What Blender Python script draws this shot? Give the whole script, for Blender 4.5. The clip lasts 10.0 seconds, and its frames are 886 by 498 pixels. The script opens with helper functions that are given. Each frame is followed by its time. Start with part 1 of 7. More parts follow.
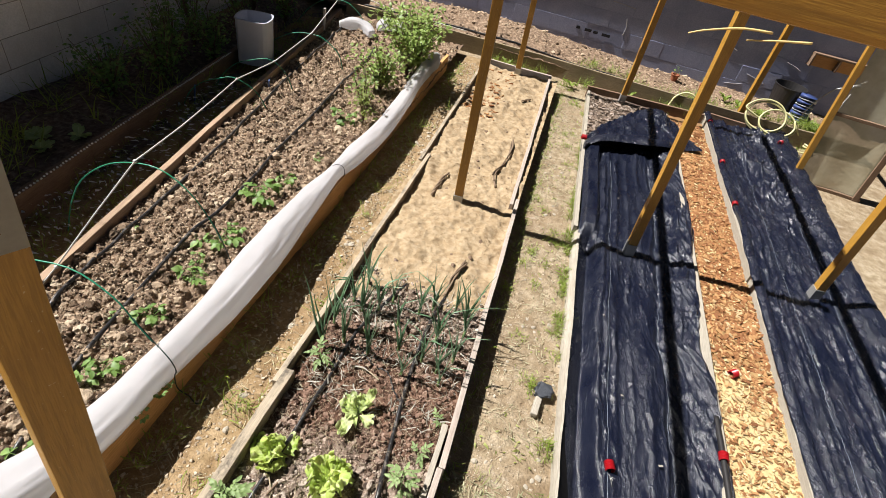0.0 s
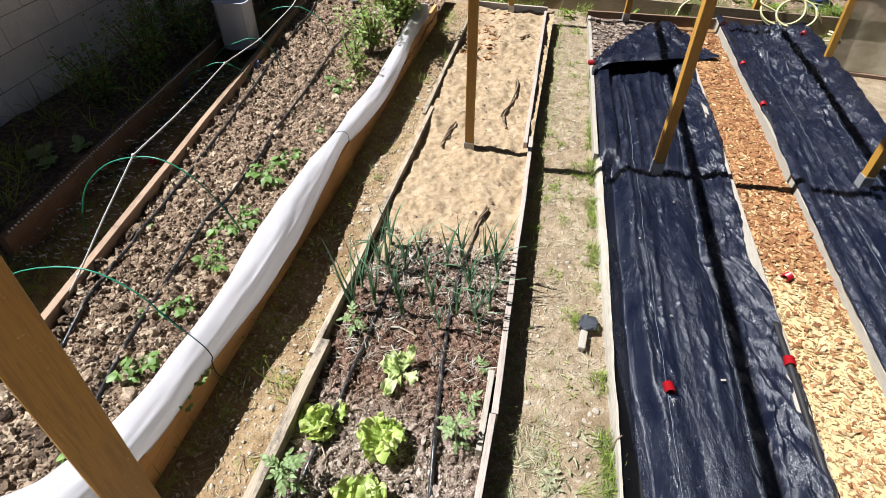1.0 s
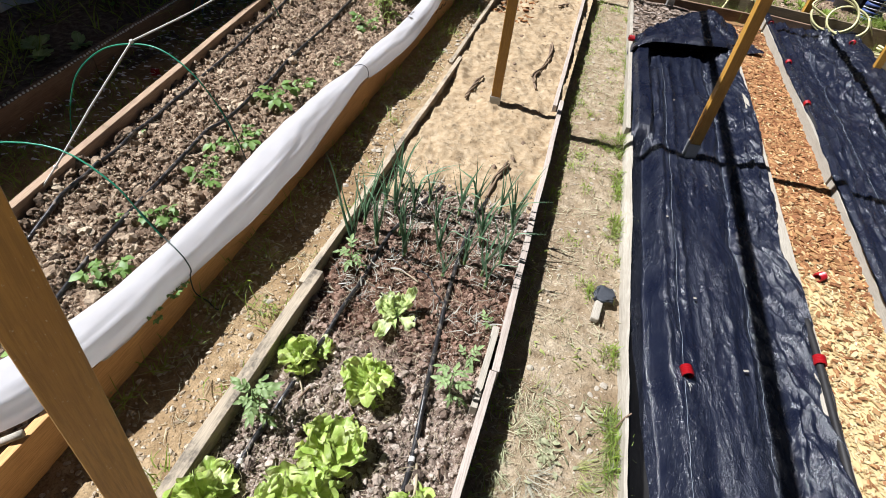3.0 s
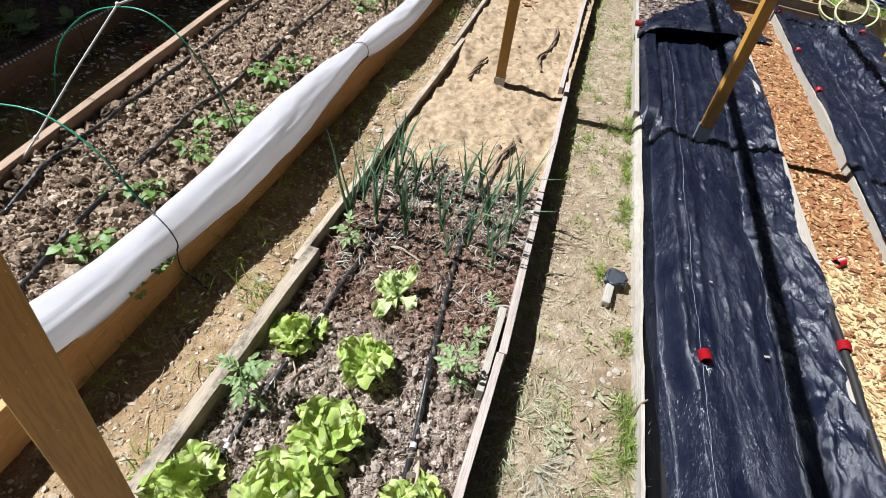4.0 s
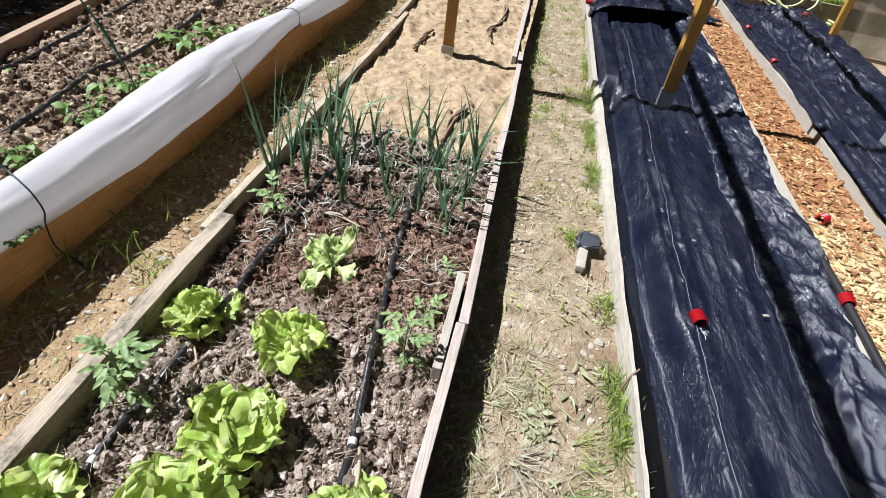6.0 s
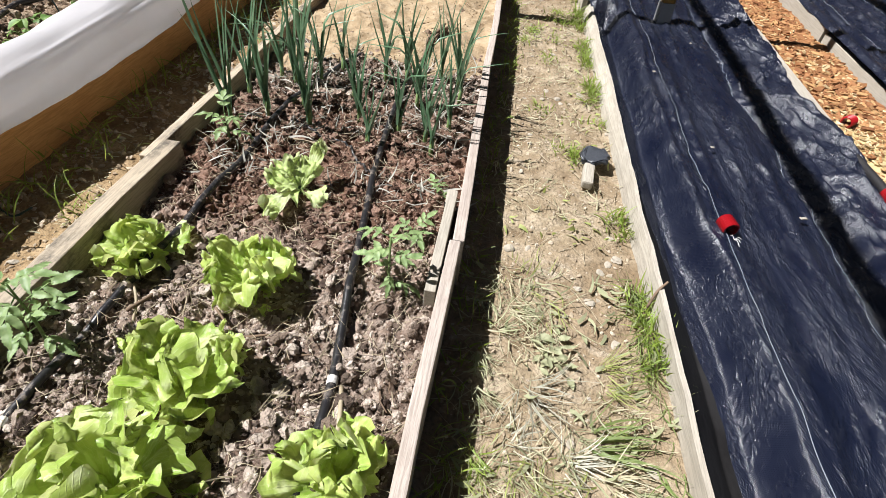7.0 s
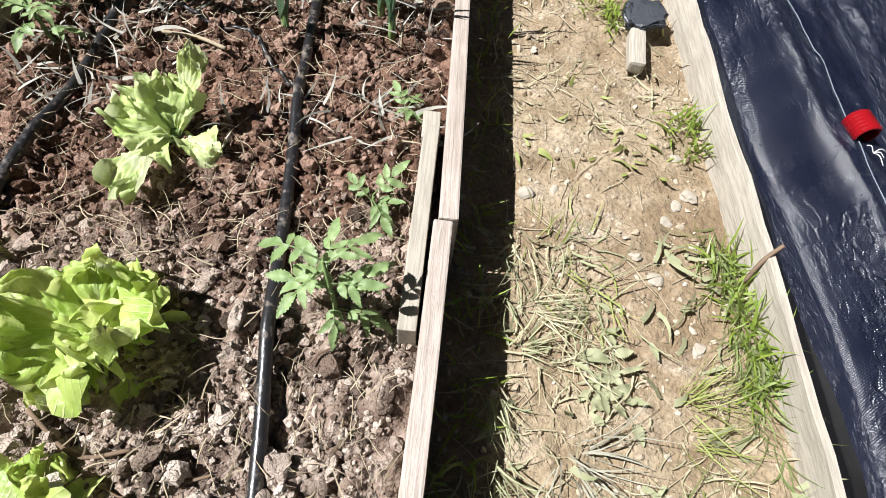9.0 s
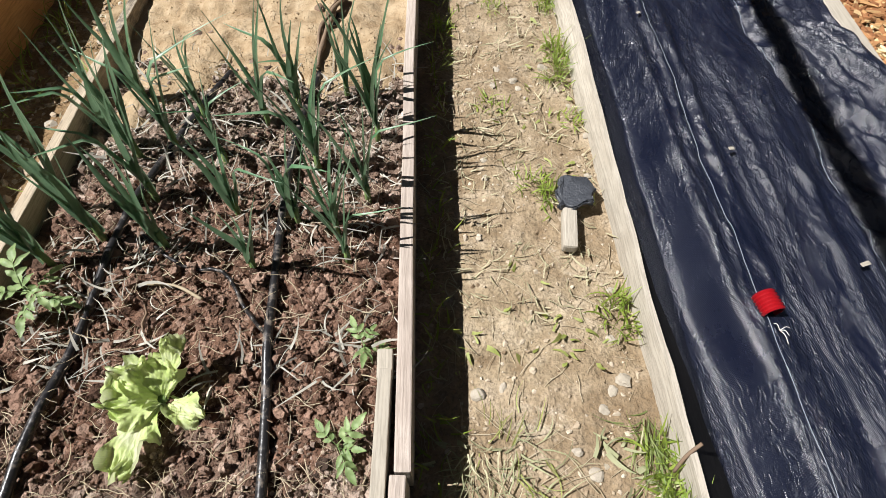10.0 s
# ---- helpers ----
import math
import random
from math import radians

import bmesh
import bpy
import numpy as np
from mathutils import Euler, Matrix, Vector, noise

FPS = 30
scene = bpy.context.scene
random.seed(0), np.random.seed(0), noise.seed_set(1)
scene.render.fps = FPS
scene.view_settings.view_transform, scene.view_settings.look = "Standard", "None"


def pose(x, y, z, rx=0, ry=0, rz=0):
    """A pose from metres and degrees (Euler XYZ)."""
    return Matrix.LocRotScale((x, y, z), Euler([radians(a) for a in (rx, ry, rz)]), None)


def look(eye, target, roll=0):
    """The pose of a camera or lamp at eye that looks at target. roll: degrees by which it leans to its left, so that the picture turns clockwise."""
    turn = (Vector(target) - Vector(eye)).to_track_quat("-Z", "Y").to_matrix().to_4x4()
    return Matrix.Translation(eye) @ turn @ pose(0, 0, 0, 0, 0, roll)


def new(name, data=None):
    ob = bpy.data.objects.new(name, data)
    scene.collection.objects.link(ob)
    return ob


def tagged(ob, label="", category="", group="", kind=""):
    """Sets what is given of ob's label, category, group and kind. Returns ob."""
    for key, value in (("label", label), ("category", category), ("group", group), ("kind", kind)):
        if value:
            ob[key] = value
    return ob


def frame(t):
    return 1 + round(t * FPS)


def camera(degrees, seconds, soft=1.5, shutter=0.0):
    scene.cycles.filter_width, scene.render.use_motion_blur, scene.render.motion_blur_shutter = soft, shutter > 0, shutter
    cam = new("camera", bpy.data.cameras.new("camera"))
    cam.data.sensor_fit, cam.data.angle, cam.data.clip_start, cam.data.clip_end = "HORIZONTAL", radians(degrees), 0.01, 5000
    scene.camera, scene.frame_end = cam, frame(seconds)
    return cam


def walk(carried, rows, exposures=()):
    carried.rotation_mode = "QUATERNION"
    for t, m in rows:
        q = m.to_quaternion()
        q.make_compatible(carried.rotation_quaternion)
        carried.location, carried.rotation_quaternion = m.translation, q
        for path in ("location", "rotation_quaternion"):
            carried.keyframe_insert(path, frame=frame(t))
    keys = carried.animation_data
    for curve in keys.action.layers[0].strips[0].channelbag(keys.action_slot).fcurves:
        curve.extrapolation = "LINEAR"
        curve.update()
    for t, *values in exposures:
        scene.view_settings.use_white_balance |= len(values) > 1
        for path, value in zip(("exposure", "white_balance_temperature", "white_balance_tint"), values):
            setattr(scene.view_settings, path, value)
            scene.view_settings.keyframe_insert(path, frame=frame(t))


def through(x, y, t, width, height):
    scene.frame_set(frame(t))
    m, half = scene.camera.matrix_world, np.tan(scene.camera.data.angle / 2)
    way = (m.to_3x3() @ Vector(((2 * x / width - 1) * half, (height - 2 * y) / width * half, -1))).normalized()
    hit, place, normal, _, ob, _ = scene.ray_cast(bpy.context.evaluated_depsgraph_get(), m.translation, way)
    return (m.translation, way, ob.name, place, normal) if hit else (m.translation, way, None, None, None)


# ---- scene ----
cam = camera(81.3, 10.0, soft=0.8)
PATH = [
    (0, (0.034, 0.087, 2.205), (-0.178, 1.613, 0.93), 13.2),
    (0.5, (0.045, 0.087, 2.105), (-0.151, 1.6, 0.812), 9.2),
    (1, (0.062, 0.106, 2.051), (-0.215, 1.534, 0.679), 1.9),
    (1.5, (0.061, 0.083, 1.982), (-0.216, 1.502, 0.6), 3.3),
    (2, (0.044, 0.065, 1.909), (-0.23, 1.484, 0.526), 6.6),
    (2.5, (0.026, 0.088, 1.826), (-0.24, 1.49, 0.425), 8.9),
    (4, (0.005, 0.128, 1.591), (-0.243, 1.538, 0.195), 10.5),
    (4.5, (0.014, 0.135, 1.501), (-0.246, 1.57, 0.132), 10.2),
    (5, (0.038, 0.173, 1.401), (-0.194, 1.618, 0.038), 10.8),
    (5.5, (0.056, 0.215, 1.309), (-0.095, 1.699, -0.024), 11.8),
    (5.7, (0.06, 0.226, 1.273), (-0.079, 1.728, -0.041), 11.7),
    (6.8, (0.115, 0.294, 1.033), (0.007, 1.767, -0.315), 7.9),
    (7, (0.11, 0.308, 0.954), (0.016, 1.757, -0.421), 7.6),
    (7.5, (0.1, 0.335, 0.814), (0.045, 1.694, -0.653), 8.9),
    (8, (0.098, 0.436, 0.73), (0.08, 1.688, -0.829), 9.5),
    (8.5, (0.080, 0.606, 0.706), (0.100, 1.695, -0.972), 9.1),
    (9, (0.073, 0.808, 0.739), (0.099, 1.800, -0.998), 7.2),
    (9.5, (0.105, 0.966, 0.861), (0.122, 1.994, -0.856), 3.6),
    (10, (0.140, 1.054, 1.026), (0.159, 2.125, -0.663), 1.2),
]
EXPOSURES = [(0.0, 1.09, 6800, 10), (0.3, 1.31, 6300, 10), (0.7, 1.27, 6250, 10), (1.2, 1.14, 6250, 10), (2.5, 1.12, 6250, 10), (4.0, 1.10, 6000, 10),
             (5.5, 1.10, 5900, 10), (7.0, 1.13, 6400, 10), (8.5, 1.15, 6450, 10), (9.5, 1.17, 6250, 10), (10.0, 0.95, 6600, 10)]
walk(cam, [(t, look(eye, target, roll)) for t, eye, target, roll in PATH], EXPOSURES)

# ---- light ----
SUN_EL, SUN_AZ = radians(55.0), Vector((-1.0, -0.05))     # towards the sun, in plan
world = bpy.data.worlds.new("sky")
scene.world = world
world.use_nodes = True
wn = world.node_tree
sky = wn.nodes.new("ShaderNodeTexSky")
sky.sky_type, sky.sun_disc = "NISHITA", False
sky.sun_elevation = SUN_EL
sky.sun_rotation = math.atan2(SUN_AZ.x, SUN_AZ.y)
sky.dust_density, sky.air_density = 0.6, 1.0
wn.links.new(sky.outputs[0], wn.nodes["Background"].inputs[0])
wn.nodes["Background"].inputs[1].default_value = 0.0092
sun_dir = Vector((SUN_AZ.x, SUN_AZ.y, 0)).normalized() * math.cos(SUN_EL) + Vector((0, 0, math.sin(SUN_EL)))
lamp = bpy.data.lights.new("sun", "SUN")
lamp.energy, lamp.angle, lamp.color = 5.0, radians(0.53), (1.0, 0.99, 1.0)
sun = new("sun", lamp)
sun.matrix_world = look(sun_dir * 30, (0, 0, 0))

# ---- helpers for surfaces ----


DULL = 0.73      # all swatches below are a little paler than the real surfaces


class Nodes:
    """A thin layer over a material's node tree."""

    def __init__(self, name, rough=0.8, spec=0.3, metal=0.0):
        self.mat = bpy.data.materials.new(name)
        self.mat.use_nodes = True
        self.t = self.mat.node_tree
        self.b = self.t.nodes["Principled BSDF"]
        self.set("Roughness", rough), self.set("Specular IOR Level", spec), self.set("Metallic", metal)
        tc = self.add("ShaderNodeTexCoord")
        oi = self.add("ShaderNodeObjectInfo")
        sh = self.add("ShaderNodeVectorMath")
        sh.operation = "SCALE"
        sh.inputs[0].default_value = (7.3, 5.1, 3.7)
        self.link(oi.outputs["Random"], sh.inputs["Scale"])
        ad = self.add("ShaderNodeVectorMath")
        self.link(tc.outputs["Object"], ad.inputs[0])
        self.link(sh.outputs[0], ad.inputs[1])
        self.raw, self.co, self.rnd = tc.outputs["Object"], ad.outputs[0], oi.outputs["Random"]

    def add(self, kind):
        return self.t.nodes.new(kind)

    def link(self, a, b):
        self.t.links.new(a, b)

    def set(self, key, value):
        if hasattr(value, "links"):
            self.link(value, self.b.inputs[key])
        else:
            self.b.inputs[key].default_value = value
        return self

    def stretch(self, v, sx, sy, sz):
        n = self.add("ShaderNodeVectorMath")
        n.operation = "MULTIPLY"
        self.link(v, n.inputs[0])
        n.inputs[1].default_value = (sx, sy, sz)
        return n.outputs[0]

    def noise(self, scale, detail=4, rough=0.6, co=None, distort=0.0):
        n = self.add("ShaderNodeTexNoise")
        n.inputs["Scale"].default_value, n.inputs["Detail"].default_value = scale, detail
        n.inputs["Roughness"].default_value, n.inputs["Distortion"].default_value = rough, distort
        self.link(co or self.co, n.inputs["Vector"])
        return n.outputs["Fac"]

    def voronoi(self, scale, co=None, out="Distance", feature="F1"):
        n = self.add("ShaderNodeTexVoronoi")
        n.feature = feature
        n.inputs["Scale"].default_value = scale
        self.link(co or self.co, n.inputs["Vector"])
        return n.outputs[out]

    def ramp(self, fac, *stops):
        n = self.add("ShaderNodeValToRGB")
        e = n.color_ramp.elements
        while len(e) < len(stops):
            e.new(0.5)
        for el, (p, c) in zip(e, stops):
            el.position = p
            el.color = (*c, 1) if isinstance(c, tuple) else (c, c, c, 1)
        self.link(fac, n.inputs[0])
        return n.outputs[0]

    def math(self, op, a, b=0.0):
        n = self.add("ShaderNodeMath")
        n.operation = op
        for k, v in ((0, a), (1, b)):
            if hasattr(v, "links"):
                self.link(v, n.inputs[k])
            else:
                n.inputs[k].default_value = v
        return n.outputs[0]

    def mix(self, fac, a, b, mode="MIX"):
        n = self.add("ShaderNodeMix")
        n.data_type, n.blend_type = "RGBA", mode
        for k, v in ((0, fac), (6, a), (7, b)):
            if hasattr(v, "links"):
                self.link(v, n.inputs[k])
            else:
                n.inputs[k].default_value = (*v, 1) if isinstance(v, tuple) else v
        return n.outputs[2]

    def island(self):
        return self.add("ShaderNodeNewGeometry").outputs["Random Per Island"]

    def bump(self, height, strength=0.5, distance=0.01):
        n = self.add("ShaderNodeBump")
        n.inputs["Strength"].default_value, n.inputs["Distance"].default_value = strength, distance
        self.link(height, n.inputs["Height"])
        old = self.b.inputs["Normal"]
        if old.links:
            self.link(old.links[0].from_socket, n.inputs["Normal"])
        self.link(n.outputs[0], old)
        return self

    def color(self, c):
        return self.set("Base Color", self.mix(1.0, c, (DULL, DULL, DULL), "MULTIPLY"))


def damp_patch(m):
    """A reddish damp stretch of the middle bed, with a ragged outline."""
    sep = m.add("ShaderNodeSeparateXYZ")
    m.link(m.raw, sep.inputs[0])
    y = m.math("ADD", sep.outputs[1], m.math("MULTIPLY", m.math("SUBTRACT", m.noise(5, 4, 0.65), 0.5), 0.9))
    return m.ramp(m.math("MULTIPLY", y, 0.4), (0.42, 0.0), (0.52, 0.95), (0.68, 0.85), (0.78, 0.2))


def mat_soil(name="soil", warm=(1.0, 1.0, 1.0), damp=False):
    m = Nodes(name, 0.95, 0.15)
    big, mid, fine = m.noise(3, 3), m.noise(28, 5), m.noise(160, 3)
    c = m.ramp(mid, *((q, tuple(a * b for a, b in zip(c, warm))) for q, c in ((0.27, (0.05, 0.035, 0.027)), (0.5, (0.25, 0.178, 0.132)), (0.72, (0.58, 0.475, 0.385)))))
    c = m.mix(m.ramp(big, (0.52, 0.0), (0.68, 0.5)), c, (0.1, 0.055, 0.037))
    c = m.mix(m.ramp(fine, (0.35, 0.0), (0.75, 0.35)), c, (0.38, 0.32, 0.26))
    if damp:
        c = m.mix(damp_patch(m), c, (0.62, 0.45, 0.38), "MULTIPLY")
    m.color(c)
    return m.bump(mid, 0.8, 0.025).bump(m.noise(70, 4), 0.9, 0.012).bump(fine, 0.9, 0.005).mat


def mat_clod(name="clod", warm=(1.0, 1.0, 1.0), damp=False):
    m = Nodes(name, 0.95, 0.15)
    mid = m.noise(60, 4)
    c = m.ramp(m.island(), *((q, tuple(a * b for a, b in zip(c, warm))) for q, c in ((0.0, (0.05, 0.034, 0.026)), (0.3, (0.25, 0.188, 0.145)), (0.65, (0.56, 0.465, 0.385)), (0.93, (0.66, 0.57, 0.48)), (1.0, (0.76, 0.68, 0.59)))))
    c = m.mix(m.ramp(mid, (0.4, 0.0), (0.7, 0.5)), c, (0.26, 0.205, 0.16))
    if damp:
        c = m.mix(damp_patch(m), c, (0.62, 0.46, 0.40), "MULTIPLY")
    m.color(c)
    return m.bump(m.noise(120, 4), 0.9, 0.012).bump(m.noise(300, 3), 0.9, 0.005).mat


def mat_dirt():
    m = Nodes("dirt", 0.95, 0.15)
    big, mid, fine = m.noise(1.6, 4), m.noise(14, 5), m.noise(140, 4)
    c = m.ramp(mid, (0.28, (0.22, 0.155, 0.09)), (0.5, (0.41, 0.325, 0.21)), (0.75, (0.60, 0.505, 0.37)))
    c = m.mix(m.ramp(big, (0.4, 0.0), (0.62, 0.6)), c, (0.33, 0.235, 0.145))
    c = m.mix(m.ramp(m.noise(6.5, 5, 0.7), (0.5, 0.0), (0.62, 0.55)), c, (0.22, 0.15, 0.085))
    c = m.mix(m.ramp(m.noise(9, 5, 0.7, None, 0.5), (0.58, 0.0), (0.7, 0.5)), c, (0.68, 0.6, 0.47))
    c = m.mix(m.ramp(fine, (0.35, 0.6), (0.55, 0.0)), c, (0.17, 0.13, 0.085))
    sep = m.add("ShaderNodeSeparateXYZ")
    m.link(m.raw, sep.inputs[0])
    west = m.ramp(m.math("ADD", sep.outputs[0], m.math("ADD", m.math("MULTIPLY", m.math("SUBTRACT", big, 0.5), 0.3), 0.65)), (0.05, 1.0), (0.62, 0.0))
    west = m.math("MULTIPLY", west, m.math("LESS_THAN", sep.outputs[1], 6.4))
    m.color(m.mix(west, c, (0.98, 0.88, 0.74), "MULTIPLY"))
    return m.bump(mid, 0.7, 0.02).bump(m.noise(55, 4), 0.8, 0.009).bump(fine, 0.8, 0.004).mat


def mat_sawdust():
    m = Nodes("sawdust", 0.95, 0.1)
    big, mid, fine = m.noise(2.5, 4), m.noise(22, 5), m.noise(190, 3)
    c = m.ramp(mid, (0.28, (0.30, 0.205, 0.115)), (0.52, (0.45, 0.34, 0.21)), (0.75, (0.58, 0.46, 0.31)))
    c = m.mix(m.ramp(big, (0.5, 0.0), (0.7, 0.4)), c, (0.34, 0.24, 0.14))
    m.color(m.mix(m.ramp(fine, (0.35, 0.3), (0.55, 0.0)), c, (0.34, 0.235, 0.13)))
    return m.bump(mid, 0.6, 0.02).bump(fine, 0.7, 0.004).mat


def mat_wood(name, dark, light, stain, rough=0.75, grain=1.0, gloss=0.3, grime=0.0, specks=0.0):
    """Sawn timber; the grain runs along the local x axis."""
    m = Nodes(name, rough, gloss)
    v = m.stretch(m.co, 1.6, 26, 26)
    g, f = m.noise(2.2, 5, 0.65, v, 0.6), m.noise(9, 4, 0.7, v)
    blot = m.noise(5, 4)
    c = m.mix(g, dark, light)
    c = m.mix(m.ramp(f, (0.40, 0.5), (0.55, 0.0)), c, tuple(k * 0.55 for k in dark))
    c = m.mix(m.ramp(blot, (0.48, 0.0), (0.72, 0.55)), c, stain)
    c = m.mix(m.math("MULTIPLY", m.rnd, 0.3), c, tuple(k * 0.7 for k in dark))
    if specks:
        c = m.mix(m.ramp(m.noise(170, 2, 0.7), (0.69, 0.0), (0.74, specks)), c, (0.85, 0.72, 0.42))
    if grime:
        spread = m.math("MULTIPLY", m.ramp(m.noise(7, 5, 0.7, m.stretch(m.co, 0.6, 1.6, 1.6)), (0.47, 0.0), (0.6, 1.0)), m.ramp(m.noise(55, 4, 0.7), (0.38, 0.3), (0.6, 1.0)))
        c = m.mix(m.math("MULTIPLY", spread, grime), c, (0.035, 0.03, 0.028))
    m.color(c)
    return m.bump(f, 0.5 * grain, 0.003).bump(g, 0.4 * grain, 0.004).mat


def mat_plain(name, c, rough=0.5, spec=0.4, vary=0.25, scale=18.0, bump=0.15, metal=0.0):
    m = Nodes(name, rough, spec, metal)
    n, n2 = m.noise(scale, 4), m.noise(scale * 0.15, 3)
    k = m.mix(m.ramp(n, (0.35, 0.0), (0.7, vary)), c, tuple(x * 0.45 for x in c))
    k = m.mix(m.ramp(n2, (0.4, 0.0), (0.7, vary)), k, tuple(min(1, x * 1.25 + 0.02) for x in c))
    m.color(k)
    if bump:
        m.bump(n, bump, 0.004)
    return m.mat


def mat_tarp(name="woven_tarp", rough=(0.24, 0.36), crumple=0.10, glint=0.9):
    """Black woven ground cover, dusty and finely crinkled, with thread glints painted into its colour."""
    m = Nodes(name, 0.4, 0.6)
    sep = m.add("ShaderNodeSeparateXYZ")
    m.link(m.raw, sep.inputs[0])
    x, y = sep.outputs[0], sep.outputs[1]
    dust = m.noise(5, 6, 0.7, m.stretch(m.co, 2.2, 0.8, 1))
    specks = m.noise(75, 3, 0.75)
    weave = m.math("MULTIPLY", m.math("SINE", m.math("MULTIPLY", x, 1900)), m.math("SINE", m.math("MULTIPLY", y, 1500)))
    # patches where pale glints of the flat threads are painted, with some dust
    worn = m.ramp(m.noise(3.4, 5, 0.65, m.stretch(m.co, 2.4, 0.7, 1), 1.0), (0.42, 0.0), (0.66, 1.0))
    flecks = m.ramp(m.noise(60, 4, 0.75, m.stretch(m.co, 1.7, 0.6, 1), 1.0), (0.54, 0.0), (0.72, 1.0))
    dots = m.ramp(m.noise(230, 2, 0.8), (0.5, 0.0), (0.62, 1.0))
    glint_paint = m.math("MULTIPLY", m.math("MULTIPLY", worn, m.math("ADD", m.math("MULTIPLY", dots, 0.09), m.math("MULTIPLY", flecks, 0.32))), glint)
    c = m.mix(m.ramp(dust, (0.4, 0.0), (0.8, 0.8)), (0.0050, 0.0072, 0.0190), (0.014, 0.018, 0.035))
    c = m.mix(m.math("MINIMUM", glint_paint, 1.0), c, (0.30, 0.32, 0.36))
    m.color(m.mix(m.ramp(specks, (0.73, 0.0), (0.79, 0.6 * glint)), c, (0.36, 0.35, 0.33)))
    m.set("Roughness", m.ramp(dust, (0.35, rough[0]), (0.7, rough[1])))
    crease = m.math("ABSOLUTE", m.math("SUBTRACT", m.noise(9, 4, 0.6, m.stretch(m.co, 1.6, 0.45, 1), 0.9), 0.5))
    crinkle = m.math("MULTIPLY", m.noise(26, 3, 0.62, m.stretch(m.co, 1.6, 0.6, 1), 0.6), m.math("ADD", m.math("MULTIPLY", worn, 0.75), 0.06))
    fine = m.math("MULTIPLY", m.ramp(m.noise(70, 2, 0.6, m.stretch(m.co, 1.4, 0.6, 1), 0.5), (0.5, 0.0), (0.78, 1.0)), m.math("ADD", worn, 0.15))
    return m.bump(weave, 0.5, 0.0006).bump(crease, 0.5 * crumple, 0.04).bump(crinkle, 0.9, 0.10 * crumple).bump(fine, 0.7, 0.006).mat


def mat_leaf(name, dark, light, rough=0.45, through=0.35, patch=30, bleached=None, veins=0.0):
    """A leaf that lets light through; veins: spacing of side veins from a midrib along local x."""
    m = Nodes(name, rough, 0.4)
    n = m.noise(patch, 4)
    c = m.mix(m.ramp(n, (0.3, 0.0), (0.7, 1.0)), dark, light)
    c = m.mix(m.math("MULTIPLY", m.rnd, 0.5), c, tuple(k * 0.75 for k in dark))
    # pale patches: highlights painted on the lettuces, real bleaching on the wilted one
    if bleached:
        c = m.mix(m.ramp(m.noise(20, 4, 0.6), (0.52, 0.0), (0.7, 0.7)), c, bleached)
        m.bump(m.noise(110, 4), 0.5, 0.004)
    if veins:
        sep = m.add("ShaderNodeSeparateXYZ")
        m.link(m.raw, sep.inputs[0])
        y = m.math("ABSOLUTE", m.math("ADD", sep.outputs[1], m.math("MULTIPLY", m.math("SUBTRACT", m.noise(40, 2), 0.5), 0.006)))
        side = m.math("ABSOLUTE", m.math("SUBTRACT", m.math("FRACT", m.math("DIVIDE", m.math("SUBTRACT", sep.outputs[0], m.math("MULTIPLY", y, 1.3)), veins)), 0.5))
        rib = m.math("MAXIMUM", m.ramp(m.math("MULTIPLY", y, 100.0), (0.14, 1.0), (0.34, 0.0)), m.ramp(side, (0.03, 0.55), (0.12, 0.0)))
        c = m.mix(m.math("MULTIPLY", rib, 0.4), c, (0.88, 0.95, 0.55))
        m.bump(rib, 0.35, 0.003)
    m.color(c)
    m.bump(n, 0.3, 0.004)
    tr = m.add("ShaderNodeBsdfTranslucent")
    m.link(m.mix(0.5, m.mix(1.0, c, (DULL, DULL, DULL), "MULTIPLY"), tuple(min(1, k * 1.3) for k in light)), tr.inputs[0])
    mx = m.add("ShaderNodeMixShader")
    mx.inputs[0].default_value = through
    m.link(m.b.outputs[0], mx.inputs[1])
    m.link(tr.outputs[0], mx.inputs[2])
    m.link(mx.outputs[0], m.t.nodes["Material Output"].inputs[0])
    return m.mat


def mat_block(name, base, joint_dark):
    m = Nodes(name, 0.9, 0.2)
    big, fine = m.noise(2.2, 5, 0.65), m.noise(70, 4)
    c = m.mix(m.ramp(big, (0.35, 0.0), (0.68, 1.0)), base, joint_dark)
    m.color(m.mix(m.ramp(fine, (0.4, 0.3), (0.6, 0.0)), c, tuple(k * 0.6 for k in base)))
    return m.bump(fine, 0.5, 0.004).bump(big, 0.4, 0.02).mat


def mat_chip(name, *stops, single=False):
    m = Nodes(name, 0.85, 0.2)
    m.color(m.mix(m.ramp(m.noise(90, 4, 0.6, m.stretch(m.co, 0.3, 1, 1)), (0.4, 0.35), (0.65, 0.0)), m.ramp(m.rnd if single else m.island(), *stops), (0.16, 0.075, 0.03)))
    return m.bump(m.noise(200, 3), 0.5, 0.003).mat


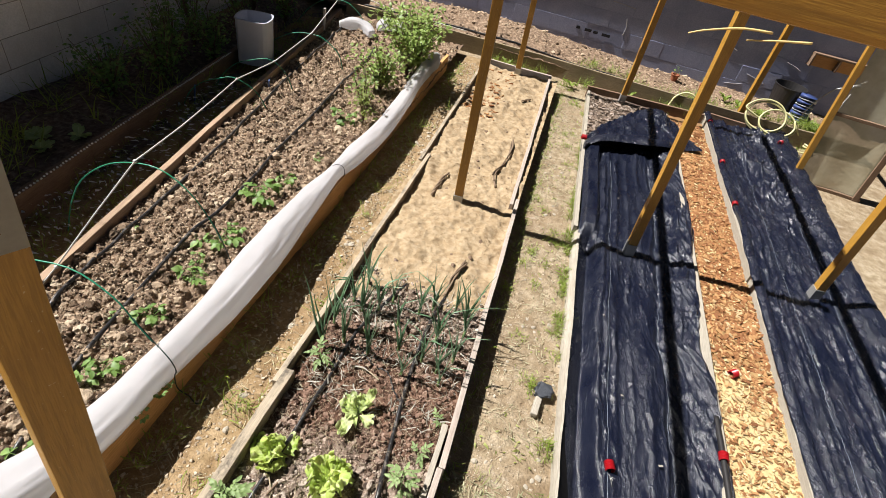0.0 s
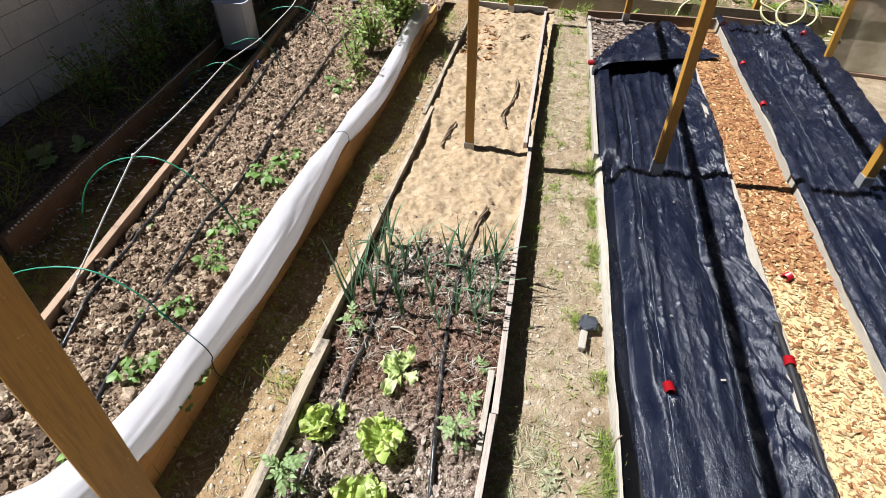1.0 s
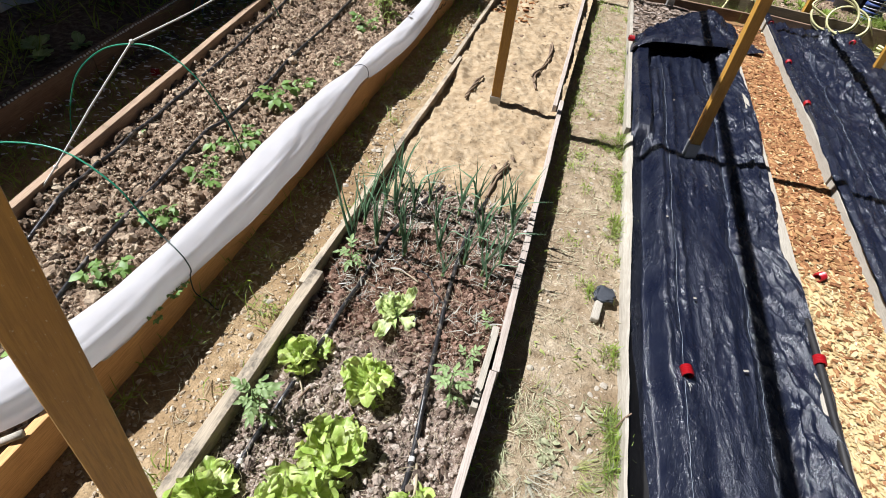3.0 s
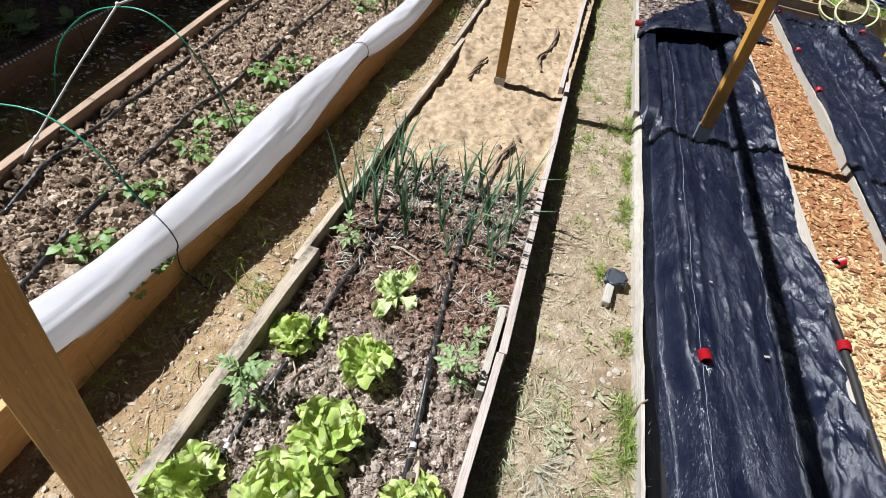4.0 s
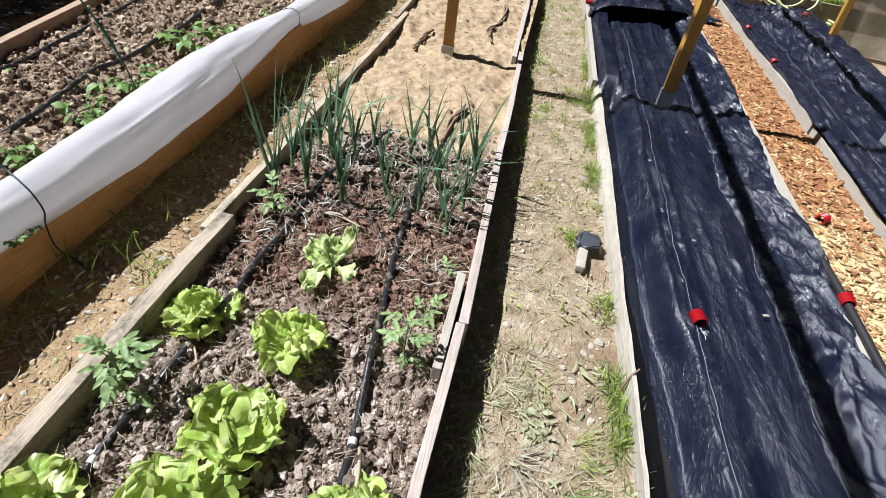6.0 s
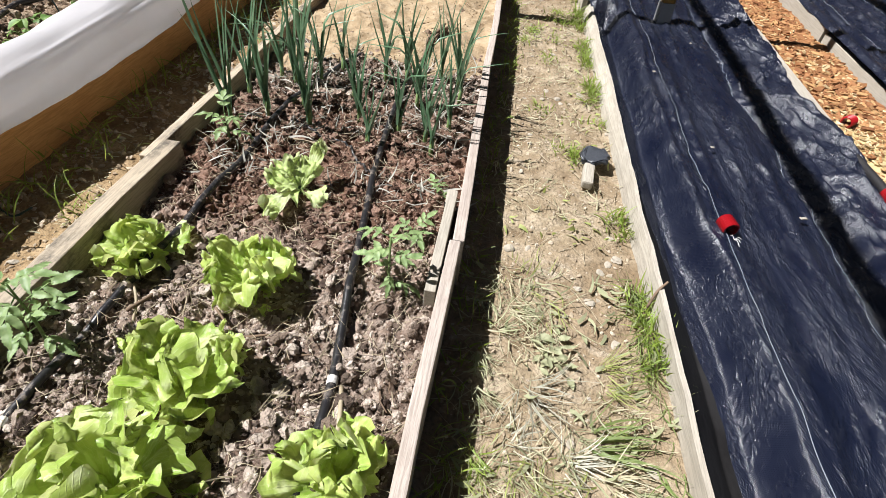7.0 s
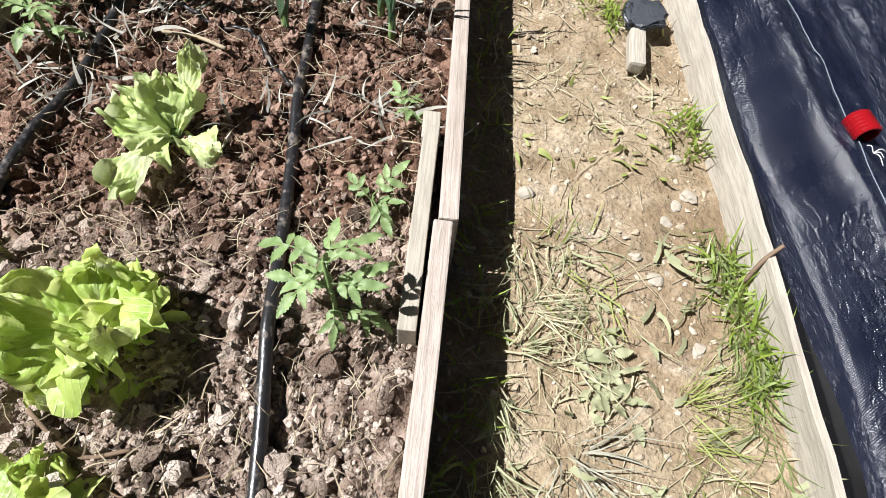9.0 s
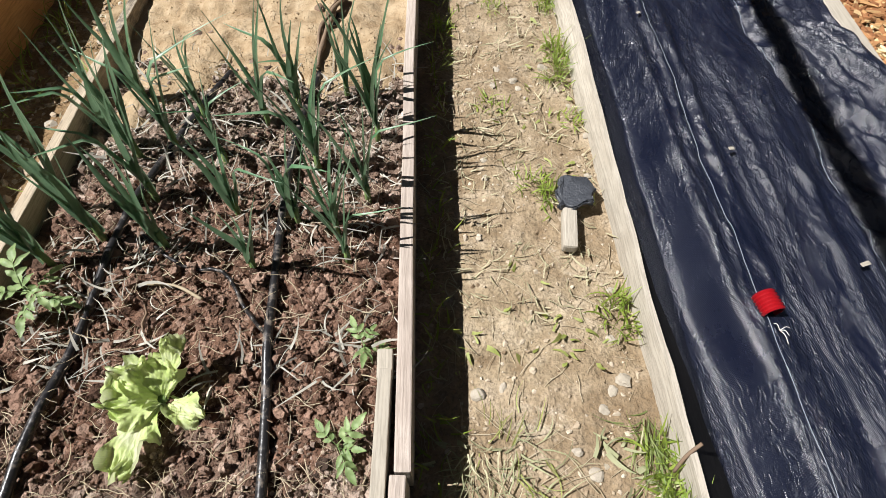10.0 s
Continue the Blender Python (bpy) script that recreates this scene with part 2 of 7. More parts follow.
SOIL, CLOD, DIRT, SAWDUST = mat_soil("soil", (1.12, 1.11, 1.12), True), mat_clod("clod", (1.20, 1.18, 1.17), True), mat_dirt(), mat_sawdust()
# the same soil darkened to 0.6: shade put into the colour
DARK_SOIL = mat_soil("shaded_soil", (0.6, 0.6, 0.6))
WARM_SOIL, WARM_CLOD, TAN_CLOD = mat_soil("warm_soil", (1.12, 1.02, 0.86)), mat_clod("warm_clod", (1.12, 1.02, 0.85)), mat_chip("tan_clod", (0.0, (0.34, 0.265, 0.175)), (0.5, (0.5, 0.415, 0.295)), (1.0, (0.7, 0.615, 0.48)))
GREY_WOOD = mat_wood("weathered_wood", (0.45, 0.37, 0.305), (0.72, 0.63, 0.555), (0.34, 0.275, 0.225))
GRIMY_WOOD = mat_wood("grimy_wood", (0.42, 0.34, 0.235), (0.66, 0.56, 0.42), (0.33, 0.255, 0.17), grime=0.75)
BROWN_WOOD = mat_wood("brown_wood", (0.23, 0.14, 0.09), (0.37, 0.255, 0.17), (0.17, 0.115, 0.08))
TAN_WOOD = mat_wood("tan_wood", (0.36, 0.235, 0.15), (0.56, 0.40, 0.27), (0.26, 0.175, 0.115))
EDGE_WOOD = mat_wood("edging_wood", (0.27, 0.21, 0.13), (0.42, 0.34, 0.22), (0.2, 0.16, 0.1))
ORANGE_WOOD = mat_wood("orange_wood", (0.74, 0.38, 0.14), (0.96, 0.57, 0.24), (0.58, 0.29, 0.11))
PALE_WOOD = mat_wood("pale_wood", (0.42, 0.375, 0.30), (0.58, 0.53, 0.44), (0.33, 0.285, 0.22), 0.85, 0.4)
POST_WOOD = mat_wood("stained_post_wood", (0.50, 0.25, 0.035), (0.70, 0.39, 0.07), (0.38, 0.175, 0.025), 0.42, 0.8, 0.5, specks=0.6)
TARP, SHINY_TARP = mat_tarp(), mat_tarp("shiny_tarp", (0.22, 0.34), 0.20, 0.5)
FLEECE = mat_leaf("fleece", (0.80, 0.785, 0.80), (0.90, 0.885, 0.90), 0.9, 0.48, 14)
STEEL = mat_plain("galvanised_steel", (0.5, 0.5, 0.48), 0.45, 0.5, 0.2, 30, 0.1, 0.6)
BLOCK = mat_block("concrete_block", (1.15, 1.13, 1.13), (0.85, 0.83, 0.83))
COATED = mat_block("coated_wall", (0.31, 0.355, 0.55), (0.43, 0.475, 0.68))

# ---- helpers for meshes ----
TABLE = np.random.RandomState(11).rand(256, 256)


def vnoise(x, y, s, seed=0):
    """Value noise from 0 to 1 with features of about s metres."""
    x, y = np.asarray(x, float) / s + 31.7 * seed + 500, np.asarray(y, float) / s + 17.3 * seed + 500
    ix, iy = np.floor(x).astype(int), np.floor(y).astype(int)
    fx, fy = x - ix, y - iy
    fx, fy = fx * fx * (3 - 2 * fx), fy * fy * (3 - 2 * fy)
    a, b, c, d = TABLE[ix % 256, iy % 256], TABLE[(ix + 1) % 256, iy % 256], TABLE[ix % 256, (iy + 1) % 256], TABLE[(ix + 1) % 256, (iy + 1) % 256]
    return (a * (1 - fx) + b * fx) * (1 - fy) + (c * (1 - fx) + d * fx) * fy


def fbm(x, y, s, seed=0, octaves=4):
    out, amp, tot = 0, 1.0, 0
    for k in range(octaves):
        out, tot = out + amp * (vnoise(x, y, s / 2 ** k, seed + k) - 0.5), tot + amp
        amp *= 0.55
    return out / tot * 2


def sstep(a, b, x):
    t = np.clip((np.asarray(x, float) - a) / (b - a), 0, 1)
    return t * t * (3 - 2 * t)


def mesh_np(name, v, f, material, smooth=True):
    me = bpy.data.meshes.new(name)
    me.from_pydata(np.asarray(v).tolist(), [], f if isinstance(f, list) else np.asarray(f).tolist())
    if smooth:
        me.polygons.foreach_set("use_smooth", [True] * len(me.polygons))
    if material:
        me.materials.append(material)
    return me


def grid_faces(nx, ny):
    i = np.arange((nx - 1) * (ny - 1))
    a = i // (ny - 1) * ny + i % (ny - 1)
    return np.stack([a, a + ny, a + ny + 1, a + 1], 1)


def field(name, xs, ys, zf, material, shift=None):
    """A sheet over the plan xs by ys with the height zf(x, y)."""
    gx, gy = np.meshgrid(np.asarray(xs), np.asarray(ys), indexing="ij")
    if shift:
        px, py = shift(gx, gy)
    else:
        px, py = gx, gy
    v = np.stack([px.ravel(), py.ravel(), zf(gx, gy).ravel()], 1)
    return new(name, mesh_np(name, v, grid_faces(len(xs), len(ys)), material))


def bm_data(name, bm, material, smooth=False):
    me = bpy.data.meshes.new(name)
    bm.normal_update()
    bm.to_mesh(me)
    bm.free()
    if smooth:
        me.polygons.foreach_set("use_smooth", [True] * len(me.polygons))
    if material:
        me.materials.append(material)
    return me


def part(name, bm, material, parent=None, label="", m=None, smooth=False):
    """Links a bmesh, or mesh data, as one object under a thing or part."""
    me = bm_data(name, bm, material, smooth) if isinstance(bm, bmesh.types.BMesh) else bm
    ob = new(name, me)
    ob.parent = parent
    if m is not None:
        ob.matrix_basis = m
    return tagged(ob, label)


def thing(name, label, category, m=None, group="", kind=""):
    ob = new(name)
    ob.empty_display_size = 0.05
    if m is not None:
        ob.matrix_basis = m
    return tagged(ob, label, category, group, kind)


def box_bm(sx, sy, sz, bevel=0.003, cuts=0, wobble=0.0, seed=0):
    """A box from x = 0 to sx, centred on y, from z = 0 to sz, cut along x and slightly warped."""
    bm = bmesh.new()
    bmesh.ops.create_cube(bm, size=1.0)
    for v in bm.verts:
        v.co = Vector(((v.co.x + 0.5) * sx, v.co.y * sy, (v.co.z + 0.5) * sz))
    if bevel:
        bmesh.ops.bevel(bm, geom=bm.edges[:], offset=bevel, segments=2, affect="EDGES", profile=0.6)
    for k in range(1, cuts + 1):
        g = bm.verts[:] + bm.edges[:] + bm.faces[:]
        bmesh.ops.bisect_plane(bm, geom=g, plane_co=(sx * k / (cuts + 1), 0, 0), plane_no=(1, 0, 0))
    if wobble:
        for v in bm.verts:
            p = v.co * 2.3 + Vector((seed * 3.1, 0, 0))
            v.co += Vector((0, noise.noise(Vector((p.x, 0, seed))), noise.noise(Vector((p.x, 5, seed))))) * wobble
            v.co += noise.noise_vector(v.co * 30 + Vector((seed, 0, 0))) * min(0.0015, wobble * 0.2)
    return bm


def plank(name, a, b, z0, z1, thick, material, parent, label="", wobble=0.006, seed=1):
    """A board on edge from a to b in plan."""
    a, b = Vector(a), Vector(b)
    d = b - a
    cuts = max(2, int(d.length / 0.25))
    return part(name, box_bm(d.length, thick, z1 - z0, 0.003, cuts, wobble, seed), material, parent, label,
                pose(a.x, a.y, z0, 0, 0, math.degrees(math.atan2(d.y, d.x))))


def tube_np(points, radius, sides=8, cap=True):
    """Vertices and faces of a tube through points, with one radius or a radius for each."""
    p = np.asarray(points, float)
    r = np.broadcast_to(np.asarray(radius, float), (len(p),))
    t = np.gradient(p, axis=0)
    t /= np.linalg.norm(t, axis=1)[:, None] + 1e-12
    up = np.where(np.abs(t[:, 2:3]) > 0.9, np.array([[1.0, 0, 0]]), np.array([[0, 0, 1.0]]))
    a = np.cross(t, up)
    a /= np.linalg.norm(a, axis=1)[:, None]
    b = np.cross(a, t)
    w = np.linspace(0, 2 * math.pi, sides, endpoint=False)
    v = (p[:, None] + r[:, None, None] * (np.cos(w)[None, :, None] * a[:, None] + np.sin(w)[None, :, None] * b[:, None])).reshape(-1, 3)
    f = []
    for i in range(len(p) - 1):
        for k in range(sides):
            f.append([i * sides + k, i * sides + (k + 1) % sides, (i + 1) * sides + (k + 1) % sides, (i + 1) * sides + k])
    if cap:
        f.append(list(range(sides))[::-1])
        f.append([(len(p) - 1) * sides + k for k in range(sides)])
    return v, f


def smooth_path(points, n):
    """n points on a smooth line through the given ones."""
    p = np.asarray(points, float)
    p = np.vstack([2 * p[0] - p[1], p, 2 * p[-1] - p[-2]])
    out = []
    for s in np.linspace(0, len(p) - 3 - 1e-9, n):
        i, u = int(s), s - int(s)
        a, b, c, d = p[i:i + 4]
        out.append(0.5 * (2 * b + (c - a) * u + (2 * a - 5 * b + 4 * c - d) * u * u + (3 * b - a - 3 * c + d) * u ** 3))
    return np.array(out)


def tube(name, points, radius, material, parent=None, n=40, sides=8, label=""):
    v, f = tube_np(smooth_path(points, n), radius, sides)
    return part(name, mesh_np(name, v, f, material), None, parent, label)


def ico(sub):
    bm = bmesh.new()
    bmesh.ops.create_icosphere(bm, subdivisions=sub, radius=1.0)
    bm.verts.ensure_lookup_table()
    v = np.array([p.co[:] for p in bm.verts])
    f = np.array([[q.index for q in p.verts] for p in bm.faces])
    bm.free()
    return v, f


ICO = {1: ico(1), 2: ico(2), 3: ico(3)}


def turn_matrices(rng, n, tilt=math.pi):
    """n random turns; tilt limits the lean from upright."""
    a, b = rng.uniform(0, 2 * math.pi, n), rng.normal(0, 1, n) * tilt
    ca, sa, cb, sb = np.cos(a), np.sin(a), np.cos(b), np.sin(b)
    o, z = np.ones(n), np.zeros(n)
    rz = np.stack([ca, -sa, z, sa, ca, z, z, z, o], 1).reshape(n, 3, 3)
    rx = np.stack([o, z, z, z, cb, -sb, z, sb, cb], 1).reshape(n, 3, 3)
    return rz @ rx


def lump_bank(sub, count, seed, rough=0.34, grain=1.5):
    """Crumbly lumps: balls pushed in and out by noise, as count x vertices x 3, and their faces."""
    v, f = ICO[sub]
    out = []
    for k in range(count):
        at = Vector((seed * 3.7 + k * 9.1, k * 4.3, seed))
        d = np.array([noise.noise(Vector(q) * grain + at) + 0.55 * noise.noise(Vector(q) * grain * 2.3 + at) + 0.3 * noise.noise(Vector(q) * grain * 5 + at) for q in v])
        out.append(v * (1 + rough * 1.6 * d)[:, None])
    return np.array(out), f


def scatter(name, base_v, base_f, places, sizes, rng, material, tilt=math.pi, jitter=0.0, label="", category="", smooth=True):
    """Many small pieces as one object. base_v: one shape, or a bank of shapes to pick from; sizes: n by 3 scales."""
    n = len(places)
    if base_v.ndim == 3:
        v = base_v[rng.randint(0, len(base_v), n)].copy()
    else:
        v = np.broadcast_to(base_v, (n, *base_v.shape)).copy()
    if jitter:
        v += rng.normal(0, jitter, v.shape)
    v = v * sizes[:, None, :]
    v = np.einsum("nij,nkj->nki", turn_matrices(rng, n, tilt), v) + places[:, None, :]
    f = (base_f[None] + (np.arange(n) * v.shape[1])[:, None, None]).reshape(-1, base_f.shape[1])
    ob = new(name, mesh_np(name, v.reshape(-1, 3), f, material, smooth))
    return tagged(ob, label, category, kind="stuff")


# ---- the ground ----
def trench_edge(y):
    """Where the dug-out floor of the tarped bed begins, just inside its board."""
    return np.interp(y, (-0.35, 0.7, 1.3, 1.9, 2.3, 3.2, 6.0), (0.64, 0.628, 0.608, 0.578, 0.556, 0.53, 0.46))


def ground_z(x, y):
    near = np.exp(-((x + 0.3) / 3.5) ** 2 - ((y - 3) / 4.5) ** 2)
    return near * (0.012 * fbm(x, y, 0.35, 3) + 0.011 * fbm(x, y, 0.06, 5) + 0.005 * fbm(x, y, 0.025, 6, 2)) - 0.004 - 0.085 * ((x > trench_edge(y)) & (x < 1.32) & (y > -0.45) & (y < 4.8))


gx = np.unique(np.concatenate([[-200, -60, -20, -8], np.arange(-4.2, -1.25, 0.08), np.arange(-1.25, -0.6, 0.016), np.arange(-0.6, 0.05, 0.1),
                               np.arange(0.05, 0.68, 0.010), np.arange(0.68, 4.5, 0.08), [6, 10, 25, 60, 200]]).round(4))
gy = np.unique(np.concatenate([[-200, -60, -20, -6, -3, -1.5], np.arange(-0.6, 0.4, 0.05), np.arange(0.4, 2.6, 0.010), np.arange(2.6, 8, 0.03), [9, 12, 20, 60, 200]]).round(4))
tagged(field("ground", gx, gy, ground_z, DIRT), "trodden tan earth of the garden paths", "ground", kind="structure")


def billow(x, y, s, seed):
    """Rounded lumps with sharp gaps between them, 0 to about 1."""
    return np.abs(fbm(x, y, s, seed, 2)) * 2.2


def mid_z(x, y):
    return 0.078 + 0.018 * fbm(x, y, 0.22, 7) + 0.016 * billow(x, y, 0.05, 9) + 0.010 * billow(x, y, 0.022, 4) + 0.005 * fbm(x, y, 0.012, 14, 2)


def saw_z(x, y):
    edge = 2.12 + 0.10 * fbm(x, y, 0.25, 2) + 0.25 * np.clip(x + 0.15, -0.3, 0.3)
    return 0.106 + 0.040 * fbm(x, y, 0.26, 12) + 0.026 * fbm(x, y, 0.10, 13, 3) + 0.005 * billow(x, y, 0.05, 16) - 0.08 * (1 - sstep(-0.12, 0.12, y - edge))


def veil_z(x, y):
    return 0.082 + 0.03 * fbm(x, y, 0.3, 21) + 0.023 * billow(x, y, 0.09, 22) + 0.014 * billow(x, y, 0.035, 24)


def left_edge(y):
    """Plan line of the veil bed's far board."""
    return -1.83 - 0.146 * np.asarray(y)


tagged(field("bed_soil", np.arange(-0.72, 0.075, 0.0058), np.arange(-0.2, 2.36, 0.0058), mid_z, SOIL), "dark crumbly soil of the middle raised bed", "soil", kind="structure")
tagged(field("sawdust_soil", np.arange(-0.80, 0.05, 0.010), np.arange(1.9, 6.02, 0.010), saw_z, SAWDUST), "pale sawdust mulch spread over the bed", "mulch", kind="structure")
tagged(field("veil_bed_soil", np.linspace(0, 1, 110), np.arange(0.45, 6.4, 0.013), lambda u, y: veil_z(left_edge(y) + u * (-1.17 - left_edge(y)), y), WARM_SOIL,
             shift=lambda u, y: (left_edge(y) + u * (-1.17 - left_edge(y)), y)), "cloddy brown soil of the wide bed", "soil", kind="structure")

# ---- raised bed frames ----
frame_mid = thing("raised_bed", "weathered grey plank frame of the middle raised bed", "raised bed")
plank("plank", (0.070, -0.35), (0.076, 1.188), -0.03, 0.15, 0.027, GREY_WOOD, frame_mid, seed=1)
plank("plank", (0.084, 1.192), (0.040, 3.36), -0.03, 0.152, 0.027, GREY_WOOD, frame_mid, seed=2)
plank("plank", (0.004, 3.28), (-0.045, 6.02), -0.03, 0.148, 0.027, GREY_WOOD, frame_mid, seed=3)
plank("plank", (-0.712, -0.35), (-0.712, 1.38), -0.03, 0.155, 0.045, GRIMY_WOOD, frame_mid, seed=4)
plank("plank", (-0.742, 1.30), (-0.735, 3.62), -0.03, 0.15, 0.027, GRIMY_WOOD, frame_mid, seed=5)
plank("plank", (-0.775, 3.50), (-0.815, 6.05), -0.03, 0.15, 0.027, GRIMY_WOOD, frame_mid, seed=6)
plank("plank", (-0.83, 6.07), (-0.03, 6.07), -0.03, 0.15, 0.027, GREY_WOOD, frame_mid, seed=7)

frame_veil = thing("raised_bed", "orange-brown plank frame of the wide bed", "raised bed")
plank("plank", (-1.165, 0.27), (-1.165, 2.95), -0.02, 0.175, 0.03, ORANGE_WOOD, frame_veil, seed=11)
plank("plank", (-1.180, 2.955), (-1.20, 5.75), -0.02, 0.175, 0.03, ORANGE_WOOD, frame_veil, seed=12)
plank("plank", (-2.00, 1.15), (-2.40, 3.9), -0.02, 0.16, 0.04, TAN_WOOD, frame_veil, seed=13)
plank("plank", (-2.403, 3.92), (-2.75, 6.30), -0.02, 0.16, 0.04, TAN_WOOD, frame_veil, seed=14)

frame_left = thing("raised_bed", "dark damp plank edging of the shaded bed", "raised bed")
plank("plank", (-2.62, 1.6), (-2.72, 2.4), -0.02, 0.16, 0.045, BROWN_WOOD, frame_left, seed=15)
plank("plank", (-2.723, 2.41), (-3.05, 5.3), -0.02, 0.16, 0.045, BROWN_WOOD, frame_left, seed=16)

frame_back = thing("raised_bed", "dull greyish plank edging of the bed under the wall", "raised bed")
plank("plank", (-2.75, 6.50), (-0.2, 6.55), -0.02, 0.2, 0.03, EDGE_WOOD, frame_back, seed=17)
plank("plank", (-0.198, 6.55), (1.6, 6.47), -0.02, 0.2, 0.03, EDGE_WOOD, frame_back, seed=18)
plank("plank", (1.602, 6.47), (3.6, 6.50), -0.02, 0.2, 0.03, EDGE_WOOD, frame_back, seed=19)

frame_r = thing("raised_bed", "pale weathered plank frame under the woven tarp", "raised bed")


def board_foot(y):
    return np.interp(y, (-0.35, 0.7, 1.0, 1.3, 1.5, 1.9, 2.3, 3.2), (0.618, 0.606, 0.600, 0.584, 0.572, 0.550, 0.524, 0.495)) + 0.004 * fbm(np.asarray(y) * 0, y, 0.25, 150)


def board_top(y):
    return np.interp(y, (-0.35, 0.7, 1.2, 1.6, 2.3, 3.2), (0.612, 0.602, 0.589, 0.577, 0.563, 0.53)) + 0.006 * fbm(np.asarray(y) * 0, y, 0.18, 151)


def leaning_board():
    """A thin warped board whose foot stands out from its upper edge."""
    y = np.arange(-0.35, 3.46, 0.05)
    a, b, z = board_foot(y), board_top(y), 0.064 + 0.008 * fbm(y * 0, y, 0.2, 152)
    rows = [np.stack([a, y, 0 * y - 0.04], 1), np.stack([a * 0.55 + b * 0.45, y, z * 0.5], 1), np.stack([b, y, z], 1), np.stack([b + 0.012, y, z + 0.001], 1), np.stack([b + 0.02, y, 0 * y - 0.04], 1)]
    v = np.stack(rows, 1).reshape(-1, 3)
    f = grid_faces(len(y), 5).tolist() + [[0, 1, 2, 3, 4], [len(v) - 1, len(v) - 2, len(v) - 3, len(v) - 4, len(v) - 5]]
    me = mesh_np("plank", v[:, [1, 0, 2]] * np.array([1, -1, 1]), f, PALE_WOOD, False)
    return part("plank", me, None, frame_r, m=pose(0, 0, 0, 0, 0, 90))


leaning_board()
plank("plank", (0.502, 3.36), (0.425, 6.15), -0.02, 0.085, 0.03, PALE_WOOD, frame_r, seed=22)
plank("plank", (1.358, -0.35), (1.358, 5.0), -0.02, 0.10, 0.055, PALE_WOOD, frame_r, seed=23)
plank("plank", (0.40, 6.17), (1.75, 6.30), -0.02, 0.13, 0.03, BROWN_WOOD, frame_r, seed=24)

frame_rr = thing("raised_bed", "pale plank frame of the outer tarped bed", "raised bed")
plank("plank", (1.805, -0.35), (1.805, 3.40), -0.02, 0.085, 0.03, PALE_WOOD, frame_rr, seed=25)
plank("plank", (1.795, 3.41), (1.775, 6.4), -0.02, 0.11, 0.03, PALE_WOOD, frame_rr, seed=28)
plank("plank", (2.62, -0.35), (2.60, 6.3), -0.02, 0.10, 0.03, PALE_WOOD, frame_rr, seed=26)
plank("plank", (1.79, 6.43), (2.62, 6.40), -0.02, 0.12, 0.03, BROWN_WOOD, frame_rr, seed=27)


# ---- tarps ----
def tarp_left(y):
    return board_top(y) + 0.011 - 0.015 * sstep(3.15, 3.4, y) - 0.045 * sstep(3.4, 4.8, y)


def pleats(x, y, lines, seed):
    """Narrow ridges running along the sheet, wandering and fading."""
    out = 0 * x
    for k, (at, height, width) in enumerate(lines):
        mid = at + 0.022 * fbm(x * 0, y, 0.45, seed + k) + 0.006 * fbm(x * 0, y, 0.12, seed + 40 + k)
        out = out + height * np.exp(-((x - mid) / width) ** 2) * (0.25 + 0.9 * sstep(0.2, 0.6, vnoise(x * 0 + k, y, 0.5, seed + 80 + k)))
    return out


def wrinkles(w, y, s, seed, slant, octaves=3):
    """Sharp creases, 0 in the hollows to 1 on the ridges, running mostly along the sheet."""
    return np.clip(1 - 2.2 * np.abs(fbm(w * 1.7 + slant * y, y * 0.42 - 0.2 * w, s, seed, octaves)), 0, 1) ** 2


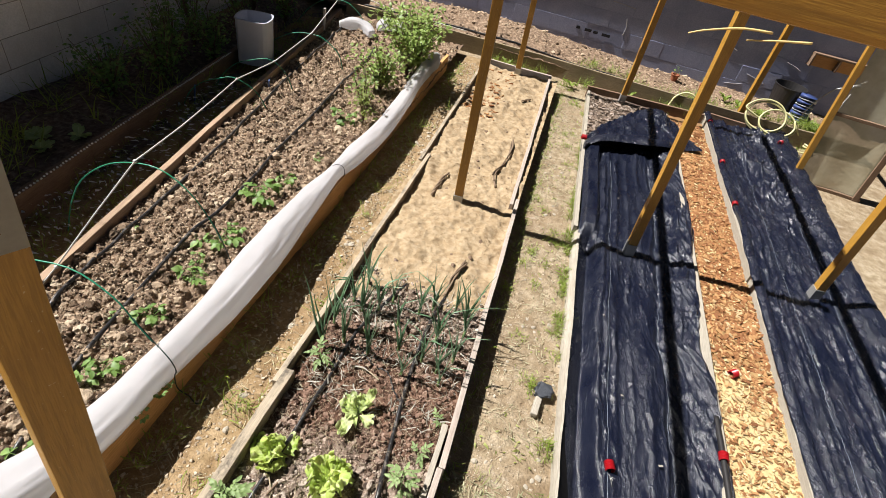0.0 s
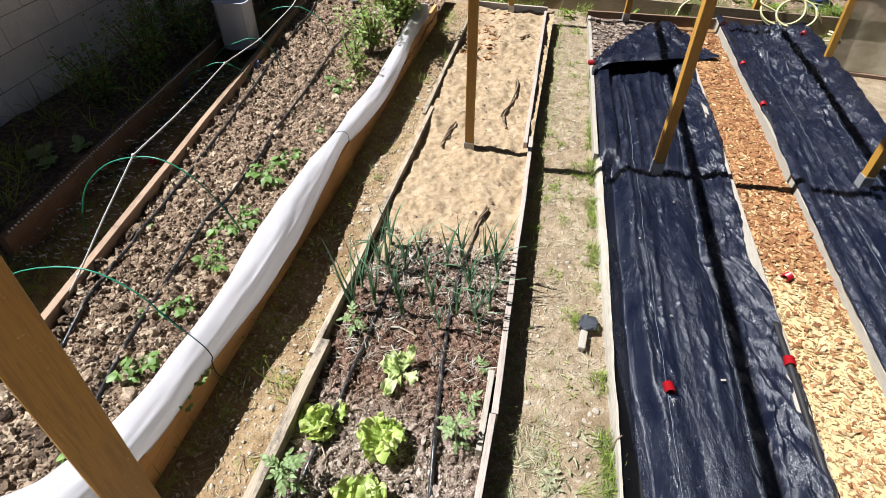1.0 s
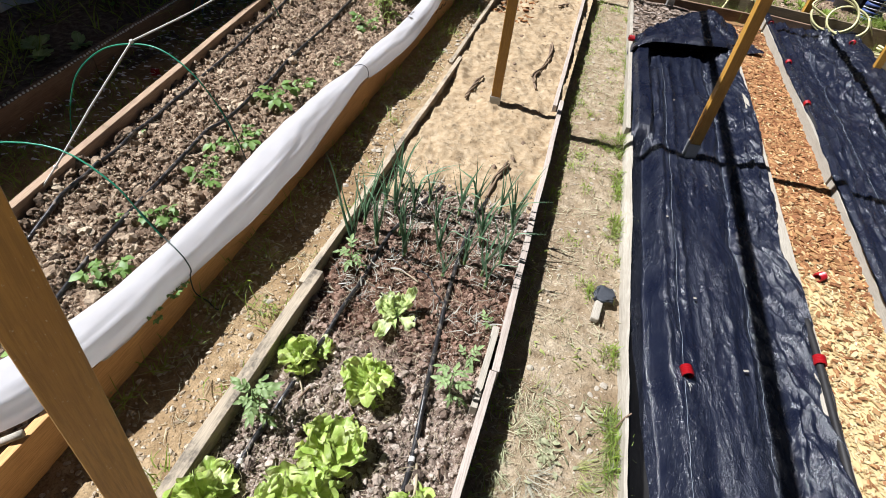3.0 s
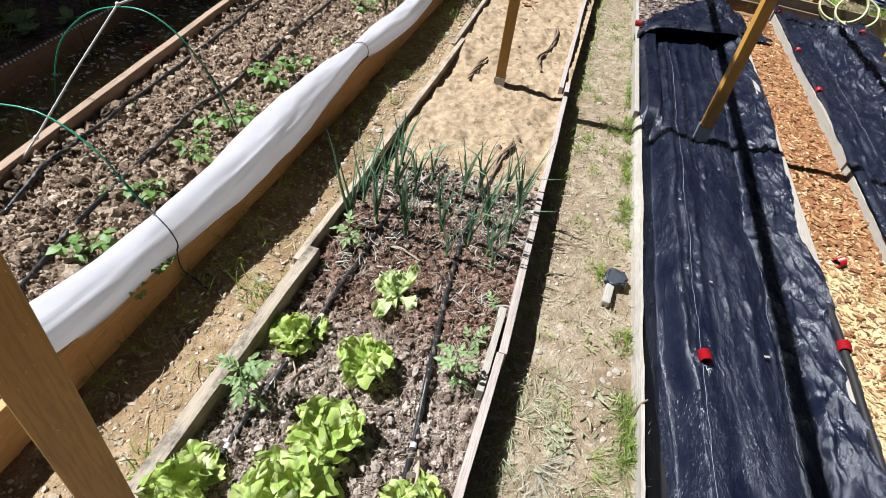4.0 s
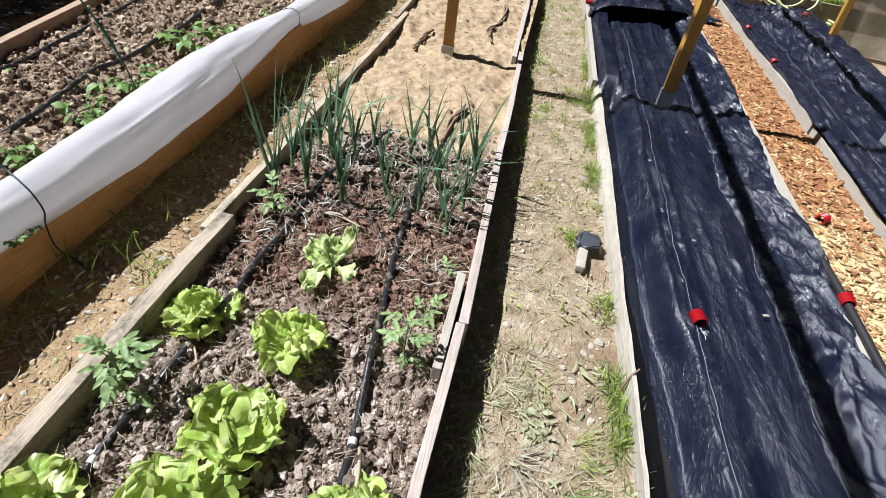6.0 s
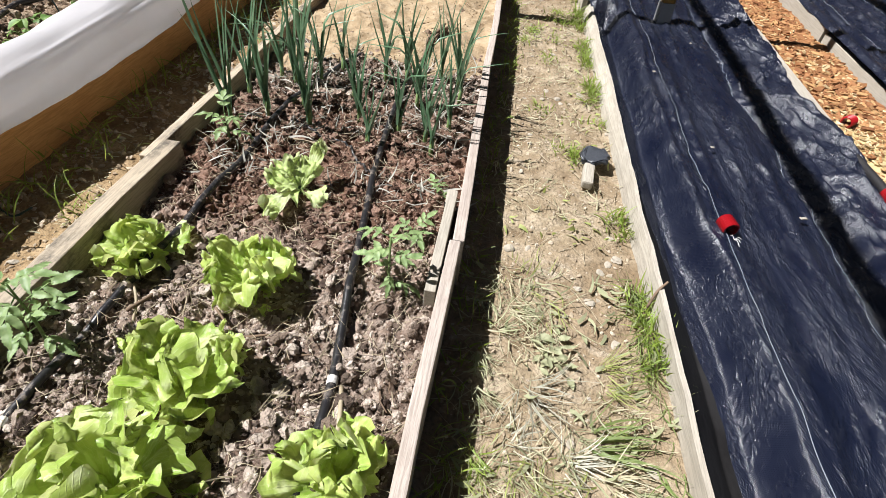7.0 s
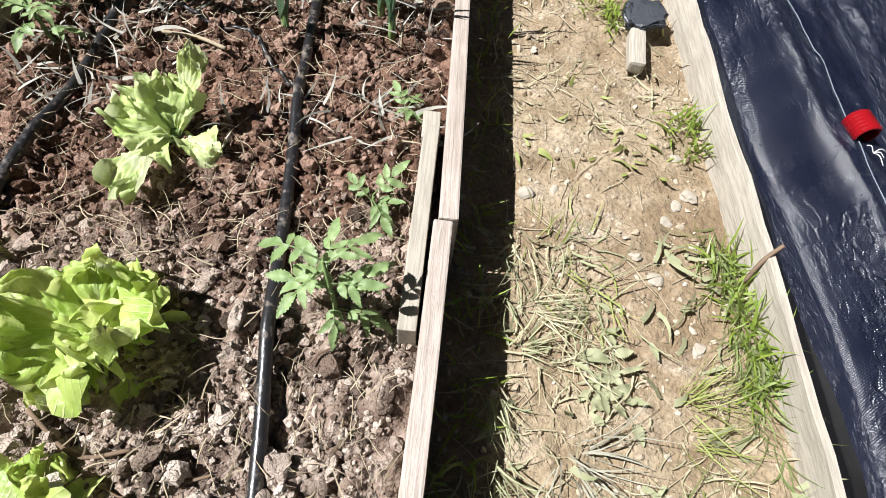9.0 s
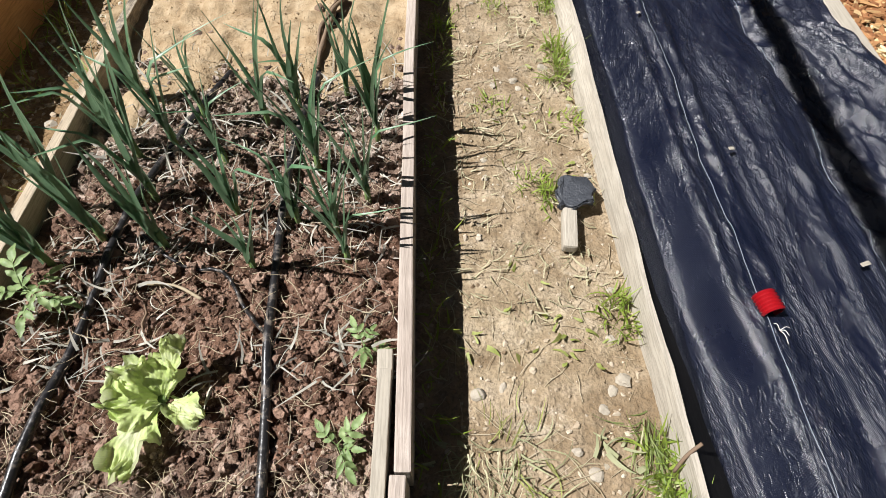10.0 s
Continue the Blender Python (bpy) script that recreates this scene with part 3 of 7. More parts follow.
def tarp_z(u, y):
    """Height over the sheet; u runs from 0 at one long edge to 1 at the other."""
    w = 0.85 * u
    floor = 0.064 + 0.016 * fbm(w * 2.2, y * 0.4, 0.22, 31, 2) + 0.002 * fbm(w * 2, y * 0.8, 0.06, 33, 3)
    patchy = sstep(0.25, 0.75, vnoise(w * 1.4, y * 0.6, 0.28, 68))
    lively = (0.25 + 0.9 * patchy) * (0.12 + 0.6 * sstep(1.3, 2.4, y + 0.5 * w))
    floor = floor + lively * (0.010 * wrinkles(w, y, 0.15, 61, 0.20, 2) + 0.005 * wrinkles(w, y, 0.07, 62, 0.45, 2) + 0.003 * wrinkles(w, y, 0.035, 63, 0.55, 2) + 0.004 * fbm(w * 1.6, y * 0.4, 0.08, 69, 2) * patchy)
    floor = floor + (0.18 + 0.82 * sstep(1.0, 1.8, y + 1.6 * w - 0.6)) * pleats(w, y, ((0.17, 0.026, 0.026), (0.21, 0.012, 0.014), (0.27, 0.012, 0.016), (0.36, 0.007, 0.014), (0.45, 0.009, 0.016), (0.53, 0.009, 0.014), (0.60, 0.018, 0.018), (0.65, 0.016, 0.014), (0.70, 0.018, 0.016)), 300)
    trough = 0.058 - 0.95 * np.clip(w, 0, 0.10) + 0.010 * fbm(w, y, 0.3, 35) * sstep(0.0, 0.05, w)
    wide = 0.065 * (1 - sstep(1.1, 1.9, y))
    f = trough + (floor - trough) * sstep(0.085 + wide, 0.150 + 1.2 * wide + 0.05 * fbm(w * 0, y, 0.4, 39), w)
    f = f - 0.032 * np.exp(-((w - 0.575) / 0.05) ** 2)
    f = f + (0.116 - f) * sstep(0.60, 0.79, w)
    drop = sstep(0.80, 0.84, w)
    f = f * (1 - drop) + 0.05 * drop
    far = sstep(3.25, 3.4, y)
    f = f + far * (0.125 - f) * (1 - sstep(0.10, 0.16, w)) - far * 0.05 * (1 - sstep(0.0, 0.03, w))
    side = sstep(0.50, 0.62, w) * (1 - sstep(0.78, 0.82, w))
    f = f + side * (0.030 * wrinkles(w, y, 0.15, 65, 0.45, 2) + 0.010 * wrinkles(w, y, 0.07, 66, 0.7, 2) + 0.008 * fbm(w + 0.5 * y, y * 0.5, 0.07, 72, 2) - 0.014)
    f = f + 0.002 * np.abs(fbm(w * 1.4 + 0.2 * y, y * 0.6, 0.07, 67, 3))
    return f + 0.03 * u * sstep(4.45, 4.7, y) - 0.02 * sstep(4.72, 4.8, y)


def tarp_edge(u, y):
    lo = tarp_left(y) + 0.006 * fbm(u * 0, y, 0.25, 36)
    hi = 1.405 + 0.045 * fbm(u * 0, y, 0.42, 37) + 0.015 * fbm(u * 0, y, 0.13, 38) - 0.06 * np.exp(-((y - 2.5) / 0.24) ** 2)
    return lo + u * (hi - lo), y + 0.46 * u * sstep(3.7, 4.8, y)


tarp_a = thing("ground_tarp", "black woven ground cover draped over the raised bed", "tarp")
# plain dark material that puts the shade behind the board into the slack edge
SLACK = mat_plain("slack_tarp", (0.011, 0.010, 0.010), 0.65, 0.16, 0.5, 30, 0.5)


def sheet_part(name, us, ys, zf, material, place, parent, label=""):
    """A field that becomes a part of a thing."""
    flat = field("flat_sheet", us, ys, zf, material, place)
    part(name, flat.data, None, parent, label)
    bpy.data.objects.remove(flat)


def guide_thread(u, y0, y1, zf, place, parent, seed):
    """A pale thread woven along the sheet, with small breaks in its height."""
    y = np.arange(y0, y1, 0.02)
    uu = u + 0.006 * fbm(y * 0, y, 0.5, seed) + 0.002 * fbm(y * 0, y, 0.08, seed + 1)
    x, yy = place(uu, y)
    part("guide_thread", mesh_np("guide_thread", *tube_np(np.stack([x, yy, zf(uu, y) + 0.0003], 1), 0.0010, 5), THREAD), None, parent, "pale woven guide thread")


THREAD = mat_plain("pale_thread", (0.24, 0.27, 0.31), 0.6, 0.3, 0.5, 40, 0.1)


def slack(y):
    """How far the slack part reaches into the sheet; it runs out along the board."""
    return 0.15 * (1 - sstep(0.9, 1.9, y)) + 0.012 * fbm(y * 0, y, 0.3, 153) * (1 - sstep(1.6, 1.9, y))


def taut(u, y):
    return slack(y) + u * (1 - slack(y))


rows = np.arange(-0.4, 4.81, 0.009)
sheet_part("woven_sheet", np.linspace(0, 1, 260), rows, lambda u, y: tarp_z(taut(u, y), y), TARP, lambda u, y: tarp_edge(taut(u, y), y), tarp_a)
rows = np.arange(-0.4, 1.90, 0.011)
sheet_part("slack_edge", np.linspace(0, 1, 36), rows, lambda u, y: tarp_z(u * slack(y), y), SLACK, lambda u, y: tarp_edge(u * slack(y), y), tarp_a, "slack edge hanging behind the board, shade darkened into its colour")
for u, k in ((0.265, 1), (0.665, 5)):
    guide_thread(u, -0.35, 4.5, tarp_z, tarp_edge, tarp_a, 460 + k)


def fold_z(u, w):
    """The raised fold at the far end, hollow towards the near side."""
    arch = np.clip(1 - np.abs(2 * u - 1) ** 6, 0, 1)
    return 0.06 + arch * (0.03 + 0.12 * np.sin(math.pi * np.clip(0.28 + 0.75 * w, 0, 1)) + 0.01 * fbm(u, w, 0.2, 155)) - 0.075 * sstep(0.72, 1.0, w)


flat = field("fold_flat", np.linspace(0, 1, 60), np.linspace(0, 1, 24), fold_z, TARP, lambda u, w: (0.445 + 0.93 * u, 4.62 + 0.46 * u + 0.02 * np.sin(7 * u) + 0.26 * w))
part("folded_end", flat.data, None, tarp_a, "raised folded end of the tarp")
bpy.data.objects.remove(flat)


def tarp2_z(x, y):
    f = 0.058 + 0.018 * fbm(x * 2.2, y * 0.5, 0.25, 41, 3) + 0.005 * fbm(x * 2, y, 0.06, 43, 3)
    heap = 0.45 + 1.5 * sstep(3.6, 5.0, y) * sstep(1.95, 2.3, x) + 0.8 * sstep(2.3, 2.5, x)
    f = f + (0.020 * wrinkles(x, y, 0.22, 47, 0.22) + 0.012 * wrinkles(x, y, 0.11, 48, 0.5, 2) + 0.006 * wrinkles(x, y, 0.05, 52, 0.6, 2)) * heap
    f = f + pleats(x, y, ((1.93, 0.016, 0.014), (1.99, 0.012, 0.010), (2.07, 0.010, 0.010), (2.15, 0.014, 0.014), (2.24, 0.014, 0.012), (2.33, 0.018, 0.016), (2.41, 0.018, 0.014)), 420)
    ridge = x - (2.0 + 0.33 * (5.75 - y))
    f = f + 0.05 * np.exp(-(ridge / 0.05) ** 2) * sstep(4.7, 5.0, y) * (1 - sstep(5.6, 5.95, y))
    f = f + (0.13 - f) * (1 - sstep(1.80, 1.87, x))
    f = f + (0.135 + 0.03 * fbm(x * 0, y, 0.3, 51) - f) * sstep(2.42, 2.58, x)
    return f - 0.10 * sstep(2.63, 2.70, x) - 0.018 * (1 - sstep(1.755, 1.785, x))


def tarp2_place(x, y):
    """Wavy long edges; the far outer corner bulges over its board."""
    edge = 0.022 * fbm(x * 0, y, 0.35, 45) + 0.03 * np.exp(-((y - 4.05) / 0.25) ** 2)
    out = 0.10 * sstep(2.5, 2.7, x) * sstep(4.3, 4.9, y) * (0.5 + fbm(x * 0, y, 0.5, 46))
    return x + 0.02 + edge * (1 - sstep(1.8, 2.1, x)) + out, y


tarp_b = thing("ground_tarp", "black shiny crumpled ground cover on the outer bed", "tarp")
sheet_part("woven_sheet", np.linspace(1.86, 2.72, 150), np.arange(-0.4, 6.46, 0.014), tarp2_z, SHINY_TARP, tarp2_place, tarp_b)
sheet_part("turned_edge", np.linspace(1.75, 1.86, 24), np.arange(-0.4, 6.46, 0.014), tarp2_z, SHINY_TARP, tarp2_place, tarp_b, "black edge of the sheet tucked over the board")
for x, k in ((2.05, 1), (2.36, 5)):
    guide_thread(x, -0.35, 6.3, tarp2_z, tarp2_place, tarp_b, 470 + k)

# ---- walls ----
def block_wall(name, label, length, courses, course, unit, depth, core_mat, block_mat, m, joint=0.008, shift=0.0):
    """A wall along local x: a recessed core for the joints, and single blocks on it."""
    core = part(name, box_bm(length, depth - 0.004, courses * course, 0.002), core_mat, m=m)
    tagged(core, label, "wall", kind="structure")
    block = bm_data("block", box_bm(unit - joint, depth, course - joint, 0.004), block_mat)
    for r in range(courses):
        x0 = (0 if r % 2 else -unit / 2) + shift
        for k in range(int(length / unit) + 1):
            x = x0 + k * unit
            if x >= 0 and x + unit <= length + 0.01:
                part("block", block, None, core, m=pose(x + joint / 2, random.Random(r * 97 + k).uniform(-0.002, 0.002), r * course + joint / 2))
    return core


MORTAR = mat_block("mortar", (0.5, 0.48, 0.45), (0.38, 0.36, 0.34))
block_wall("wall_west", "grey concrete block garden wall in shade", 9.5, 11, 0.213, 0.5, 0.2, MORTAR, BLOCK, pose(-3.47, -1.5, 0.04 - 0.213, 0, 0, 94.4), joint=0.005, shift=0.07)
block_wall("wall_north", "low block wall with a dark blue waterproof coating", 8.0, 6, 0.2, 0.5, 0.2, COATED, COATED, pose(-3.55, 7.58, -0.14), 0.006)
cope = part("trim", box_bm(8.0, 0.24, 0.03, 0.004, 20, 0.004, 5), MORTAR, m=pose(-3.55, 7.58, 1.062))
tagged(cope, "pale mortar capping along the low wall", "trim", kind="structure")
SHADE_NET = mat_plain("shade_net", (0.012, 0.012, 0.014), 0.8, 0.2, 0.4, 60, 0.5)
net = thing("shade_net", "black shade netting stretched behind the low wall", "netting", pose(-3.5, 8.15, 0.0))
part("net_sheet", field("net_sheet_flat", np.linspace(0, 9, 90), np.linspace(0.8, 2.7, 20), lambda x, y: 0.02 * fbm(x, y, 0.5, 120), SHADE_NET).data, None, net, m=pose(0, 0, 0, 90, 0, 0))
bpy.data.objects.remove(bpy.data.objects["net_sheet_flat"])
for k in range(5):
    part("net_pole", box_bm(2.75, 0.05, 0.05, 0.004), BROWN_WOOD, net, m=pose(0.2 + 2.1 * k, 0.06, 0, 0, -90, 0))

# ---- posts of the shelter ----
def post(x, y, z0, top, w, lean=(0, 0), yaw=0.0, label="", shoe=True):
    """lean: metres aside for each metre up, in x and y."""
    t = thing("shelter_post", label or "square stained wooden post in a steel shoe", "post", pose(x, y, z0), "posts of the shelter")
    tilt = Euler((-lean[1], lean[0], 0)).to_matrix().to_4x4() @ Matrix.Rotation(yaw, 4, "Z")
    part("shaft", box_bm(top - z0, w, w, 0.004, 6, 0.003, x * 3 + y), POST_WOOD, t, m=tilt @ pose(w / 2, 0, 0, 0, -90, 0))
    if shoe:
        part("steel_shoe", box_bm(0.13, w + 0.008, w + 0.008, 0.002), STEEL, t, "grey galvanised steel shoe", tilt @ pose(w / 2 + 0.004, 0, -0.06, 0, -90, 0))
    return t


post(-0.371, 3.165, 0.10, 2.2, 0.060, (-0.03, 0), 0.1)
post(0.897, 3.25, 0.09, 2.2, 0.060, (-0.041, 0), 0.1)
post(2.23, 3.42, 0.09, 2.2, 0.060, (-0.05, 0), 0.1)
post(-0.415, 5.975, 0.10, 2.2, 0.060, (-0.04, 0), 0.1)
post(0.803, 6.11, 0.09, 2.2, 0.060, (-0.01, 0), 0.1)
post(2.172, 6.56, 0.02, 2.2, 0.060, (-0.01, 0), 0.1)
near_post = post(-0.475, 0.245, 0.02, 2.16, 0.058, (0.017, 0.059), -0.42, "square stained wooden post with a perforated steel plate")


def slotted_plate(w, h, d):
    """A perforated plate: a grid of cells with holes left out, given thickness."""
    bm = bmesh.new()
    nx, nz = 9, 36
    holes = {(k, r) for r0 in range(2, nz - 4, 9) for r in range(r0, r0 + 4) for k in (4, 5)} | {(k, r) for r0 in range(7, nz - 3, 9) for r in (r0, r0 + 1) for k in (2, 7)}
    vs = {}
    for i in range(nx + 1):
        for j in range(nz + 1):
            vs[i, j] = bm.verts.new(((i / nx - 0.5) * w, 0, j / nz * h))
    for i in range(nx):
        for j in range(nz):
            if (i, j) not in holes:
                bm.faces.new((vs[i, j], vs[i + 1, j], vs[i + 1, j + 1], vs[i, j + 1]))
    bmesh.ops.solidify(bm, geom=bm.faces[:], thickness=d)
    return bm


plate_turn = Euler((-0.059, 0.017, 0)).to_matrix().to_4x4() @ Matrix.Rotation(-0.42, 4, "Z")
part("perforated_plate", slotted_plate(0.056, 0.41, 0.002), mat_plain("zinc_plate", (0.72, 0.70, 0.65), 0.6, 0.4, 0.3, 60, 0.2), near_post, "pale perforated steel fixing plate", plate_turn @ pose(0.0305, 0, 1.795, 0, 0, 90))
SPLINTER = mat_plain("pale_splinter", (0.8, 0.6, 0.25), 0.7)
beams = thing("shelter_beam", "stained wooden cross beam of the shelter", "beam", group="beams of the shelter")
part("beam_timber", box_bm(2.85, 0.06, 0.13, 0.004, 6, 0.003, 3), POST_WOOD, beams, m=pose(-0.52, 0.372, 2.163))
for pts in ([(0.081, 0.339, 2.152), (0.087, 0.338, 2.155), (0.100, 0.338, 2.159), (0.112, 0.339, 2.160)], [(0.104, 0.339, 2.155), (0.116, 0.338, 2.158), (0.128, 0.339, 2.160)]):
    part("splinter", mesh_np("splinter", *tube_np(smooth_path(pts, 14), np.linspace(0.0003, 0.0006, 14), 6), SPLINTER), None, beams, "pale raised splinter")
for bx, ya, yb in ((-0.36, 0.3, 6.05), (0.915, 0.3, 6.15), (2.2, 0.3, 6.6)):
    side = thing("shelter_beam", "long stained wooden beam between the posts", "beam", group="beams of the shelter")
    part("beam_timber", box_bm(yb - ya, 0.05, 0.045, 0.004, 6, 0.003, bx), POST_WOOD, side, m=pose(bx, ya, 2.22, 0, 0, 90))
post(2.20, 0.345, 0.02, 2.16, 0.060, (0, 0), 0.0)

# ---- plants and litter: shapes ----
LETTUCE = mat_leaf("lettuce_leaf", (0.31, 0.53, 0.05), (0.86, 0.94, 0.33), 0.34, 0.38, 16, (0.96, 0.97, 0.66), 0.012)
WILTED = mat_leaf("wilted_lettuce", (0.50, 0.70, 0.15), (0.90, 0.97, 0.52), 0.45, 0.35, 14, (0.97, 0.98, 0.8), 0.010)
LEEK = mat_leaf("leek_leaf", (0.08, 0.195, 0.09), (0.25, 0.39, 0.23), 0.36, 0.2)
TOMATO = mat_leaf("tomato_leaf", (0.20, 0.32, 0.11), (0.44, 0.56, 0.25), 0.5, 0.3, 60)
GRASS = mat_leaf("grass_blade", (0.15, 0.25, 0.025), (0.42, 0.5, 0.10), 0.5, 0.3)
HAY = mat_leaf("cut_grass", (0.42, 0.39, 0.23), (0.68, 0.63, 0.43), 0.7, 0.2)
STRAW = mat_leaf("dry_straw", (0.4, 0.32, 0.2), (0.66, 0.57, 0.41), 0.8, 0.1)
STEM = mat_plain("green_stem", (0.2, 0.3, 0.1), 0.6)
ROOT = mat_wood("old_root", (0.2, 0.13, 0.08), (0.38, 0.28, 0.19), (0.12, 0.08, 0.05))
TWIG = mat_plain("twig", (0.22, 0.15, 0.1), 0.85, 0.2, 0.4)
PEBBLE = mat_plain("pebble", (0.46, 0.405, 0.32), 0.8, 0.25, 0.4, 40)
BLACK_PE = mat_plain("black_hose", (0.022, 0.02, 0.02), 0.45, 0.5, 0.4, 40, 0.2)
hm = Nodes("dusty_hose", 0.5, 0.45)
hm.color(hm.mix(hm.ramp(hm.noise(38, 5, 0.7), (0.53, 0.0), (0.66, 0.75)), (0.02, 0.019, 0.02), (0.26, 0.21, 0.165)))
hm.set("Roughness", hm.ramp(hm.noise(38, 5, 0.7), (0.5, 0.28), (0.68, 0.9)))
DUSTY_HOSE = hm.bump(hm.noise(60, 3), 0.3, 0.004).mat
RED = mat_plain("red_plastic", (0.36, 0.007, 0.012), 0.3, 0.5, 0.1, 30, 0.05)
GREEN_TUBE = mat_plain("green_plastic", (0.03, 0.3, 0.17), 0.4, 0.4, 0.2, 60, 0.1)
ROPE = mat_plain("white_rope", (0.75, 0.73, 0.68), 0.85, 0.2, 0.2, 120, 0.6)
WIRE = mat_plain("dark_wire", (0.03, 0.03, 0.032), 0.5, 0.4)


def lettuce_leaf(length, width, rise, bend, ruffle, seed, material, nu=27, nv=47):
    """A broad leaf from the origin along +x, rising, then bending out, with a frilled rim."""
    rng = np.random.RandomState(seed)
    u, v = np.linspace(0, 1, nu), np.linspace(-1, 1, nv)
    el = rise - bend * u ** 1.5
    cx, cz = np.concatenate([[0], np.cumsum(np.cos(el[1:]))]) * length / (nu - 1), np.concatenate([[0], np.cumsum(np.sin(el[1:]))]) * length / (nu - 1)
    U, V = np.meshgrid(u, v, indexing="ij")
    ph = rng.uniform(0, 6.28, 12)
    fan = (0.17 + 0.83 * sstep(0.0, 0.55, U)) * np.clip(1 - (np.clip(U - 0.5, 0, 1) / 0.505) ** 2.6, 0.02, 1) ** 0.45
    rim = np.clip(np.maximum(np.abs(V) ** 3.2, sstep(0.74, 1.0, U)) * sstep(0.05, 0.45, U), 0, 1)
    way = np.arctan2(V * 0.8, U - 0.34)
    wave = 0.75 * np.sin(7 * way + ph[0] + 1.4 * np.sin(2 * way + ph[1])) + 0.46 * np.sin(17 * way + ph[2] + 1.2 * np.sin(3 * way + ph[3])) + 0.26 * np.sin(35 * way + ph[4] + 1.5 * np.sin(5 * way + ph[5]))
    scallop = 1 + rim * (0.06 * np.sin(8.5 * way + ph[5]) + 0.05 * np.sin(19 * way + ph[6]) + 0.03 * np.sin(43 * way + ph[7]))
    body = 0.42 * np.sin(4.2 * U + 2.6 * V + ph[8]) * U + 0.30 * np.sin(8 * U - 5 * V + ph[9]) * U
    blister = 0.11 * np.sin(24 * U + 3 * np.sin(6 * V + ph[10]) + ph[7]) * np.sin(17 * V + 2 * np.sin(7 * U + ph[11]))
    off = ruffle * (rim * wave * 1.6 + body + blister) + 0.20 * width * V ** 2 * (1 - 0.9 * U) - 0.05 * width * np.exp(-(V / 0.10) ** 2)
    E_ = el[:, None]
    x = cx[:, None] * scallop - np.sin(E_) * off
    z = cz[:, None] * scallop + np.cos(E_) * off
    side = V * width * fan * scallop
    return mesh_np("leaf", np.stack([x.ravel(), side.ravel(), z.ravel()], 1), grid_faces(nu, nv), material)


def lettuce(x, y, size, leaves, seed, label, flop=0.0, material=LETTUCE, slim=1.0):
    """An open rosette: outer leaves spread and droop, inner ones stand."""
    t = thing("lettuce", label, "lettuce", pose(x, y, float(mid_z(x, y)) - 0.006), "lettuces in the middle bed")
    rng = random.Random(seed)
    turn = rng.uniform(0, 360)
    for k in range(leaves):
        f = k / max(1, leaves - 1)
        q = rng.uniform(0.8, 1.12) * (1.0 - 0.22 * f ** 2)
        me = lettuce_leaf(size * q, size * slim * rng.uniform(0.46, 0.64) * q, 0.36 + 0.95 * f + rng.uniform(-0.25, 0.3) - flop, rng.uniform(0.2, 0.9) * (1.0 - 0.45 * f), size * rng.uniform(0.095, 0.145), seed * 40 + k, material)
        part("leaf", me, None, t, m=pose(rng.uniform(-.012, .012), rng.uniform(-.012, .012), 0.004 + 0.02 * f, rng.uniform(-20, 20), rng.uniform(-6, 6), turn + k * 137.5 + rng.uniform(-22, 22)))
    part("stalk", mesh_np("stalk", *tube_np([(0, 0, -0.02), (0, 0, 0.01), (0, 0, 0.03)], (0.014, 0.013, 0.008), 7), STEM), None, t)
    return t


def blade_mesh(name, length, width, lean, curl, seed, material, fold=0.35, n=10, kink=0.0):
    """A long leaf, folded along its middle, that leans towards +x."""
    u = np.linspace(0, 1, n)
    el = math.pi / 2 - lean - curl * u ** 2 - kink * sstep(0.6, 0.68, u)
    cx, cz = np.concatenate([[0], np.cumsum(np.cos(el[1:]))]) * length / (n - 1), np.concatenate([[0], np.cumsum(np.sin(el[1:]))]) * length / (n - 1)
    w = width * np.clip(1.05 - u ** 1.6, 0.04, 1) * (0.6 + 0.4 * sstep(0, 0.2, u))
    wav = 0.008 * length / 0.3 * np.sin(5 * u + seed)
    rows = []
    for k, (s, h) in enumerate(((-1, fold), (0, 0), (1, fold))):
        rows.append(np.stack([cx - np.sin(el) * w * h, s * w + wav, cz + np.cos(el) * w * h], 1))
    return mesh_np(name, np.stack(rows, 1).reshape(-1, 3), grid_faces(n, 3), material)


def leek(x, y, height, leaves, seed):
    rng = random.Random(seed)
    t = thing("leek", "young grey-green leek growing in the soil", "leek", pose(x, y, float(mid_z(x, y)) - 0.01), "leeks in the middle bed")
    part("stalk", mesh_np("stalk", *tube_np([(0, 0, -0.02), (0, 0, 0.03), (0.002, 0, 0.07)], (0.008, 0.007, 0.006), 8), STEM), None, t)
    for k in range(leaves + 1):
        f = (0.6 + 0.45 * rng.random()) if k else 1.05
        me = blade_mesh("leaf", height * f, rng.uniform(0.0048, 0.011), rng.uniform(0.02, 0.30), rng.uniform(0.0, 0.22), seed + k, LEEK, 0.7, 12, rng.choice((0, 0, 0, 0, 1.1)))
        part("leaf", me, None, t, m=pose(0, 0, 0.03 + 0.006 * k, 0, 0, k * 180 + rng.uniform(-45, 45)))
    return t


def leaflet_np(length, width, droop, seed, lobes=0.0):
    """One small toothed leaf along +x: vertices and faces."""
    u = np.linspace(0, 1, 7)
    w = width * np.sin(math.pi * (0.04 + 0.92 * u)) ** 1.15 * (1 + lobes * np.cos(u * 6.28 * 3 + seed))
    z = -droop * length * u ** 2
    rows = [np.stack([u * length, s * w, z + abs(s) * w * 0.25], 1) for s in (-1, 0, 1)]
    return np.stack(rows, 1).reshape(-1, 3), grid_faces(7, 3)


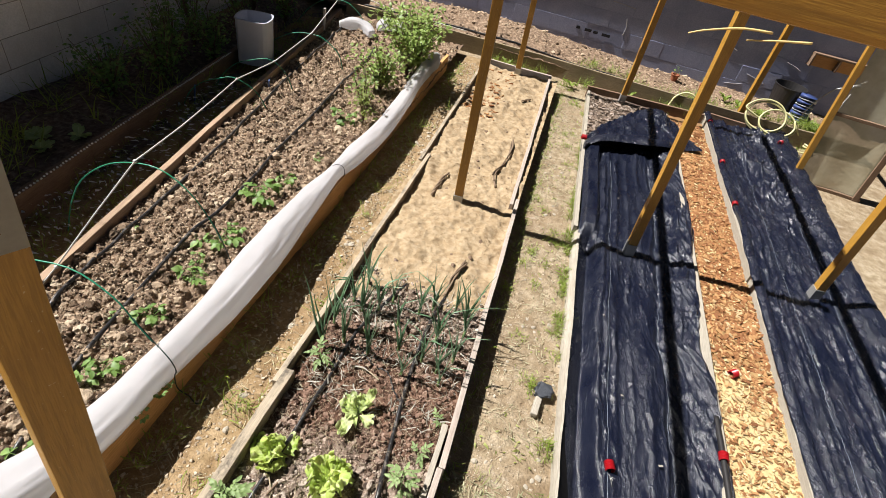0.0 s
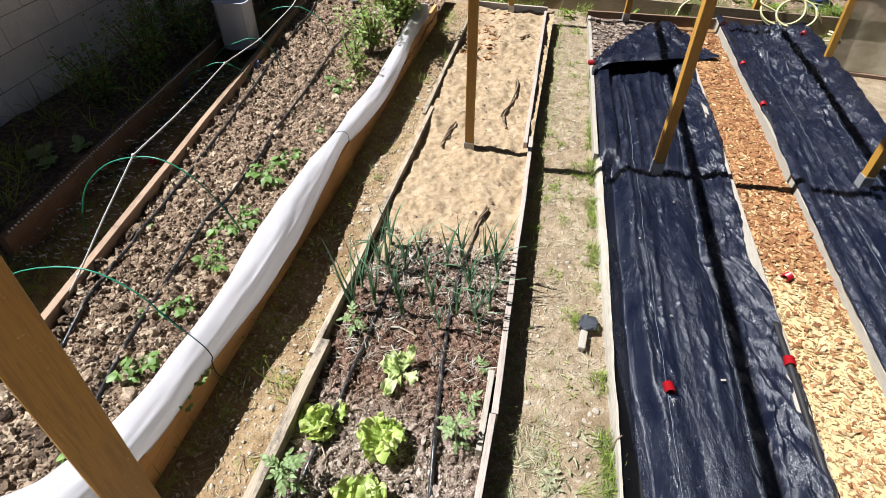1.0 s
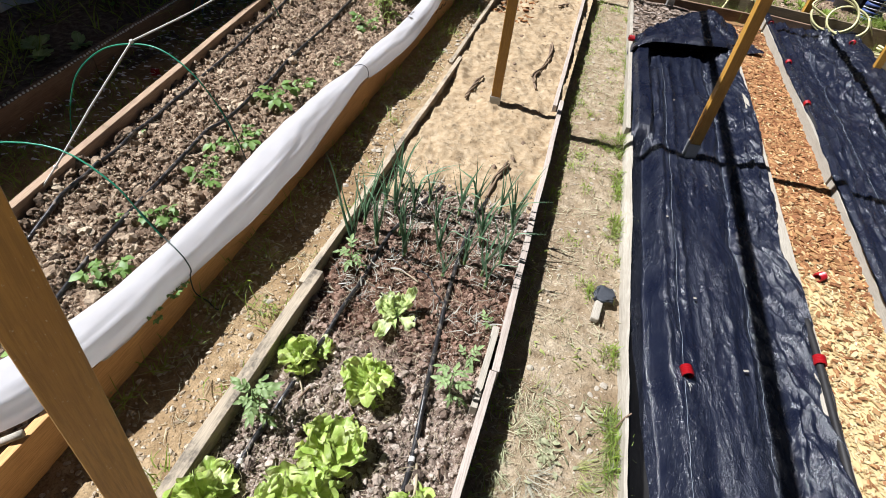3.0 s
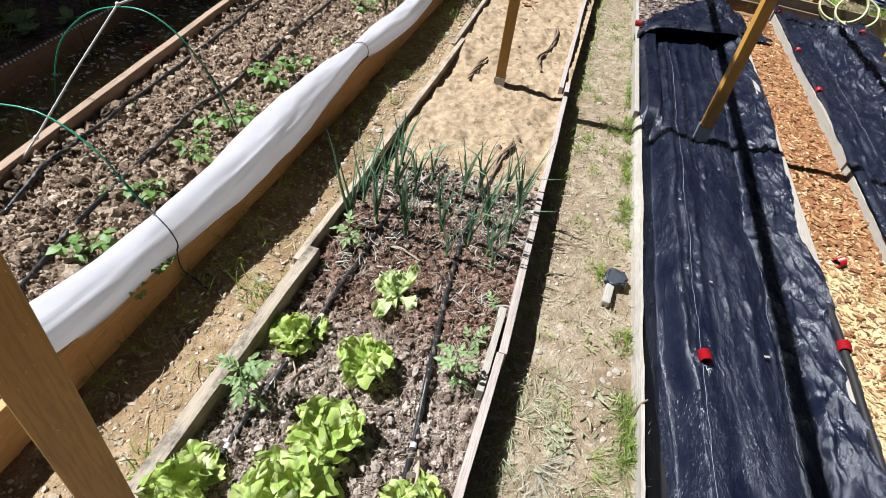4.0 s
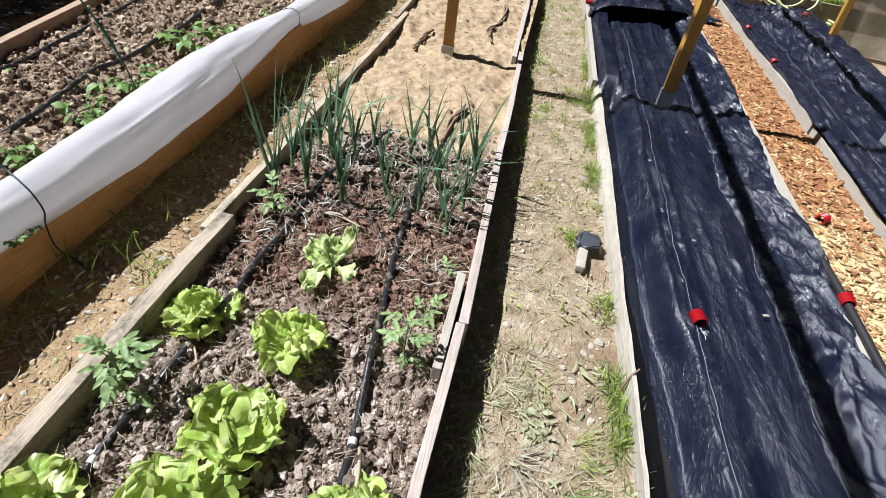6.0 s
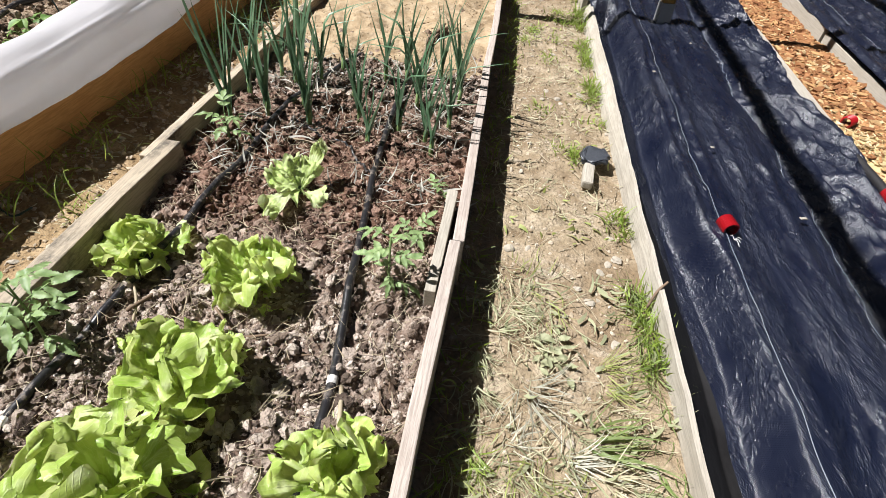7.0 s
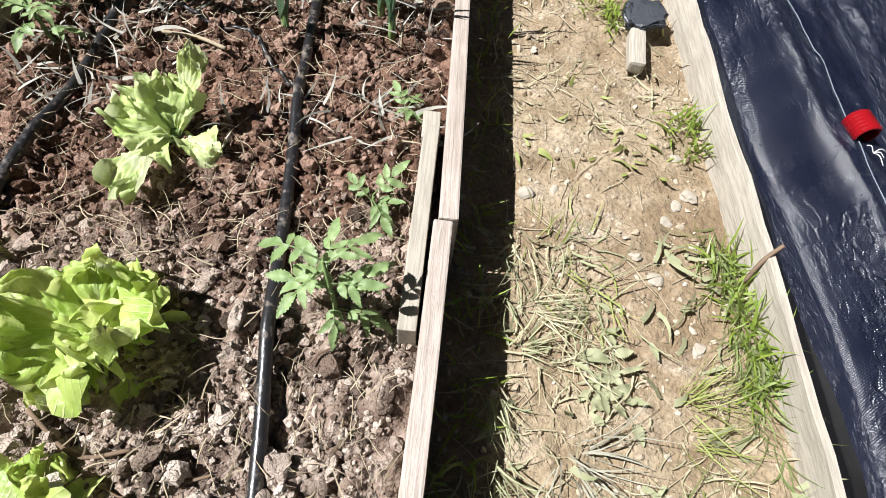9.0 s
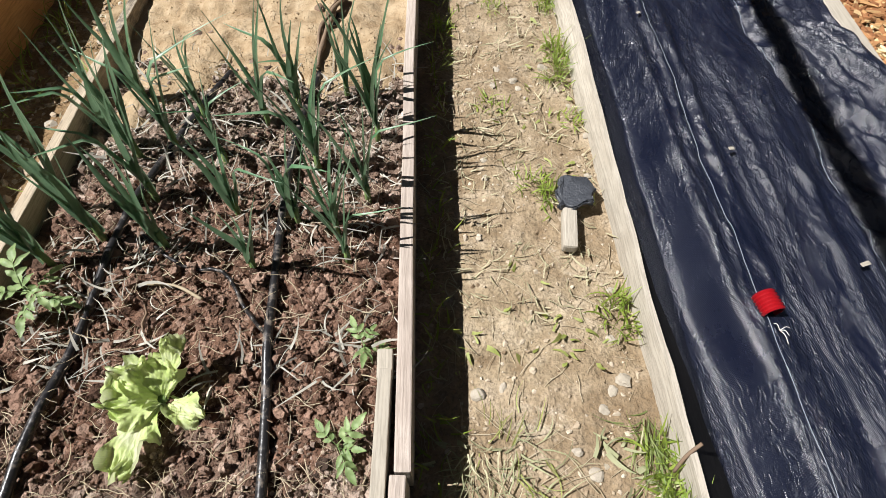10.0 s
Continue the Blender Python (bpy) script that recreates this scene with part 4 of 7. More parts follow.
def join_np(pieces):
    vs, fs, n = [], [], 0
    for v, f in pieces:
        vs.append(v)
        fs.extend((np.asarray(q) + n).tolist() for q in f)
        n += len(v)
    return np.vstack(vs), fs


def moved(vf, m):
    v = np.asarray(vf[0])
    return v @ np.array(m.to_3x3()).T + np.array(m.translation), vf[1]


def toothed_np(length, width, droop, seed):
    """A broad leaflet with saw teeth and a raised midrib, along +x."""
    u = np.linspace(0, 1, 17)
    w = width * np.sin(math.pi * (0.03 + 0.94 * u ** 0.8)) ** 0.9 * (1 + 0.16 * np.where(np.arange(17) % 2 > 0, 1, -1) * sstep(0.1, 0.4, u))
    z = -droop * length * u ** 2 + 0.03 * length * np.sin(9 * u + seed)
    rows = [np.stack([u * length, s * w, z + abs(s) * w * 0.3 + 0.05 * width * np.sin(14 * u + 3 * s + seed) * abs(s)], 1) for s in (-1, -0.5, 0, 0.5, 1)]
    return np.stack(rows, 1).reshape(-1, 3), grid_faces(17, 5)


def tomato_leaf(length, seed):
    """A tomato leaf: broad toothed leaflets in two pairs and a large one at the tip."""
    rng = random.Random(seed)
    out = [tube_np([(0, 0, 0), (length * 0.5, 0, length * 0.05), (length * 0.8, 0, -length * 0.02)], (0.0018, 0.0014, 0.0009), 5)]
    for p, size in ((0.32, 0.34), (0.56, 0.46)):
        for side in (-1, 1):
            out.append(moved(toothed_np(length * size * rng.uniform(0.85, 1.15), length * 0.088 * rng.uniform(0.8, 1.1), rng.uniform(0.1, 0.5), seed + p), pose(length * p, 0, length * 0.04, rng.uniform(-20, 20), rng.uniform(-10, 20), side * rng.uniform(40, 62))))
    out.append(moved(toothed_np(length * 0.56, length * 0.12, 0.35, seed), pose(length * 0.70, 0, -length * 0.01, rng.uniform(-12, 12), 8, rng.uniform(-10, 10))))
    return mesh_np("leaf", *join_np(out), TOMATO)


def trifoliate_mesh(length, seed, material):
    out = [tube_np([(0, 0, 0), (length * 0.6, 0, length * 0.5), (length, 0, length * 0.55)], (0.0018, 0.0014, 0.001), 5)]
    for a in (-65, 0, 65):
        out.append(moved(leaflet_np(length * (0.5 + 0.12 * math.sin(seed * 3 + a)), length * 0.21, 0.35, seed + a, 0.2), pose(length, 0, length * 0.55, 14 * math.sin(seed + a), 8 + 18 * math.cos(seed * 2 + a), a)))
    return mesh_np("leaf", *join_np(out), material)


def small_plant(name, x, y, z, label, category, bank, leaves, height, seed, scale=1.0, group="", stem=True):
    rng = random.Random(seed)
    t = thing(name, label, category, pose(x, y, z), group)
    if stem:
        part("stem", mesh_np("stem", *tube_np([(0, 0, -0.02), (0.002, 0.003, height * 0.5), (0.004, -0.002, height)], (0.004, 0.003, 0.002), 6), STEM), None, t)
    for k in range(leaves):
        f = (k + 1) / leaves
        part("leaf", rng.choice(bank), None, t,
             m=pose(0.002, 0, height * (0.15 + 0.85 * f) if stem else 0.0, rng.uniform(-15, 15), rng.uniform(-45, 5) if stem else rng.uniform(-30, 20), k * 137.5 + rng.uniform(-25, 25)) @ Matrix.Scale(scale * rng.uniform(0.7, 1.1), 4))
    return t


def blades(name, places, length, width, rise, material, rng, label, category, curl=0.7, aim=None, sway=1.3):
    """Many grass blades as one object; rise is the angle over the ground at the foot."""
    n = len(places)
    L, W = length[:, None], width[:, None]
    a = (rng.uniform(0, 2 * math.pi, n) if aim is None else aim)[:, None]
    u = np.linspace(0, 1, 5)[None]
    el = rise[:, None] - curl * rng.uniform(0.2, 1.3, (n, 1)) * u * np.sign(rise[:, None] - 0.25)
    a = a + rng.uniform(-sway, sway, (n, 1)) * u
    d = L / 4
    px = np.cumsum(np.cos(el) * np.cos(a) * d, 1)
    py = np.cumsum(np.cos(el) * np.sin(a) * d, 1)
    pz = np.cumsum(np.sin(el) * d, 1)
    w = W * np.clip(1.02 - u ** 2, 0.05, 1)
    sx, sy = -np.sin(a) * w, np.cos(a) * w
    tw = rng.uniform(-1, 1, (n, 1)) * w
    left = np.stack([px - sx, py - sy, pz - tw], 2) + places[:, None]
    right = np.stack([px + sx, py + sy, pz + tw], 2) + places[:, None]
    v = np.stack([left, right], 2).reshape(-1, 3)
    q = np.array([[2 * k, 2 * k + 1, 2 * k + 3, 2 * k + 2] for k in range(4)])
    f = (q[None] + (np.arange(n) * 10)[:, None, None]).reshape(-1, 4)
    return tagged(new(name, mesh_np(name, v, f, material)), label, category, kind="stuff")


RNG = np.random.RandomState(77)


def spots(n, x0, x1, y0, y1, zf, lift=0.0):
    x, y = RNG.uniform(x0, x1, n), RNG.uniform(y0, y1, n)
    return np.stack([x, y, zf(x, y) + lift], 1)


def near_bias(n, x0, x1, y0, y1, zf, lift=0.0, power=1.6):
    x, y = RNG.uniform(x0, x1, n), y0 + (y1 - y0) * RNG.uniform(0, 1, n) ** power
    return np.stack([x, y, zf(x, y) + lift], 1)


def sizes(n, lo, hi, flat=0.7, power=2.5):
    s = lo + (hi - lo) * RNG.uniform(0, 1, n) ** power
    return np.stack([s * RNG.uniform(0.7, 1.3, n), s * RNG.uniform(0.7, 1.3, n), s * flat * RNG.uniform(0.7, 1.2, n)], 1)


def pebble_bank(material, count, jitter, seed, base=2):
    rng = np.random.RandomState(seed)
    return [mesh_np("stone_body", ICO[base][0] + rng.normal(0, jitter, ICO[base][0].shape), ICO[base][1], material) for _ in range(count)]


def loose_pieces(name, bank, places, scales, label, category, group, tilt=20):
    """Countable pieces, each a thing of its own on shared meshes."""
    rng = random.Random(len(places))
    for k, (at, sc) in enumerate(zip(places, scales)):
        ob = new(name, bank[k % len(bank)])
        ob.matrix_basis = pose(*at, rng.uniform(-tilt, tilt), rng.uniform(-tilt, tilt), rng.uniform(0, 360)) @ Matrix.Diagonal((*sc, 1.0))
        tagged(ob, label, category, group)


# ---- soil clods, stones and litter ----
CRUMB, LUMP = lump_bank(1, 12, 3, 0.42), lump_bank(2, 14, 5, 0.40, 1.7)
p = near_bias(22000, -0.69, 0.05, 0.2, 2.25, mid_z, 0.0, 1.3)
scatter("soil_crumbs", *CRUMB, p, sizes(22000, 0.0014, 0.0062, 0.85, 1.5), RNG, CLOD, label="fine crumbs of dry brown soil on the bed", category="soil", smooth=False)
p = near_bias(3300, -0.69, 0.05, 0.25, 2.25, mid_z, 0.001, 1.3)
scatter("soil_clods", *LUMP, p, sizes(3300, 0.0045, 0.0155, 0.85, 2.4), RNG, CLOD, label="crumbly lumps of dry brown soil on the bed", category="soil", smooth=False)


def veil_spots(n):
    y = 0.5 + 5.8 * RNG.uniform(0, 1, n) ** 1.2
    e = left_edge(y) + 0.03
    x = e + RNG.uniform(0, 1, n) * (-1.2 - e)
    return np.stack([x, y, veil_z(x, y)], 1)


scatter("soil_crumbs", *CRUMB, veil_spots(32000), sizes(32000, 0.002, 0.011, 0.85, 1.7), RNG, WARM_CLOD, smooth=False, label="fine crumbs of brown soil in the wide bed", category="soil")
scatter("soil_clods", *LUMP, veil_spots(2200), sizes(2200, 0.009, 0.032, 0.75, 2.4), RNG, WARM_CLOD, smooth=False, label="lumps of dry brown soil in the wide bed", category="soil")
p = near_bias(15000, -0.78, 0.0, 2.15, 5.95, saw_z, -0.0015, 1.3)
scatter("mulch_crumbs", *CRUMB, p, sizes(15000, 0.0015, 0.0055, 0.5, 2.6), RNG, SAWDUST, smooth=False, label="coarse crumbs of pale sawdust mulch", category="mulch")
p = near_bias(7000, 0.10, 0.56, 0.35, 6.0, ground_z, 0.0, 1.3)
scatter("path_gravel", *CRUMB, p, sizes(7000, 0.0012, 0.0075, 0.65, 2.6), RNG, TAN_CLOD, smooth=False, label="small stones and crumbs on the path", category="gravel")
p = spots(60, 0.12, 0.55, 0.6, 5.5, ground_z)
STONES = [mesh_np("stone_body", q, LUMP[1], PEBBLE, False) for q in lump_bank(2, 8, 31, 0.3, 0.9)[0]]
loose_pieces("stone", STONES, p, sizes(60, 0.005, 0.015, 0.45, 2.0), "pale flat stone lying in the trodden path", "stone", "stones in the paths")
p = spots(7000, -1.12, -0.76, 0.3, 6.2, ground_z)
scatter("path_gravel", *CRUMB, p, sizes(7000, 0.0015, 0.012, 0.7, 2.4), RNG, TAN_CLOD, smooth=False, label="stones and crumbs on the shaded path", category="gravel")

p = spots(40, -1.1, -0.78, 0.5, 6.0, ground_z)
loose_pieces("stone", STONES, p, sizes(40, 0.008, 0.024, 0.5, 1.5), "pale flat stone on the path beside the fleece", "stone", "stones in the paths")
p = np.array([(x, y, float(ground_z(x, y)) + 0.001) for x, y in ((0.508, 1.481), (0.494, 1.371), (0.520, 1.392), (0.404, 1.252), (0.435, 1.213), (0.47, 1.33), (0.53, 1.60), (0.31, 1.05), (0.38, 0.83), (0.26, 1.92), (0.36, 2.3), (0.49, 1.10), (0.22, 1.36))])
loose_pieces("stone", STONES, p, sizes(len(p), 0.008, 0.015, 0.5, 1.0), "whitish stone lying at the edge of the path", "stone", "stones in the paths", 14)
TWIG_V, TWIG_F = tube_np([(-0.5, 0, 0), (-0.2, 0.025, 0.01), (0.15, -0.01, 0.015), (0.5, 0.03, 0)], (0.012, 0.014, 0.013, 0.008), 5, False)
TWIG_F = np.array(TWIG_F)


def twigs(name, p, lo, hi, material, label, fat=1.0):
    s = RNG.uniform(lo, hi, len(p))
    sc = np.stack([s, s * RNG.uniform(0.6, 1.6, len(p)), s * 1.0], 1)
    sc[:, 1:] *= fat
    return scatter(name, TWIG_V, TWIG_F, p, sc, RNG, material, tilt=0.12, jitter=0.0, label=label, category="litter")


twigs("straw_bits", near_bias(2300, -0.69, 0.04, 0.25, 2.2, mid_z, 0.008), 0.012, 0.055, STRAW, "bits of dry straw and root on the soil")
twigs("straw_bits", spots(420, -1.12, -0.76, 0.4, 6.1, ground_z, 0.004), 0.02, 0.08, STRAW, "bits of dry straw on the path between the beds", 0.8)
twigs("straw_bits", spots(2200, -0.76, -0.02, 2.1, 5.9, saw_z, 0.003), 0.010, 0.045, mat_leaf("pale_shaving", (0.5, 0.38, 0.25), (0.75, 0.63, 0.45), 0.8, 0.1), "pale wood shavings on the sawdust")
p = near_bias(1400, -0.69, 0.04, 0.25, 2.2, mid_z, 0.009, 1.3)
blades("root_fibres", p, RNG.uniform(0.02, 0.07, len(p)), RNG.uniform(0.0004, 0.001, len(p)), RNG.uniform(-0.1, 0.35, len(p)), STRAW, RNG, "fine pale root fibres strewn over the soil", "litter", 0.5)
twigs("twig_bits", near_bias(140, -0.69, 0.04, 0.25, 2.2, mid_z, 0.01), 0.02, 0.07, TWIG, "brown twigs lying on the soil", 1.8)
twigs("straw_bits", near_bias(800, 0.11, 0.57, 0.35, 6.0, ground_z, 0.004), 0.02, 0.09, STRAW, "bits of dry straw on the path", 0.7)
twigs("straw_bits", spots(300, -2.0, -1.25, 0.6, 6.0, veil_z, 0.015), 0.02, 0.07, STRAW, "bits of dry straw on the wide bed")

# cut grass lying on the path in small swaths, thicker near its start
WEED = mat_leaf("withered_weed", (0.33, 0.35, 0.18), (0.58, 0.58, 0.37), 0.7, 0.2)
GREEN_CUT = mat_leaf("fresh_cut_grass", (0.24, 0.29, 0.06), (0.5, 0.53, 0.19), 0.6, 0.25)
for material, count, per, lo, hi, label in ((HAY, 60, 14, 0.03, 0.09, "swaths of withered cut grass on the path"), (WEED, 85, 13, 0.03, 0.085, "swaths of grey-green cut grass on the path"), (GREEN_CUT, 65, 12, 0.03, 0.085, "freshly cut green grass on the path")):
    c = near_bias(count, 0.15, 0.58, 0.2, 1.5, ground_z, 0.0, 1.1)
    c = c[vnoise(c[:, 0], c[:, 1], 0.2, 71) + 1.1 * (0.92 - c[:, 1]) > 0.42]
    way = RNG.uniform(0, 6.28, len(c))
    p = np.repeat(c, per, 0) + RNG.normal(0, 0.028, (len(c) * per, 3)) * np.array([1, 1, 0])
    p[:, 2] = ground_z(p[:, 0], p[:, 1]) + RNG.uniform(0.002, 0.012, len(p))
    blades("cut_grass", p, RNG.uniform(lo, hi, len(p)), RNG.uniform(0.0005, 0.0016, len(p)), RNG.uniform(-0.05, 0.3, len(p)), material, RNG, label, "grass", 0.5, np.repeat(way, per) + RNG.normal(0, 0.4, len(p)))
n = 1500
p = near_bias(n, 0.13, 0.58, 0.3, 1.9, ground_z, 0.005, 1.3)
p = p[vnoise(p[:, 0], p[:, 1], 0.16, 71) + 0.6 * (1.0 - p[:, 1]) > 0.5]
blades("cut_grass", p, RNG.uniform(0.015, 0.06, len(p)), RNG.uniform(0.0005, 0.0016, len(p)), RNG.uniform(-0.05, 0.25, len(p)), HAY, RNG, "short bits of withered grass on the path", "grass", 0.6)
p = near_bias(170, 0.14, 0.58, 0.3, 1.3, ground_z, 0.008, 1.2)
blades("cut_weeds", p, RNG.uniform(0.02, 0.065, len(p)), RNG.uniform(0.002, 0.0055, len(p)), RNG.uniform(0.0, 0.5, len(p)), WEED, RNG, "withered pulled weeds strewn on the path", "weeds", 1.1)


def tufts(centres, per, spread, lo, hi, zf, name, label, material=GRASS, width=(0.001, 0.0025)):
    pts = np.array([c for c in centres for _ in range(per)], float)
    pts = pts + RNG.normal(0, spread, pts.shape)
    pts = np.column_stack([pts, zf(pts[:, 0], pts[:, 1])])
    n = len(pts)
    return blades(name, pts, RNG.uniform(lo, hi, n), RNG.uniform(*width, n), RNG.uniform(0.5, 1.5, n), material, RNG, label, "grass", 0.9)


def back_z(x, y):
    mound = np.exp(-((x + 0.9) / 1.3) ** 2 - ((y - 7.2) / 0.45) ** 2)
    return 0.13 + 0.16 * mound + 0.03 * fbm(x, y, 0.3, 101) + 0.02 * fbm(x, y, 0.07, 102)


p = near_bias(1500, 0.12, 0.54, 1.4, 6.0, ground_z, 0.004, 1.2)
p = p[vnoise(p[:, 0], p[:, 1], 0.14, 75) > 0.45]
blades("cut_grass", p, RNG.uniform(0.015, 0.06, len(p)), RNG.uniform(0.0007, 0.002, len(p)), RNG.uniform(-0.05, 0.25, len(p)), HAY, RNG, "withered bits of grass trodden into the path", "grass", 0.6)
p = near_bias(420, 0.12, 0.54, 1.4, 6.0, ground_z, 0.004, 1.2)
p = p[vnoise(p[:, 0], p[:, 1], 0.2, 76) > 0.5]
blades("cut_weeds", p, RNG.uniform(0.015, 0.045, len(p)), RNG.uniform(0.002, 0.005, len(p)), RNG.uniform(0.0, 0.5, len(p)), GREEN_CUT, RNG, "small green weeds dotted over the path", "weeds", 1.0)
BLEACHED = mat_leaf("bleached_grass", (0.34, 0.33, 0.24), (0.66, 0.64, 0.52), 0.7, 0.15)
MATTED = mat_leaf("matted_grass", (0.12, 0.19, 0.04), (0.38, 0.43, 0.17), 0.6, 0.25)
edge_line = [(float(board_foot(y)) - 0.012 - abs(RNG.normal(0, 0.012)), y) for y in np.concatenate([np.arange(0.5, 6.2, 0.05)]) if vnoise(0, y, 0.16, 81) > 0.5]
tufts(edge_line, 38, 0.015, 0.02, 0.075, ground_z, "grass_edge", "green grass tufts along the pale board")
n = 240
y = np.where(RNG.uniform(0, 1, n) < 0.8, RNG.uniform(1.02, 1.34, n), RNG.uniform(0.5, 1.02, n))
p = np.column_stack([board_foot(y) - 0.008 - np.abs(RNG.normal(0, 0.022, n)), y, 0 * y])
p[:, 2] = ground_z(p[:, 0], p[:, 1])
blades("matted_grass", p, RNG.uniform(0.04, 0.10, n), RNG.uniform(0.0006, 0.0016, n), RNG.uniform(0.05, 0.7, n), MATTED, RNG, "long green grass lying along the pale board", "grass", 0.9, RNG.normal(-1.75, 0.45, n))
for x, y, way, lo, hi, n, wide, material, label in (
        (0.277, 0.93, -0.55, 0.07, 0.13, 28, 0.0015, BLEACHED, "bleached sheaf of pulled grass on the path"),
        (0.402, 0.828, 0.05, 0.09, 0.16, 21, 0.0026, MATTED, "fresh green sheaf of pulled grass on the path"),
        (0.367, 0.79, 0.0, 0.06, 0.11, 24, 0.0015, BLEACHED, "bleached sheaf of pulled grass on the path"),
        (0.432, 0.763, -0.05, 0.06, 0.12, 21, 0.0014, HAY, "withered sheaf of pulled grass on the path"),
        (0.439, 1.012, -0.05, 0.07, 0.13, 27, 0.0011, GREEN_CUT, "olive green sheaf of pulled grass on the path"),
        (0.450, 0.957, -0.3, 0.05, 0.09, 18, 0.0011, GREEN_CUT, "olive green sheaf of pulled grass on the path"),
        (0.253, 0.804, 0.6, 0.05, 0.08, 14, 0.0014, BLEACHED, "bleached sheaf of pulled grass on the path"),
        (0.22, 1.139, -0.15, 0.06, 0.13, 14, 0.0012, HAY, "withered sheaf of pulled grass on the path"),
        (0.204, 1.068, 0.2, 0.04, 0.07, 14, 0.0016, WEED, "grey-green sheaf of pulled weeds on the path"),
        (0.169, 1.00, -1.3, 0.05, 0.09, 22, 0.0014, WEED, "grey-green sheaf of pulled weeds beside the shaded strip"),
        (0.175, 0.905, -1.1, 0.04, 0.08, 18, 0.0014, WEED, "grey-green sheaf of pulled weeds beside the shaded strip"),
        (0.186, 0.765, -0.9, 0.03, 0.06, 16, 0.0021, GRASS, "small green weed beside the shaded strip")):
    p = np.column_stack([x + RNG.normal(0, 0.009, n), y + RNG.normal(0, 0.009, n), np.zeros(n)])
    p[:, 2] = ground_z(p[:, 0], p[:, 1]) + RNG.uniform(0.003, 0.016, n)
    blades("grass_sheaf", p, RNG.uniform(lo, hi, n), RNG.uniform(0.4, 1.0, n) * wide, RNG.uniform(0.02, 0.4, n), material, RNG, label, "grass", 0.5, RNG.normal(way, 0.55, n), 0.8)
out = []
for k in range(26):
    x, y = 0.341 + RNG.normal(0, 0.03), RNG.uniform(0.955, 1.11)
    out.append(moved(toothed_np(RNG.uniform(0.02, 0.045), RNG.uniform(0.004, 0.009), RNG.uniform(0.0, 0.35), k), pose(x, y, float(ground_z(x, y)) + RNG.uniform(0.004, 0.014), RNG.uniform(-25, 25), RNG.uniform(-18, 4), RNG.uniform(0, 360))))
tagged(new("withered_leaves", mesh_np("withered_leaves", *join_np(out), WEED)), "flat pile of withered grey-green weed leaves", "weeds", kind="stuff")
tufts([(0.41, 1.87), (0.50, 2.13), (0.30, 2.18), (0.42, 1.84), (0.38, 1.9), (0.33, 3.2), (0.36, 4.4), (0.42, 5.6), (0.3, 5.9), (0.2, 6.2)] + [(RNG.uniform(0.14, 0.42), y) for y in RNG.uniform(2.4, 6.2, 16)], 36, 0.022, 0.02, 0.05, ground_z, "grass_tufts", "small grass tufts on the path")
tufts([(0.12 + abs(RNG.normal(0, 0.015)), y) for y in np.arange(0.4, 6, 0.07)], 9, 0.016, 0.02, 0.07, ground_z, "shaded_grass", "sparse grass in the board's shade")
tufts([(-1.07 + RNG.normal(0, 0.03), y) for y in np.arange(0.6, 6, 0.11)] + [(-0.80 + RNG.normal(0, 0.02), y) for y in np.arange(0.5, 6, 0.35)] + [(-0.86, 1.18), (-0.87, 1.22), (-1.07, 1.48), (-0.94, 2.8), (-0.97, 3.14), (-0.96, 4.29), (-0.9, 4.8)], 22, 0.03, 0.03, 0.11, ground_z, "path_weeds", "green weeds and grass on the path between the beds")
tufts([(RNG.uniform(-2.75, -2.15) - 0.12 * (y - 2.5), y) for y in RNG.uniform(1.2, 6.2, 200)], 18, 0.05, 0.03, 0.12, ground_z, "path_grass", "rough grass on the shaded path")
tufts([(x, y) for x, y in zip(RNG.uniform(-3.6, -2.85, 40), RNG.uniform(1.6, 4.0, 40))], 12, 0.06, 0.05, 0.25, lambda x, y: 0 * x + 0.05, "shade_weeds", "thin weeds in the shaded bed", width=(0.002, 0.005))
tufts([(1.35 + RNG.normal(0, 0.1), 6.4 + RNG.normal(0, 0.05)) for _ in range(20)] + [(2.9 + RNG.normal(0, 0.2), 6.75 + RNG.normal(0, 0.15)) for _ in range(26)] + [(RNG.uniform(0.1, 3.2), 6.62 + abs(RNG.normal(0, 0.08))) for _ in range(34)] + [(RNG.uniform(-1.0, 0.5), RNG.uniform(6.2, 6.5)) for _ in range(20)], 26, 0.03, 0.05, 0.16, lambda x, y: np.where(y > 6.55, back_z(x, y), ground_z(x, y)), "corner_grass", "bright grass beside the coiled hose")

# bark chips on the side path
CHIP_V, CHIP_F = np.array([(-1, -.8, -1), (1, -1, -1), (.8, 1, -1), (-1, .9, -1), (-.9, -.9, 1), (1, -.8, 1), (.9, .8, 1), (-.8, 1, 1)]) * 0.5, np.array(
    [[0, 3, 2, 1], [4, 5, 6, 7], [0, 1, 5, 4], [1, 2, 6, 5], [2, 3, 7, 6], [3, 0, 4, 7]])


YELLOW_CHIP = mat_chip("yellow_wood_chip", (0.0, (0.48, 0.33, 0.14)), (0.5, (0.74, 0.57, 0.29)), (1.0, (0.90, 0.76, 0.48)))
BARK_CHIP = mat_chip("bark_chip", (0.0, (0.24, 0.095, 0.04)), (0.5, (0.42, 0.2, 0.085)), (1.0, (0.58, 0.34, 0.15)))


def chip_z(x, y):
    return 0.026 + 0.012 * fbm(x, y, 0.2, 91) + 0.008 * fbm(x, y, 0.04, 92)


